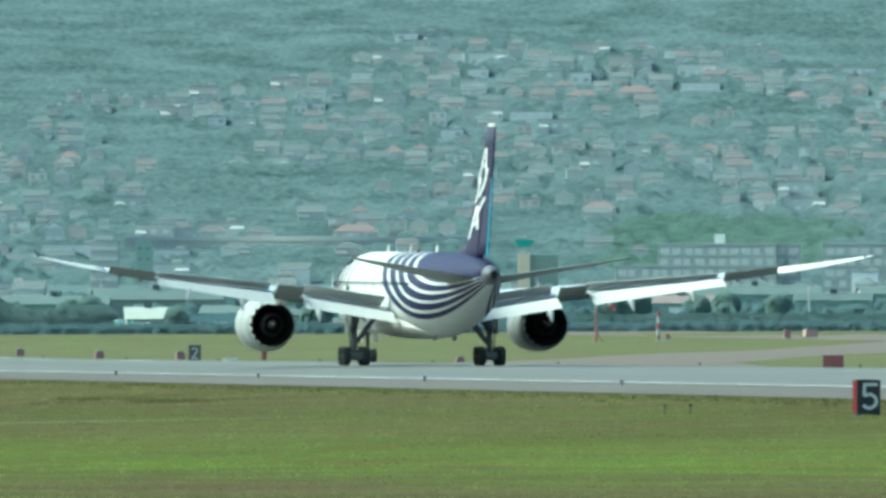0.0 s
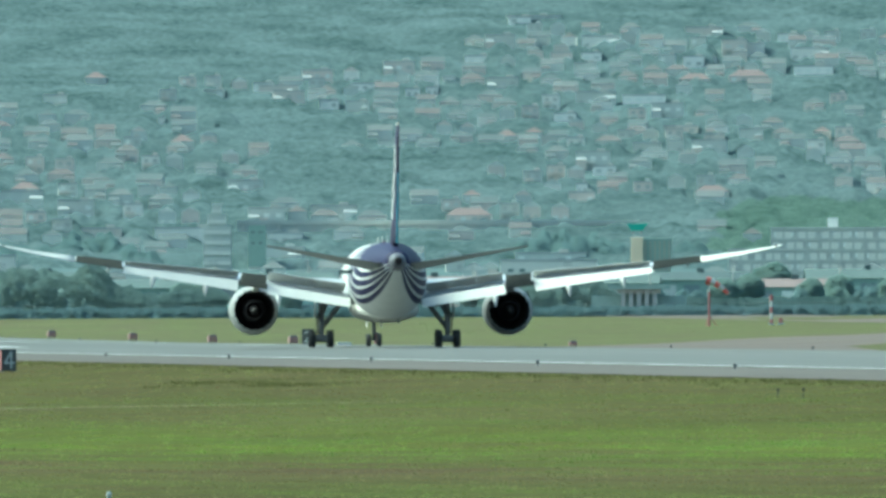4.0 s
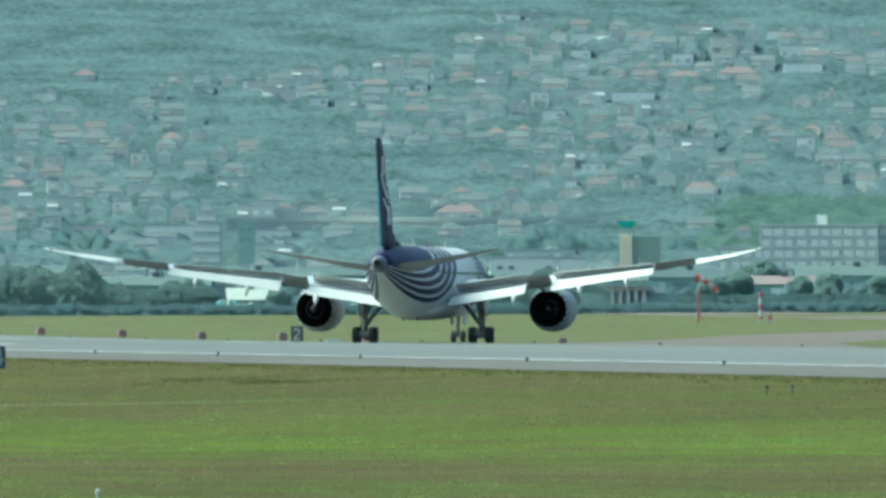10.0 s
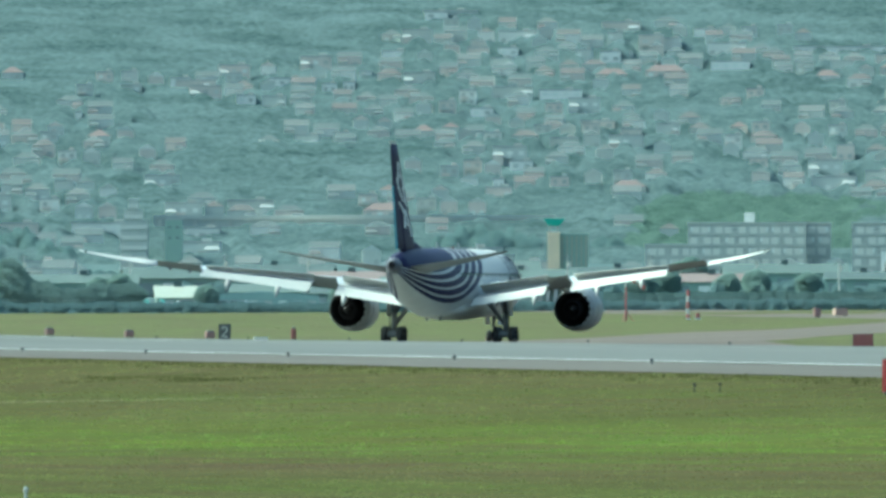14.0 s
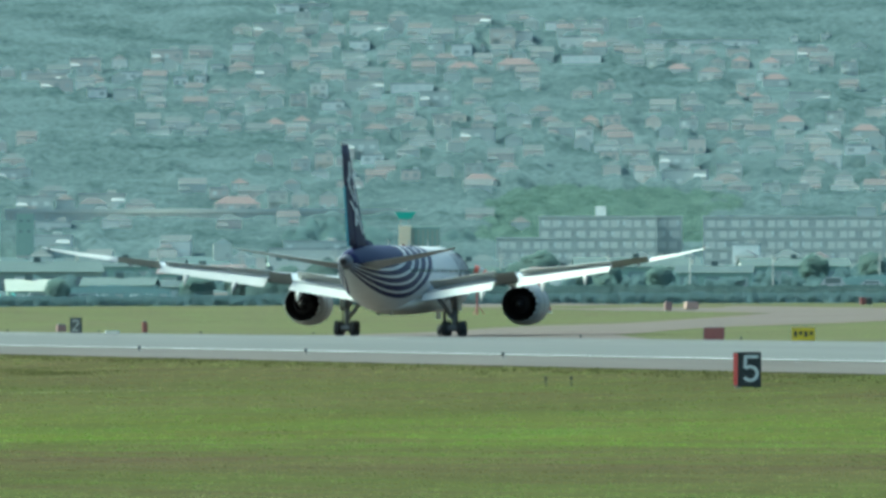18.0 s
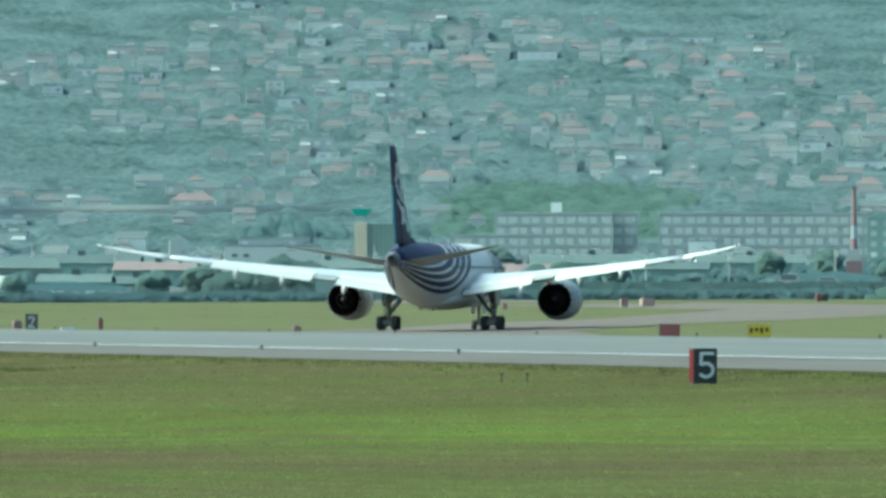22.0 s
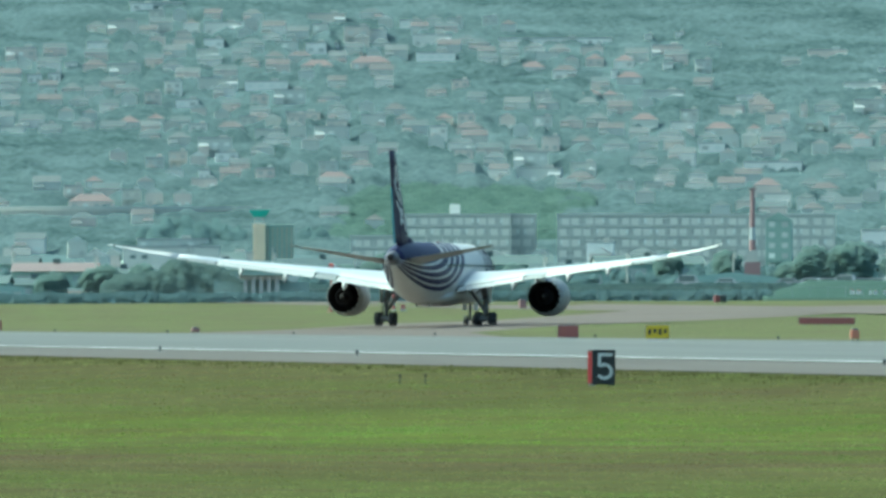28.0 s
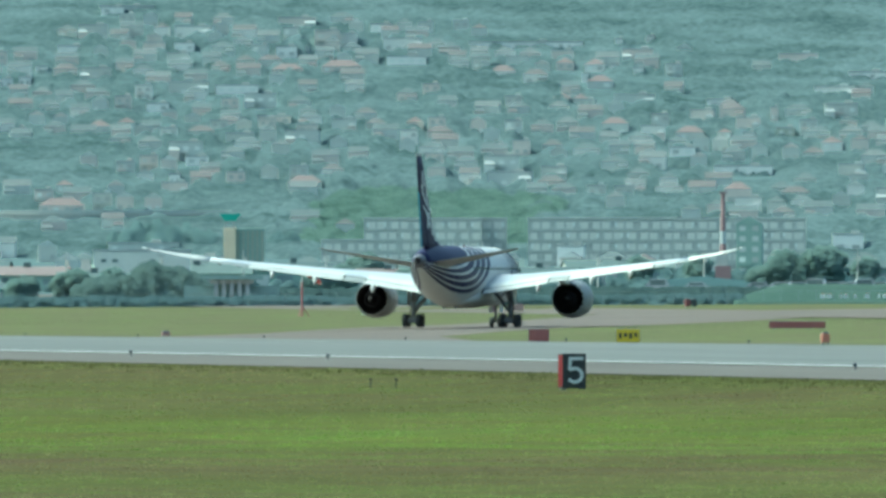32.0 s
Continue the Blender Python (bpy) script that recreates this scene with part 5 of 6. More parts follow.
def workshop(bearing, d, w, h, roof, label, deep=9.0, rise=1.6, turn=0.0):
    """A long low building, its ridge across the view, with dim panels for shaded bays in front."""
    t = thing("workshop", spot(bearing, d), label, "workshop", "low workshops beyond the airfield", turn=facing(bearing) + turn)
    part("wall", box(-w / 2, w / 2, 0, deep, -1.5, h), M["annex_green"], t)
    bm = loft([[(x, -0.6, h - 0.1), (x, deep / 2, h + rise), (x, deep + 0.6, h - 0.1), (x, deep / 2, h + rise - 0.25)] for x in (-w / 2 - 0.4, w / 2 + 0.4)])
    part("roof", bm, roof, t, "pitched sheet roof")
    for s in (-1, 1):
        part("gable", plate([(-deep / 2, 0), (deep / 2, 0), (0, rise - 0.3)], 0.2), M["concrete"], t).matrix_basis = pose(s * (w / 2 - 0.15), deep / 2, h - 0.05, 0, 0, 90)
    n = max(2, int(w / 4.5))
    for i in range(n):
        x = -w / 2 + (i + 0.5) * w / n
        part("bay", box(x - w / n * 0.34, x + w / n * 0.34, -0.04, 0.02, 0.1, h * 0.72), M["pane" if (i * 5 + int(w)) % 3 == 0 else "shadow_bay"], t)
    part("vent", box(-0.6, 0.6, deep / 2 - 0.5, deep / 2 + 0.5, h + rise - 0.1, h + rise + 0.7, bevel=0.05), M["grey_sheet"], t)
    return t


def flat_block(name, bearing, d, w, h, mat, label, holes=(), deep=10.0, category="warehouse"):
    """A long plain building with a parapet and a few small square windows; holes: their places along the front and heights."""
    t = thing(name, spot(bearing, d), label, category, turn=facing(bearing) - 1)
    part("wall", box(-w / 2, w / 2, 0, deep, -2, h, bevel=0.04), mat, t)
    part("parapet", box(-w / 2 - 0.12, w / 2 + 0.12, -0.12, deep + 0.12, h + 0.002, h + 0.35, bevel=0.03), M["flat_roof"], t)
    part("plinth", box(-w / 2 - 0.05, w / 2 + 0.05, -0.08, -0.005, -1, 0.7), M["concrete"], t)
    for x, z in holes:
        part("window", box(x - 0.48, x + 0.48, -0.05, 0.02, z - 0.3, z + 0.3), M["dim_glass"], t)
    return t


M["dim_glass"] = material("dim_window_glass", (0.14, 0.18, 0.175), (0.18, 0.22, 0.215), 0.3, grain=2)
M["pale_wall"] = material("pale_render", (0.58, 0.58, 0.53), (0.65, 0.645, 0.59), 0.85, grain=1.2, patch=0.15)
M["blue_roof"] = material("blue_sheet_roof", (0.055, 0.12, 0.15), (0.075, 0.15, 0.18), 0.7, grain=1.5, patch=0.2)
M["cyan_cover"] = material("bright_cyan_surface", (0.3, 0.7, 0.6), (0.38, 0.8, 0.7), 0.5, grain=3)
flat_block("depot", -0.6, 2050, 16.6, 7.2, M["pale_wall"], "long pale depot with a few small dark windows", ((-6.6, 5.6), (-4.6, 5.6), (1.9, 5.6)))
flat_block("warehouse", -50.0, 1950, 16.4, 8.2, M["pale_wall"], "long white warehouse behind the thicket", ((-5.0, 6.6), (3.0, 6.6)))
# flat panels in this colour paint the shade of open bays
M["shadow_bay"] = material("painted_bay_shade", (0.2, 0.25, 0.25), (0.25, 0.3, 0.3), 0.9, grain=2)
for i, (b, d, w, h, rise) in enumerate(((-17.5, 1840, 11, 2.3, 1.2), (-12.0, 1850, 9, 2.0, 1.0), (-33, 1960, 18, 3.0, 1.4), (-24, 2080, 22, 3.4, 1.8), (-10.5, 2120, 15, 3.0, 1.5), (-4.5, 1990, 12, 2.6, 1.2),
                                        (4.0, 2160, 20, 3.2, 1.6), (12.5, 2240, 18, 3.6, 1.5), (20.0, 2060, 16, 2.8, 1.4), (26.5, 2300, 24, 3.8, 1.8), (33.0, 2180, 14, 3.0, 1.3), (40.0, 2420, 22, 3.6, 1.6),
                                        (55.0, 2120, 16, 3.0, 1.5), (61.0, 2350, 20, 3.6, 1.6), (-43, 2250, 20, 3.4, 1.6), (-50, 2080, 14, 2.8, 1.3), (-17, 2380, 24, 3.6, 1.7), (0.5, 2520, 26, 4.0, 1.8))):
    pale = i % 3 != 1
    tone = "red" if b in (20.0, -10.5) else "pale" if pale else "grey"
    workshop(b, d, w, h, M[{"red": "red_roof", "pale": "sheet", "grey": "grey_sheet"}[tone]], "long low workshop with a %s sheet roof and dim bays" % tone, 9.0, rise, (-6, 3, -2, 8)[i % 4])
workshop(-24.9, 1790, 6.6, 1.8, M["film"], "pale film-covered greenhouse with a low pitched roof, sunlit", 9.0, 1.75, 2)
workshop(15.8, 2000, 6.0, 2.2, M["blue_roof"], "small workshop with a blue sheet roof", 7.0, 1.4, 4)
# two unidentified bright cyan spots, given a made-up drum shape
for b in (-27.6, -26.3):
    t = thing("water_tank", spot(b, 1770), "low bright cyan covered tank beside the greenhouse", "tank", "cyan tanks", turn=facing(b))
    part("shell", lathe_y([(0, 0.3), (0.05, 0.42), (1.1, 0.42), (1.15, 0.3)], (0, 0, 1.25), 14, cap=True), M["cyan_cover"], t, "", True)
    for y in (0.2, 0.95):
        part("cradle", box(-0.4, 0.4, y - 0.06, y + 0.06, -0.1, 0.95), M["concrete"], t)
# lamp posts and cable poles in the low town
for i, b in enumerate((-47, -38, -29, -21, -14, -7, 1, 8, 15, 24, 31, 38, 47, 53, 60)):
    t = thing("utility_pole", spot(b, 1880 + 90 * (i % 5)), "slim grey concrete utility pole with crossarms", "pole", "utility poles")
    part("pole", tube((0, 0, -0.3), (0, 0, 7.5), 0.17, 0.11, n=8), M["concrete"], t)
    for z in (6.6, 7.1):
        part("crossarm", box(-0.8, 0.8, -0.06, 0.06, z, z + 0.1), M["steel"], t)
    part("transformer", tube((0.35, -0.2, 5.3), (0.35, -0.2, 6.2), 0.24, n=10), M["concrete"], t)


def pavilion():
    t = thing("pavilion", spot(7.03, 1735), "small pavilion with pale columns and a wide flat green roof", "building", turn=facing(7.03))
    part("back_wall", box(-2.6, 2.6, 0.9, 4.0, 0, 3.3), M["teal_roof"], t, "green wall")
    part("roof", box(-4.6, 4.6, -0.9, 4.6, 3.9, 4.5, bevel=0.05), M["teal_roof"], t, "wide flat roof")
    part("beam", box(-3.2, 3.2, -0.3, 0.4, 3.3, 3.9), M["concrete"], t)
    for i in range(5):
        x = -2.3 + i * 1.15
        part("column", box(x - 0.28, x + 0.28, -0.2, 0.3, 0, 3.3, bevel=0.04), M["faded_white"], t, "pale column")
    for s in (-1, 1):
        part("side_wing", box(s * 2.7 if s > 0 else -7.0, 7.0 if s > 0 else -2.7, 1.2, 4.0, 0, 3.0), M["teal_roof"], t)


pavilion()


def mast():
    t = thing("chimney", spot(48.61, 2200), "tall red and white banded chimney on a dark base building", "chimney", turn=facing(48.61))
    part("base", box(-1.5, 1.5, -1.2, 1.2, 0, 4.4), M["faded_red"], t, "dull red base")
    part("gallery", box(-1.0, 1.0, -0.8, 0.8, 4.4, 6.6, bevel=0.05), M["concrete"], t)
    for k in range(5):
        part("band", tube((0, 0, 6.2 + 2.35 * k), (0, 0, 6.2 + 2.35 * (k + 1)), 0.62 - 0.05 * k, 0.57 - 0.05 * k, n=16), M["faded_white" if k == 1 else "faded_red"], t)
    part("crown", box(-0.7, 0.7, -0.6, 0.6, 17.9, 18.2), M["faded_red"], t)


mast()




def green_tower():
    t = thing("tower_building", spot(7.99, 2500), "beige building with a green roof board on posts", "building", turn=facing(7.99))
    part("tower", box(-4.1, -1.5, 0, 6, 0, 11.8), M["beige"], t, "narrow beige tower")
    part("annex", box(-1.5, 4.4, 1, 8, 0, 11.2), M["annex_green"], t, "green-grey annex")
    for x in (-3.7, -2.8, -1.9):
        part("pilaster", box(x - 0.12, x + 0.12, -0.14, 0.01, 0, 11.5), M["beige"], t)
    for k in range(6):
        x = -1.0 + k * 1.0
        part("pilaster", box(x - 0.16, x + 0.16, 0.8, 1.01, 0, 11.0), M["annex_brown"], t, "brownish pilaster")
    part("coping", box(-1.52, 4.55, 0.85, 8.1, 11.2, 11.5), M["annex_green"], t)
    for x in (-3.7, -2.0):
        part("post", tube((x, 1, 11.8), (x, 1, 13.3), 0.1), M["steel"], t)
    board = loft([[(-4.0, y, 13.2), (-1.6, y, 13.2), (-0.5, y, 14.7), (-5.0, y, 14.7)] for y in (0.8, 1.2)])
    part("board", board, M["green"], t, "bright green board, wider at the top")


green_tower()


def car(mat, label, size=(4.3, 1.7, 1.45)):
    l, w, h = size
    t = thing("car", (0, 0, 0), label, "car", "cars parked beyond the fence")
    body = [(-l / 2, 0.3), (l / 2, 0.3), (l / 2, 0.7), (l * 0.3, 0.85), (l * 0.17, h), (-l * 0.3, h), (-l * 0.46, 0.9), (-l / 2, 0.75)]
    part("body", plate(body, w), mat, t)
    part("side_window", box(-l * 0.33, l * 0.16, -0.015, 0.005, 0.95, h - 0.14), M["dim_glass"], t)
    for x in (-l * 0.3, l * 0.3):
        for y in (0.02, w - 0.22):
            ob = part("wheel", lathe_y([(0, 0.1), (0, 0.32), (0.2, 0.32), (0.2, 0.1)], (x, y, 0.32), 14, cap=True), M["rubber"], t)
    return t


BANK = 1.9
M["silver"] = material("silver_car_paint", (0.34, 0.36, 0.36), (0.42, 0.44, 0.44), 0.35, grain=2)
M["pale_car"] = material("pale_car_paint", (0.46, 0.48, 0.48), (0.53, 0.55, 0.55), 0.4, grain=2)
car_white, car_grey = car(M["pale_car"], "white car parked beyond the airfield hedge"), car(M["silver"], "grey car parked beyond the airfield hedge")
van = car(M["pale_car"], "white parked van with a high roof", (4.8, 1.8, 1.9))
PARK = [(x, 1782, k) for x, k in ((1385, 0), (1416, 0), (1446, 2), (1478, 1), (1502, 0), (1534, 2), (1558, 1), (1590, 0), (-150, 0), (-180, 1), (-215, 0), (-240, 0))]
for i, (x, d, k) in enumerate(PARK):
    b = (x - 263) / 20.9
    lift = BANK if x > 500 else 0.0
    src = (car_white, car_grey, van)[k]
    m_ = Matrix.Translation(spot(b, d) + Vector((0, 0, lift))) @ pose(0, 0, 0, 0, 0, facing(b) + (6 if i % 2 else -8))
    copy_thing(src, m_)
bank_ = [spot(39.09 + k * 1.5, 1772) for k in range(24)]
rise_ = [(p, p * (1796 / 1772)) for p in bank_]
bank = tagged(new("parking_bank", mesh("parking_bank", loft([[(p.x, p.y, p.z - 1), (p.x, p.y, p.z + BANK), (q.x, q.y, p.z + BANK), (q.x, q.y, p.z - 1)] for p, q in rise_]), M["shoulder"])), "raised parking strip behind the hedge", "car park", kind="structure")
for o in (car_white, car_grey, van):
    b = ({car_white: 1236, car_grey: 1345, van: 1168}[o] - 263) / 20.9
    o.matrix_basis = Matrix.Translation(spot(b, 1782) + Vector((0, 0, BANK))) @ pose(0, 0, 0, 0, 0, facing(b))


M["flat_wall"] = material("apartment_concrete", (0.455, 0.475, 0.44), (0.515, 0.53, 0.49), 0.9, grain=0.8, patch=0.1, gloss=0.1)


def apartment(bearing, d, w, deep, floors, bays, label, tank=False):
    t = thing("apartment_block", spot(bearing, d), label, "apartment building", "apartment blocks below the hill", turn=facing(bearing))
    h = floors * 2.85
    part("wall", box(-w / 2, w / 2, 0, deep, -4, h), M["flat_wall"], t, "grey concrete wall")
    part("roof", box(-w / 2 - 0.4, w / 2 + 0.4, -0.3, deep + 0.3, h + 0.02, h + 0.55), M["flat_wall"], t, "flat roof with a brow")
    pane, rail, pier = mesh("window", box(-w / bays * 0.3, w / bays * 0.3, -0.06, 0.02, 0.2, 1.95), M["curtain"]), mesh("balcony", box(-w / 2, w / 2, -0.24, 0, -0.05, 0.85), M["flat_wall"]), mesh("pier", box(-0.22, 0.22, -0.28, 0, 0, h), M["flat_wall"])
    glass = mesh("glass", box(-w / bays * 0.34, w / bays * 0.34, -0.03, 0.2, 0.9, 2.2), M["pane"])
    for f in range(floors):
        o = new("balcony", rail)
        o.parent, o.location = t, (0, 0, f * 2.85)
        for k in range(bays):
            x = -w / 2 + w * (k + 0.5) / bays
            g = new("window", glass)
            g.parent, g.location = t, (x, -0.18, f * 2.85)
            c = new("curtain", pane)
            c.parent, c.location = g, (w / bays * (0.12 if (k * 7 + f * 3) % 5 < 3 else -0.1), -0.02, 0.25)
    for k in range(0, bays + 1):
        o = new("pier", pier)
        o.parent, o.location = t, (-w / 2 + w * k / bays, 0.005, 0)
    if tank:
        part("rooftop_tank", box(-w * 0.02, w * 0.07, 2, 5, h + 0.55, h + 3.1, bevel=0.1), M["bright_wall"], t, "pale rooftop tank house")


apartment(23.19, 3150, 31, 10, 5, 10, "five-storey grey apartment block with white windows", True)
apartment(29.07, 3160, 7.5, 11, 5, 2, "blank grey end wing of an apartment block")
apartment(17.92, 3090, 20, 9, 3, 7, "lower three-storey grey apartment wing")
apartment(38.26, 3120, 38, 10, 5, 12, "long five-storey grey apartment block with white windows")
apartment(49.9, 3180, 36, 10, 5, 11, "five-storey pale apartment block with balconies")


def stepped_tower():
    t = thing("apartment_tower", spot(-28.7, 3280), "stepped white apartment tower with banded balconies", "apartment building", turn=facing(-28.7) - 1)
    for w, deep, z0, z1 in ((7.4, 8, -3, 14.4), (5.0, 7, 14.42, 17.3), (2.4, 5, 17.32, 20.0)):
        part("storey_block", box(-w / 2, w / 2, 0, deep, z0, z1), M["flat_wall"], t)
        z = max(0.4, z0 + 0.3)
        while z < z1:
            part("balcony", box(-w / 2 - 0.15, w / 2 + 0.1, -0.4, -0.005, z, min(z1, z + 1.1), bevel=0.02), M["pale_wall"], t, "white balcony band")
            z += 2.85
    part("roof_slab", box(-1.4, 1.4, -0.2, 5.2, 20.02, 20.3), M["bright_wall"], t)
    part("side_wall", box(3.72, 3.95, 0.5, 8.2, -3, 14.5), M["flat_wall"], t)


stepped_tower()
flat_block("office_block", -25.3, 3330, 4.8, 12.5, M["annex_green"], "plain dark green-grey office block with a flat roof", ((-1.2, 10.5), (1.0, 10.5), (-1.2, 7.5), (1.0, 7.5)), 8.0, "office building")


# ---- the hillside: houses and woods ----
def pitched(x0, x1, y0, y1, z, rise, hip, o=0.15, bm=None):
    """A tiled roof over a rectangle, ridge along its longer side; hip: how far the ridge ends stand in."""
    bm = bm or bmesh.new()
    x0, x1, y0, y1 = x0 - o, x1 + o, y0 - o, y1 + o
    e = [bm.verts.new(p) for p in ((x0, y0, z), (x1, y0, z), (x1, y1, z), (x0, y1, z))]
    if x1 - x0 >= y1 - y0:
        r = [bm.verts.new((x0 + hip, (y0 + y1) / 2, z + rise)), bm.verts.new((x1 - hip, (y0 + y1) / 2, z + rise))]
        faces = ((e[0], e[1], r[1], r[0]), (e[2], e[3], r[0], r[1]), (e[1], e[2], r[1]), (e[3], e[0], r[0]))
    else:
        r = [bm.verts.new(((x0 + x1) / 2, y0 + hip, z + rise)), bm.verts.new(((x0 + x1) / 2, y1 - hip, z + rise))]
        faces = ((e[1], e[2], r[1], r[0]), (e[3], e[0], r[0], r[1]), (e[0], e[1], r[0]), (e[2], e[3], r[1]))
    for f in faces + (tuple(e[::-1]),):
        made = bm.faces.new(f)
        made.material_index = 1 if len(f) == 3 and not hip else 0   # gable ends are rendered like the walls
    bmesh.ops.recalc_face_normals(bm, faces=bm.faces)
    return bm


def house(w, deep, h, style, name="house", wall="wall", roof="roof", wing=0.0):
    """A house at the origin, its front to -y; style: gable, hip or flat; wing: width share of a lower part set forward, its side by the sign."""
    t = thing(name, (0, 0, 0), "small rendered house on the hillside", "house")
    part("wall", box(-w / 2, w / 2, 0, deep, -2.5, h), M[wall], t)
    floors = max(1, int(h / 2.6))
    bays = max(2, int(w / 3.2))
    if style == "flat":
        part("roof", box(-w / 2 - 0.15, w / 2 + 0.15, -0.15, deep + 0.15, h + 0.003, h + 0.45), M["flat_roof"], t)
        part("stair_head", box(w * 0.12, w * 0.12 + min(2.6, w * 0.26), deep * 0.4, deep * 0.8, h + 0.45, h + 1.25), M["concrete"], t)
    else:
        rise = min(w, deep) * 0.3
        part("roof", pitched(-w / 2, w / 2, 0, deep, h, rise, 0.0 if style == "gable" else min(w, deep) * 0.45), [M[roof], M[wall]], t)
    if wing:
        low, half = h * 0.58, w * abs(wing)
        x0, x1 = (-w / 2, -w / 2 + half) if wing < 0 else (w / 2 - half, w / 2)
        part("porch", box(x0, x1, -2.4, -0.01, -2.5, low), M[wall], t)
        part("porch_roof", pitched(x0, x1, -2.4, 0.6, low + 0.005, 0.9, 0.7, 0.25), M[roof if style != "flat" else "flat_roof"], t)
    pane = mesh("window", box(-w / bays * 0.24, w / bays * 0.24, -0.06, 0.01, 0, 1.25), M["pane"])
    for f in range(floors):
        for k in range(bays):
            x = -w / 2 + w * (k + 0.5) / bays
            if wing and f == 0 and x0 - 1 < x < x1 + 1:
                continue
            o = new("window", pane)
            o.parent, o.location = t, (x, 0, f * 2.6 + 0.85)
    if floors > 1:
        part("balcony", box(-w * 0.42, w * 0.05, -0.9, -0.07, 2.45, 3.3), M[wall], t)
    return t


TAKEN = []


def place(t, b, d, turn):
    t.matrix_basis = Matrix.Translation(spot(b, d)) @ pose(0, 0, 0, 0, 0, facing(b) + turn)


def landmark(b, up, w, h, style, wall, roof, label, i):
    """A single house given by bearing, elevation of its foot and size in thousandths."""
    d = min(4800.0, uphill(up))
    t = house(w / 1000 * d, max(7.0, w / 1000 * d * 0.55), max(2.8, h / 1000 * d * 0.8), style, wall=wall, roof=roof)
    place(t, b, d, (0.3, 0, -1, -2, 0.6)[i % 5])
    tagged(t, label, "house", "houses on the hillside")
    TAKEN.append((b, up + h / 2, w / 2 + 0.3, h / 2 + 0.2))


# bearing, foot, width, height, in thousandths
WHITE = ((3.01, 22.06, 1.7, 0.9), (11.67, 21.34, 1.75, 1.15), (13.21, 21.44, 0.7, 0.8), (19.67, 23.88, 1.8, 0.5), (21.82, 20.57, 3.3, 0.6),
         (7.46, 18.42, 3.6, 0.8), (0.77, 17.42, 1.9, 0.85), (-12.15, 19.57, 1.2, 0.95), (-10.48, 19.76, 1.0, 0.9), (-9.04, 20.72, 1.0, 0.7),
         (-15.74, 20.14, 3.2, 0.85), (-19.19, 17.99, 1.6, 0.45), (-24.74, 19.76, 1.7, 0.8), (-33.40, 16.41, 0.5, 0.8), (4.11, 12.25, 1.9, 0.6))
WHITE_B = ((31.91, 22.39, 9.6, 0.75), (39.81, 22.54, 0.6, 0.9), (42.44, 22.73, 0.7, 0.7), (39.47, 19.86, 0.8, 0.65), (41.48, 19.67, 0.8, 0.7),
           (36.94, 19.19, 0.5, 0.7), (60.86, 19.81, 3.2, 0.65), (50.33, 11.67, 4.9, 1.0), (45.17, 13.16, 2.2, 0.6), (59.19, 5.12, 2.6, 1.8),
           (50.81, 14.40, 1.0, 0.8), (48.42, 17.37, 2.3, 0.35), (2.20, 10.96, 0.9, 1.1), (-6.65, 22.20, 2.1, 0.5), (-3.06, 25.02, 1.9, 0.4))
RED = ((-4.16, 15.79, 1.8, 1.0), (-1.87, 16.22, 1.45, 0.65), (22.54, 15.07, 1.4, 1.2), (11.77, 19.76, 2.7, 0.65), (16.32, 19.90, 3.3, 0.65),
       (-31.63, 14.45, 1.9, 1.2), (-44.93, 10.38, 2.4, 0.65), (-7.13, 10.33, 1.45, 0.85), (-7.37, 8.56, 3.8, 0.75), (13.21, 10.43, 2.9, 0.95), (-38.95, 19.95, 1.8, 0.6))
RED_B = ((30.00, 19.28, 2.1, 0.6), (35.26, 20.00, 1.5, 0.5), (37.75, 19.90, 1.7, 0.5), (38.23, 18.80, 2.2, 0.65), (35.02, 17.61, 1.5, 0.65),
         (36.60, 17.61, 1.3, 0.65), (39.47, 14.88, 2.3, 1.35), (45.79, 14.55, 2.4, 0.7), (48.76, 14.50, 1.2, 0.5), (57.85, 13.40, 1.8, 0.6), (49.86, 9.33, 2.3, 1.6))
GREY = ((15.12, 22.25, 2.1, 1.8), (16.79, 22.39, 1.7, 1.3), (10.57, 16.32, 2.9, 0.75), (7.70, 13.78, 2.4, 1.35), (13.44, 14.93, 1.75, 0.95),
        (-28.90, 18.66, 1.75, 0.75), (-38.47, 6.99, 3.4, 1.5), (-31.05, 7.08, 5.8, 1.55), (31.53, 13.44, 1.45, 1.6), (29.52, 13.64, 1.2, 0.95), (52.97, 15.79, 0.6, 1.4),
        (-1.87, 25.12, 4.6, 0.5), (-22.92, 6.99, 3.0, 1.2), (3.21, 3.59, 12.5, 1.4), (-0.43, 4.98, 6.0, 1.0))
for i, q in enumerate(WHITE + WHITE_B):
    landmark(*q, "flat", "bright_wall", "roof", "white flat-roofed building standing out on the hillside", i)
for i, q in enumerate(RED + RED_B):
    landmark(*q, "hip", "wall", "red_roof", "house with a broad reddish tiled roof on the hillside", i)
for i, q in enumerate(GREY):
    landmark(*q, "flat", "wall", "roof", "larger grey rendered building on the hillside", i)
landmark(53.92, 14.74, 1.5, 0.55, "flat", "film", "roof", "bright pale building catching the sun on the hillside", 1)

t_ = house(6.4, 8, 13.0, "gable", wall="annex_green")
place(t_, 50.8, 2950, -3)
tagged(t_, "tall narrow grey house with a dark gabled roof", "house", "houses on the hillside")
t_ = house(6.8, 7, 7.2, "flat", wall="bright_wall")
place(t_, 35.7, 3040, -3)
tagged(t_, "narrow white building in front of apartment blocks", "house", "houses on the hillside")

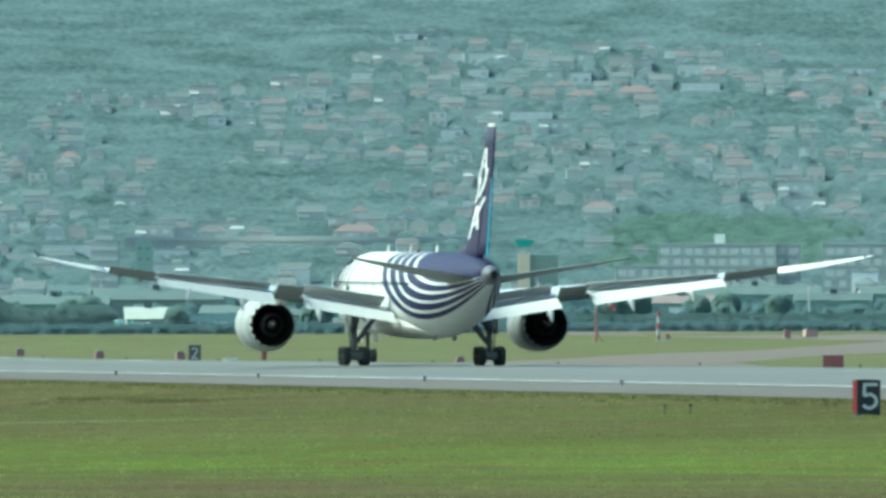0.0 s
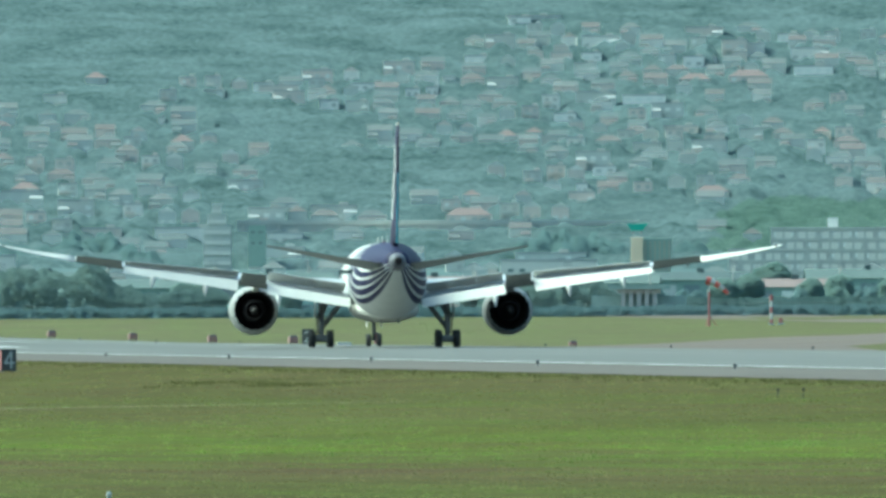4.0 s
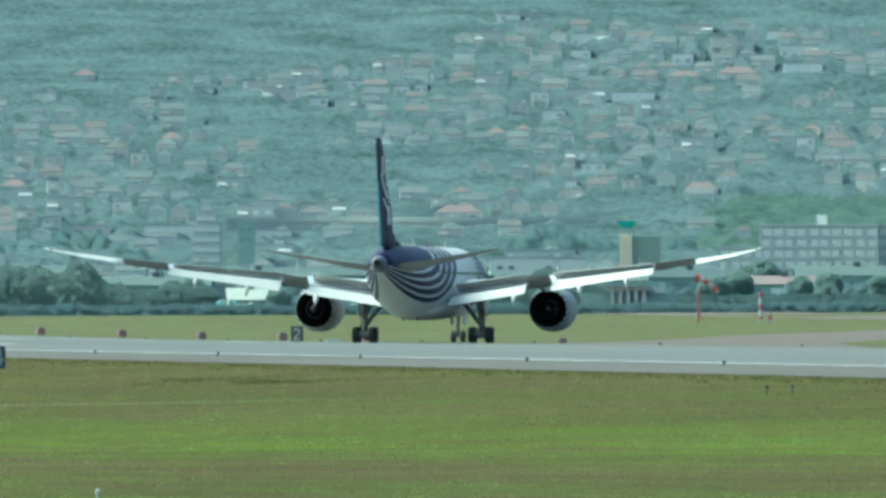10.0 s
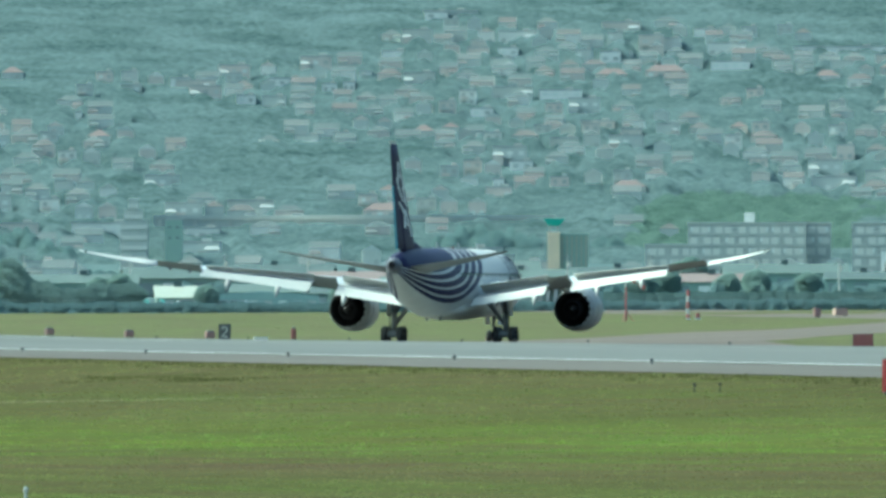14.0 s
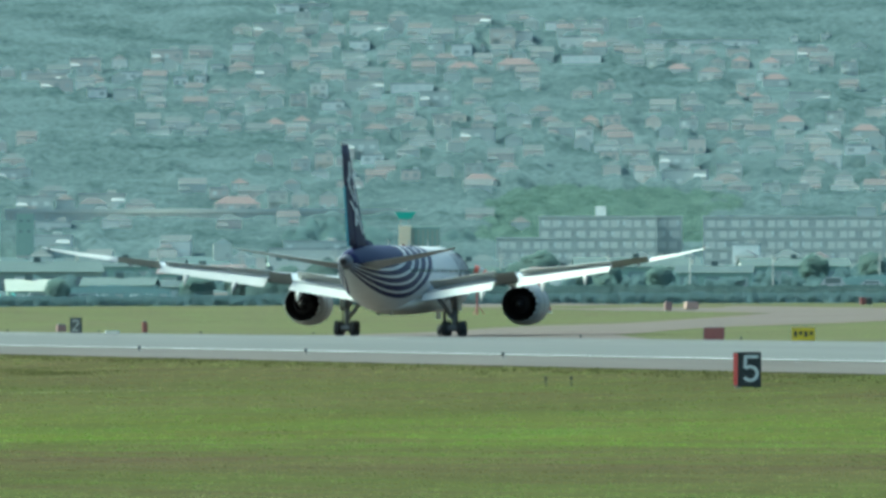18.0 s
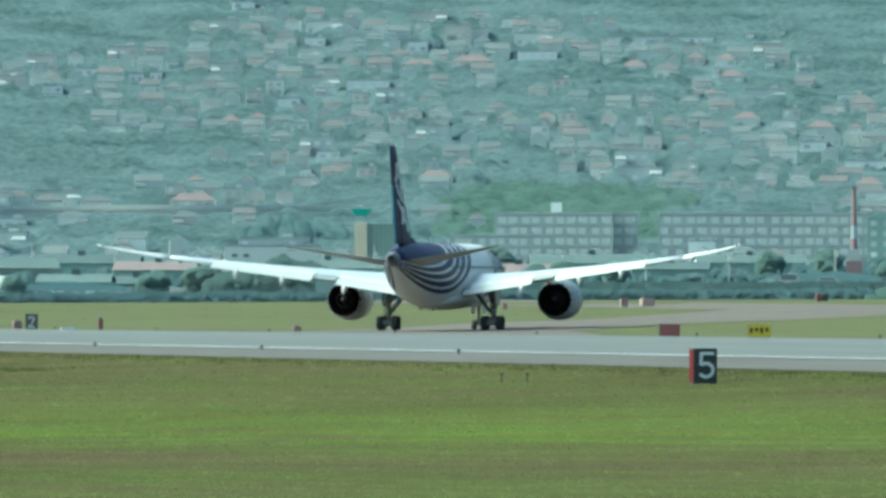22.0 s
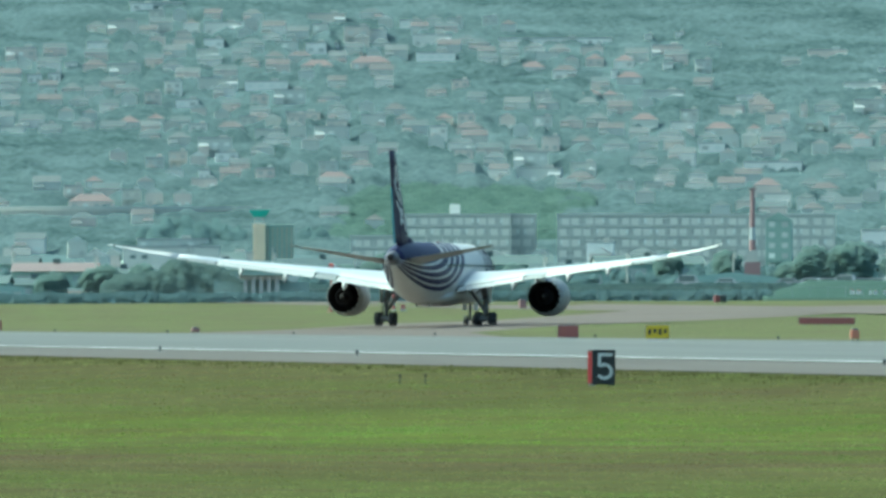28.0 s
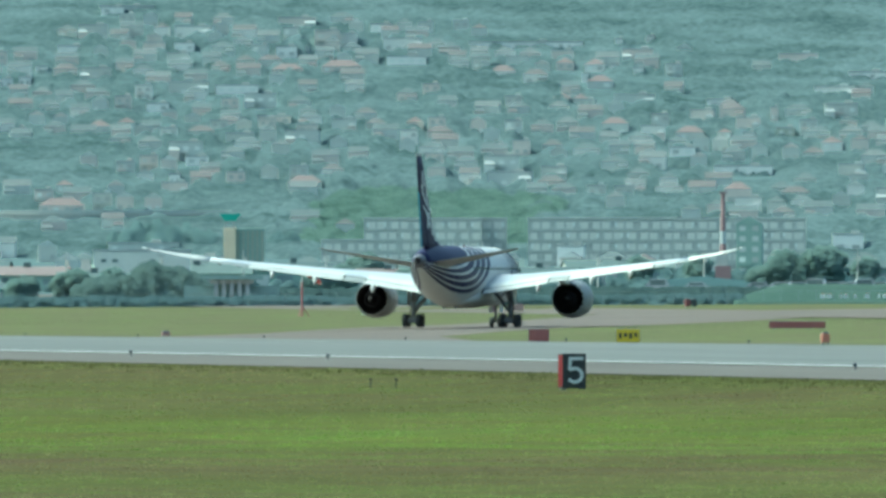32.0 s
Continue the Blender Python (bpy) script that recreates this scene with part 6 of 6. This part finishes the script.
def viaduct():
    """A long low road bridge along the foot of the hill."""
    d, z = 3545.0, EYE[2] + 8.45 / 1000 * 3545
    t = thing("viaduct", spot(-10, d), "long low concrete road viaduct along the hill foot", "viaduct")
    at = spot(-10, d)
    line = [spot(-27 + 0.5 * k, d + 6 * math.sin(k * 0.12)) for k in range(69)]
    def along_line(z0, z1, y0, y1):
        return loft([[(p.x - at.x + p.x / d * y, p.y - at.y + p.y / d * y, z - at.z + h) for y, h in ((y0, z0), (y0, z1), (y1, z1), (y1, z0))] for p in line])
    part("deck", along_line(-0.55, 0.0, 0.0, 6.0), M["concrete"], t, "grey deck edge")
    # wall added to close the dark shadow gap under the deck
    part("retaining_wall", along_line(-5.0, -0.56, 0.4, 5.6), M["flat_wall"], t, "grey wall added to fill the gap under the deck")
    part("parapet", along_line(0.004, 0.8, 0.0, 0.25), M["flat_wall"], t, "grey parapet")
    part("parapet", along_line(0.004, 0.8, 5.75, 6.0), M["flat_wall"], t, "grey parapet")
    pier = mesh("buttress", box(-0.4, 0.4, 0.1, 0.39, -5.0, -0.56), M["concrete"])
    for p in line[1::3]:
        o = new("buttress", pier)
        o.parent, o.matrix_basis = t, Matrix.Translation((p.x - at.x, p.y - at.y, z - at.z)) @ pose(0, 0, 0, 0, 0, facing(-10))
    for k in range(18):
        TAKEN.append((-27 + 2 * k, 8.3, 1.0, 0.35))


viaduct()

# upper limit of the houses: bearing, elevation
EDGE = ((-56, 16.0), (-37, 18.2), (-29, 19.8), (-18, 21.8), (-9, 23.2), (-2, 25.5), (10, 25.0), (25, 23.8), (44, 23.0), (54, 21.2), (66, 21.0))


# quarters of the town on the slope: bearing, elevation, half width, half height
SETTLED = ((-38.23, 20.19, 2.6, 1.0), (-44.69, 15.98, 5.5, 2.2), (-39.43, 13.35, 9, 1.9), (-32.25, 14.55, 2.6, 3), (-26.51, 19.67, 5, 1.1), (-19.57, 19.81, 6, 2.0),
           (-39.19, 8.33, 15, 1.9), (-17.66, 8.33, 6, 1.2), (-7.80, 20.43, 6, 2.0), (-0.62, 23.30, 6, 1.0), (7.51, 21.39, 10, 2.3), (18.52, 21.87, 9, 2.0),
           (7.99, 18.28, 10, 1.9), (-6.36, 16.12, 6, 2.4), (11.34, 14.69, 8, 2.4), (1.77, 12.30, 6, 1.9), (14.21, 11.34, 6, 1.4), (-5.41, 8.47, 9, 1.6),
           (28.56, 19.95, 6, 1.4), (35.26, 19.47, 6, 1.5), (28.56, 14.21, 6, 2.0), (38.61, 15.89, 4, 2.0), (48.66, 14.93, 8, 1.4), (47.22, 12.30, 9, 1.8),
           (59.19, 13.25, 5, 3.0), (43.88, 10.38, 5, 1.0), (56.79, 8.47, 9, 1.6), (29.04, 11.34, 6, 1.0), (18.52, 7.03, 7, 1.0))


GROVE = (15.53, 29.65, 10.4)   # a grove behind the apartment blocks: bearings, upper edge


def wooded(b, up):
    """How wooded a spot of the hillside is, 0 to 1."""
    if up > along(EDGE, b):
        return 1.0
    built = max(math.exp(-((b - x) / w) ** 2 - ((up - y) / h) ** 2) for x, y, w, h in SETTLED)
    v = 1.02 - 0.92 * built + 0.6 * noise.noise((b * 0.2 + 7, up * 0.55, 1.7))
    return max(0.0, min(1.0, v))


def village():
    rng = random.Random(21)
    kinds = []
    for w, deep, h, style, wing in ((6.4, 6, 4.4, "gable", 0.5), (7.4, 6, 4.2, "hip", -0.45), (5.6, 6.4, 4.8, "hip", 0), (8.4, 6.5, 4.2, "gable", -0.4), (6.8, 6, 3.4, "hip", 0.5), (8, 6.5, 5.0, "flat", 0.35), (5.8, 6, 5.4, "flat", 0), (11, 8, 6.0, "flat", -0.3),
                                    (8.6, 6, 3.8, "hip", 0.4), (5.2, 6.5, 4.6, "gable", 0), (14, 8, 4.6, "flat", 0.3)):
        kinds.append((house(w, deep, h, style, wing=wing), w, h, {"gable": "rendered house with a gabled tile roof on the hillside", "hip": "rendered house with a hipped tile roof on the hillside", "flat": "plain flat-roofed building on the hillside"}[style]))
    used, far, feet = [False] * len(kinds), [], []
    count = 0
    tries = 0
    while count < 370 and tries < 30000:
        tries += 1
        b, up = rng.uniform(-55, 66), rng.uniform(3.9, 26)
        if up < 6 and rng.random() < 0.2:
            continue
        if GROVE[0] < b < GROVE[1] and 6.6 < up < GROVE[2] or wooded(b, up) > rng.uniform(0.3, 0.85):
            continue
        k = rng.choice((0, 1, 3, 9, 0, 3, 9, 2, 5, 6, 8, 7, 10, 6, 4))
        t, w, h, label = kinds[k]
        d = uphill(up)
        bw, bh = w / d * 500 + 0.08, h / d * 500
        if any(abs(b - p) < bw + r and abs(up + bh - q) < (bh + s) * 0.55 for p, q, r, s in TAKEN):
            continue
        TAKEN.append((b, up + bh, bw, bh))
        turn = rng.choice((0.4, 0.2, 0, 0, -0.5, -1, -1.5, -2.5, 0.8, -4, 0))
        feet.append((b, d, w))
        if count > 225:
            far.append((t, Matrix.Translation(spot(b, d)) @ pose(0, 0, 0, 0, 0, facing(b) + turn)))
        elif used[k]:
            c = copy_thing(t, Matrix.Translation(spot(b, d)) @ pose(0, 0, 0, 0, 0, facing(b) + turn))
        else:
            used[k], c = True, t
            place(t, b, d, turn)
            tagged(t, label, "house", "houses on the hillside")
        count += 1
    # the low town between airfield and hill
    for i in range(26):
        b, d = rng.uniform(-55, 66), rng.uniform(2350, 3000)
        k = rng.choice((1, 0, 4, 2, 4, 9, 6))
        t, w, h, label = kinds[k]
        if abs(b - 48.61) < 1.5 or abs(b - 7.99) < 3:
            continue
        feet.append((b, d, w))
        far.append((t, Matrix.Translation(spot(b, d)) @ pose(0, 0, 0, 0, 0, facing(b) + rng.choice((-9, -6, -3, -1)))))
    joined(far)
    return feet


def joined(far):
    """The many further houses as one mesh."""
    verts, faces, index = [], [], []
    for t, m in far:
        for o in t.children:
            base, me = len(verts), o.data
            verts.extend((m @ (v.co + o.location))[:] for v in me.vertices)
            k = {"wall": 0, "porch": 0, "balcony": 0, "stair_head": 0, "roof": 1, "porch_roof": 1}.get(o.name.split(".")[0], 2)
            if k == 1 and me.materials[0] == M["flat_roof"]:
                k = 3
            for p in me.polygons:
                faces.append([base + i for i in p.vertices])
                index.append(0 if k == 1 and p.material_index else k)
    me = bpy.data.meshes.new("far_houses")
    me.from_pydata(verts, [], faces)
    for q in ("far_wall", "far_roof", "pane", "flat_roof"):
        me.materials.append(M[q])
    me.polygons.foreach_set("material_index", index)
    tagged(new("far_houses", me), "dense rows of small pale houses with tiled roofs", "houses", kind="stuff")


FEET = village()


def heights(xs, ys):
    """Heights of the hillside over many places."""
    d = np.hypot(xs, ys)
    table = np.array(RISE)
    near = EYE[2] + np.interp(d, table[:, 0], table[:, 1]) / 1000 * d
    gx, gy = np.arange(-700, 1800, 20.0), np.arange(1500, 5200, 20.0)
    wave = np.array([[noise.noise((x / 160, y / 160, 3.1)) for y in gy] for x in gx])
    i, j = np.clip(((xs + 700) / 20).astype(int), 0, len(gx) - 2), np.clip(((ys - 1500) / 20).astype(int), 0, len(gy) - 2)
    f, g = (xs + 700) / 20 - i, (ys - 1500) / 20 - j
    w = (wave[i, j] * (1 - f) + wave[i + 1, j] * f) * (1 - g) + (wave[i, j + 1] * (1 - f) + wave[i + 1, j + 1] * f) * g
    return near + np.clip((d - 3300) / 300, 0, 1) * 5 * w


def canopy(name, crowns, mat, leaf_mat, label, category, seed, sprays, d0, d1, b0_, b1_):
    """Treetops grown into one another: domes of uneven foliage with leaf sprays; crowns: bearing, distance, radius, height."""
    rng = np.random.default_rng(seed)
    step_b, step_d = 0.36, 1.5
    bs, ds = np.arange(b0_, b1_, step_b), np.arange(d0, d1, step_d)
    tops = np.full((len(ds), len(bs)), -1.2)
    for b, d, r, top in crowns:
        i0, i1 = max(0, int((d - r - d0) / step_d)), min(len(ds), int((d + r - d0) / step_d) + 2)
        wide = r / d * 1000
        j0, j1 = max(0, int((b - wide - b0_) / step_b)), min(len(bs), int((b + wide - b0_) / step_b) + 2)
        if i1 - i0 < 2 or j1 - j0 < 2:
            continue
        rr = ((ds[i0:i1, None] - d) / r) ** 2 + ((bs[None, j0:j1] - b) / wide) ** 2
        tops[i0:i1, j0:j1] = np.maximum(tops[i0:i1, j0:j1], top * (1 - rr) + 0.15 * rng.normal(size=rr.shape) * (rr < 1))
    a = radians(10.35) + bs[None, :] / 1000
    x, y = ds[:, None] * np.sin(a), ds[:, None] * np.cos(a)
    x, y = x + rng.normal(0, 0.3, x.shape), y + rng.normal(0, 0.3, x.shape)
    z = heights(x, y) + tops
    co = np.stack((x, y, z), 2).reshape(-1, 3)
    ids = np.arange(len(co)).reshape(x.shape)
    quads = np.stack((ids[:-1, :-1], ids[:-1, 1:], ids[1:, 1:], ids[1:, :-1]), 2).reshape(-1, 4)
    grown = tops.reshape(-1)[quads].max(1) > -0.8
    quads = quads[grown]
    used, back = np.unique(quads, return_inverse=True)
    me = bpy.data.meshes.new(name)
    me.vertices.add(len(used))
    me.vertices.foreach_set("co", co[used].ravel())
    me.loops.add(quads.size)
    me.loops.foreach_set("vertex_index", back.ravel())
    me.polygons.add(len(quads))
    me.polygons.foreach_set("loop_start", np.arange(len(quads)) * 4)
    me.polygons.foreach_set("use_smooth", np.ones(len(quads), bool))
    me.update(calc_edges=True)
    # normals pulled towards one direction so dome shading stays flat, in place of haze
    own = np.empty(3 * len(used))
    me.vertex_normals.foreach_get("vector", own)
    me.normals_split_custom_set_from_vertices(own.reshape(-1, 3) * 0.12 + np.array((-0.06, -0.35, 0.62)))
    me.materials.append(mat)
    tagged(new(name, me), label, category, kind="stuff")
    # sprays of leaves over the domes
    pick = quads[rng.integers(0, len(quads), sprays)]
    w = rng.dirichlet((1, 1, 1, 1), sprays)
    mid = (co[pick] * w[:, :, None]).sum(1) + np.stack((rng.normal(0, 0.15, sprays), rng.normal(0, 0.15, sprays), rng.uniform(-0.05, 0.12, sprays)), 1)
    face = rng.normal(0, 0.1, (sprays, 3)) + (-0.1, -0.4, 0.85)
    face /= np.linalg.norm(face, axis=1)[:, None]
    u = np.cross(face, rng.normal(size=(sprays, 3)))
    u /= np.linalg.norm(u, axis=1)[:, None]
    v = np.cross(face, u)
    size = rng.uniform(0.15, 0.4, (sprays, 1))
    co = np.stack((mid + u * size, mid - u * size * 0.5 + v * size * 0.85, mid - u * size * 0.5 - v * size * 0.85), 1).reshape(-1, 3)
    me = bpy.data.meshes.new(name + "_leaves")
    me.vertices.add(3 * sprays)
    me.vertices.foreach_set("co", co.ravel())
    me.loops.add(3 * sprays)
    me.loops.foreach_set("vertex_index", np.arange(3 * sprays))
    me.polygons.add(sprays)
    me.polygons.foreach_set("loop_start", np.arange(sprays) * 3)
    me.update(calc_edges=True)
    me.materials.append(leaf_mat)
    tagged(new(name + "_leaves", me), "loose sprays of leaves over the treetops", category, kind="stuff")


def woods():
    rng = random.Random(8)
    rows = []
    # the built-up plots: bearing, half width, foot, height, share that trees may hide
    plots = np.array([(p, r, q - s, 2 * s, 0.08 if i < 72 else rng.choice((0.35, 0.6, 0.75, 0.9))) for i, (p, q, r, s) in enumerate(TAKEN)])
    crowns = []
    d = 3340.0
    while d < 4985:
        b = -59.0
        while b < 70:
            r = rng.uniform(3.8, 7.6)
            cb, cd = b + rng.uniform(-0.6, 0.6), d + rng.uniform(-3, 3)
            b += 1.05
            up = along(RISE, cd)
            v = wooded(cb, up)
            top = rng.uniform(0.25, 0.45) * r
            if v < 0.95:
                if rng.random() > 0.55 + 0.5 * v:
                    continue
                r, top = r * (0.6 + 0.4 * v), top * rng.choice((1.0, 1.3, 1.7))
            if GROVE[0] - 1 < cb < GROVE[1] + 3 and 5.2 < up < GROVE[2]:
                continue
            wide = r / cd * 1000
            over = np.abs(plots[:, 0] - cb) < plots[:, 1] + wide * 0.6
            foot = plots[:, 2] - up
            if (over & (foot < 0.12) & (foot > -0.22)).any():
                continue
            front = plots[over & (foot >= 0.12) & (foot < 2.6)]
            if len(front):
                top = min(top, ((front[:, 2] + front[:, 4] * front[:, 3] - up) * cd / 1000).min())
                if top < 0.6:
                    continue
            crowns.append((cb, cd, r, top))
        d += 4.4
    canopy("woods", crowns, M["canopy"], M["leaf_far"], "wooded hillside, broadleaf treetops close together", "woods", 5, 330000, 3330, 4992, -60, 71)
    rows = []
    for _ in range(900):
        b = rng.uniform(GROVE[0] - 2, GROVE[1] + 5)
        edge = GROVE[2] - 1.6 * abs(noise.noise((b * 0.3, 2.2, 0.4))) - 0.35 * max(0.0, GROVE[0] + 3 - b) - 0.25 * max(0.0, b - GROVE[1])
        up = rng.uniform(5.5, edge)
        s = rng.uniform(3.0, 6.0)
        rows.append((b, uphill(up), s, s * rng.uniform(0.4, 0.75)))
    canopy("grove", rows, M["green_canopy"], M["leaf_green"], "fresh green grove of broadleaf trees behind apartment blocks", "trees", 7, 50000, 3380, 3760, 11, 36)
    # clumps of big trees at the hill foot: bearing, distance, height
    rows = []
    for b, d, h in ((-1.3, 3390, 7.0), (0.3, 3400, 8.6), (1.7, 3385, 8.0), (3.2, 3395, 8.4), (4.6, 3390, 6.6), (-40.8, 3370, 8.0), (-39.3, 3385, 9.5), (-38.0, 3375, 7.6), (-35.2, 3350, 6.0), (-44.5, 3380, 5.5), (11.5, 3395, 5.5)):
        for _ in range(7):
            r = rng.uniform(2.4, 4.4)
            rows.append((b + rng.gauss(0, 0.75), d + rng.uniform(-8, 8), r, h * rng.uniform(0.62, 1.0)))
    canopy("foot_trees", rows, M["foot_canopy"], M["leaf_foot"], "big dark green trees at the hill foot", "trees", 9, 16000, 3340, 3420, -50, 16)
    rows = []
    for _ in range(800):
        b, d = rng.uniform(-58, 68), rng.uniform(1950, 3150)
        p, s = spot(b, d), rng.uniform(0.8, 1.8)
        for _ in range(2):
            rows.append((p.x + rng.gauss(0, s * 0.6), p.y, p.z + s * rng.uniform(0.4, 1.2), s * rng.uniform(0.7, 1.0), rng.uniform(0.8, 1.1)))
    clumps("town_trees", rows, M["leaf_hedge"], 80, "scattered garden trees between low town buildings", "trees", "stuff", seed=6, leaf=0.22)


woods()


# ---- what moves ----
# seconds, place of the main gear, heading clockwise from the runway's direction
TAXI = (
    (0.0, 149.79, 828.58, 0.22), (1.0, 148.81, 846.02, 1.51), (2.0, 149.09, 866.83, 3.30), (3.0, 149.42, 882.13, 5.66),
    (4.0, 151.33, 902.62, 7.43), (5.0, 153.96, 921.84, 9.17), (6.0, 156.46, 935.42, 11.05), (7.0, 158.95, 946.71, 12.56),
    (8.0, 161.59, 956.87, 14.01), (9.0, 164.56, 966.56, 15.73), (10.0, 168.02, 976.96, 17.34), (11.0, 172.00, 988.54, 18.40),
    (12.0, 175.83, 998.22, 19.08), (13.0, 178.98, 1003.46, 19.64), (14.0, 181.96, 1007.49, 20.11), (15.0, 185.39, 1013.91, 20.50),
    (16.0, 189.17, 1022.20, 20.76), (17.0, 193.07, 1031.16, 20.88), (18.0, 197.09, 1040.95, 20.87), (19.0, 201.25, 1051.68, 20.76),
    (20.0, 205.20, 1061.81, 20.59), (21.0, 208.70, 1070.06, 20.40), (22.0, 212.09, 1078.02, 20.25), (23.0, 215.66, 1087.07, 20.18),
    (24.0, 218.91, 1095.00, 20.11), (25.0, 221.45, 1100.15, 19.97), (26.0, 224.18, 1106.52, 19.90), (27.0, 227.90, 1117.51, 20.03),
    (28.0, 231.62, 1128.51, 20.27), (29.0, 234.32, 1134.81, 20.47), (30.0, 236.65, 1139.39, 20.60), (31.0, 239.45, 1146.05, 20.62),
    (32.0, 242.59, 1154.31, 20.58),
)
def motions():
    # the nose is still settling in the first seconds
    walk(jet, [(t, pose(x, y, lie(x, y) + 0.06, 0.45 * max(0.0, 1 - t / 5), 0, -h)) for t, x, y, h in TAXI])
    # the wheels roll as far as the aircraft taxies
    marks = [k / FPS for k in range(32 * FPS + 1)]
    xs, ys = (np.interp(marks, [r[0] for r in TAXI], [r[k] for r in TAXI]) for k in (1, 2))
    run = np.concatenate(([0.0], np.cumsum(np.hypot(np.diff(xs), np.diff(ys)))))
    for tyre, at, radius in ROLLING:
        rows, last = [], 0.0
        for t, s, ahead in zip(marks, run, list(run[1:]) + [1e6]):
            if t == 0 or ahead / radius - last > 1.4:
                last = s / radius
                rows.append((t, Matrix.Translation(at) @ Matrix.Rotation(-last, 4, "X")))
        walk(tyre, rows)
    for ob, p, q, degrees, slide, t0, t1 in MOVING:
        rows = [(0.0, 1.0), (t0, 1.0)] + [(t0 + (t1 - t0) * k / 4, 1 - k / 4) for k in range(1, 5)] + [(32.0, 0.0)]
        walk(ob, [(t, hinge(p, q, degrees * k, Vector(slide) * k)) for t, k in rows])


motions()
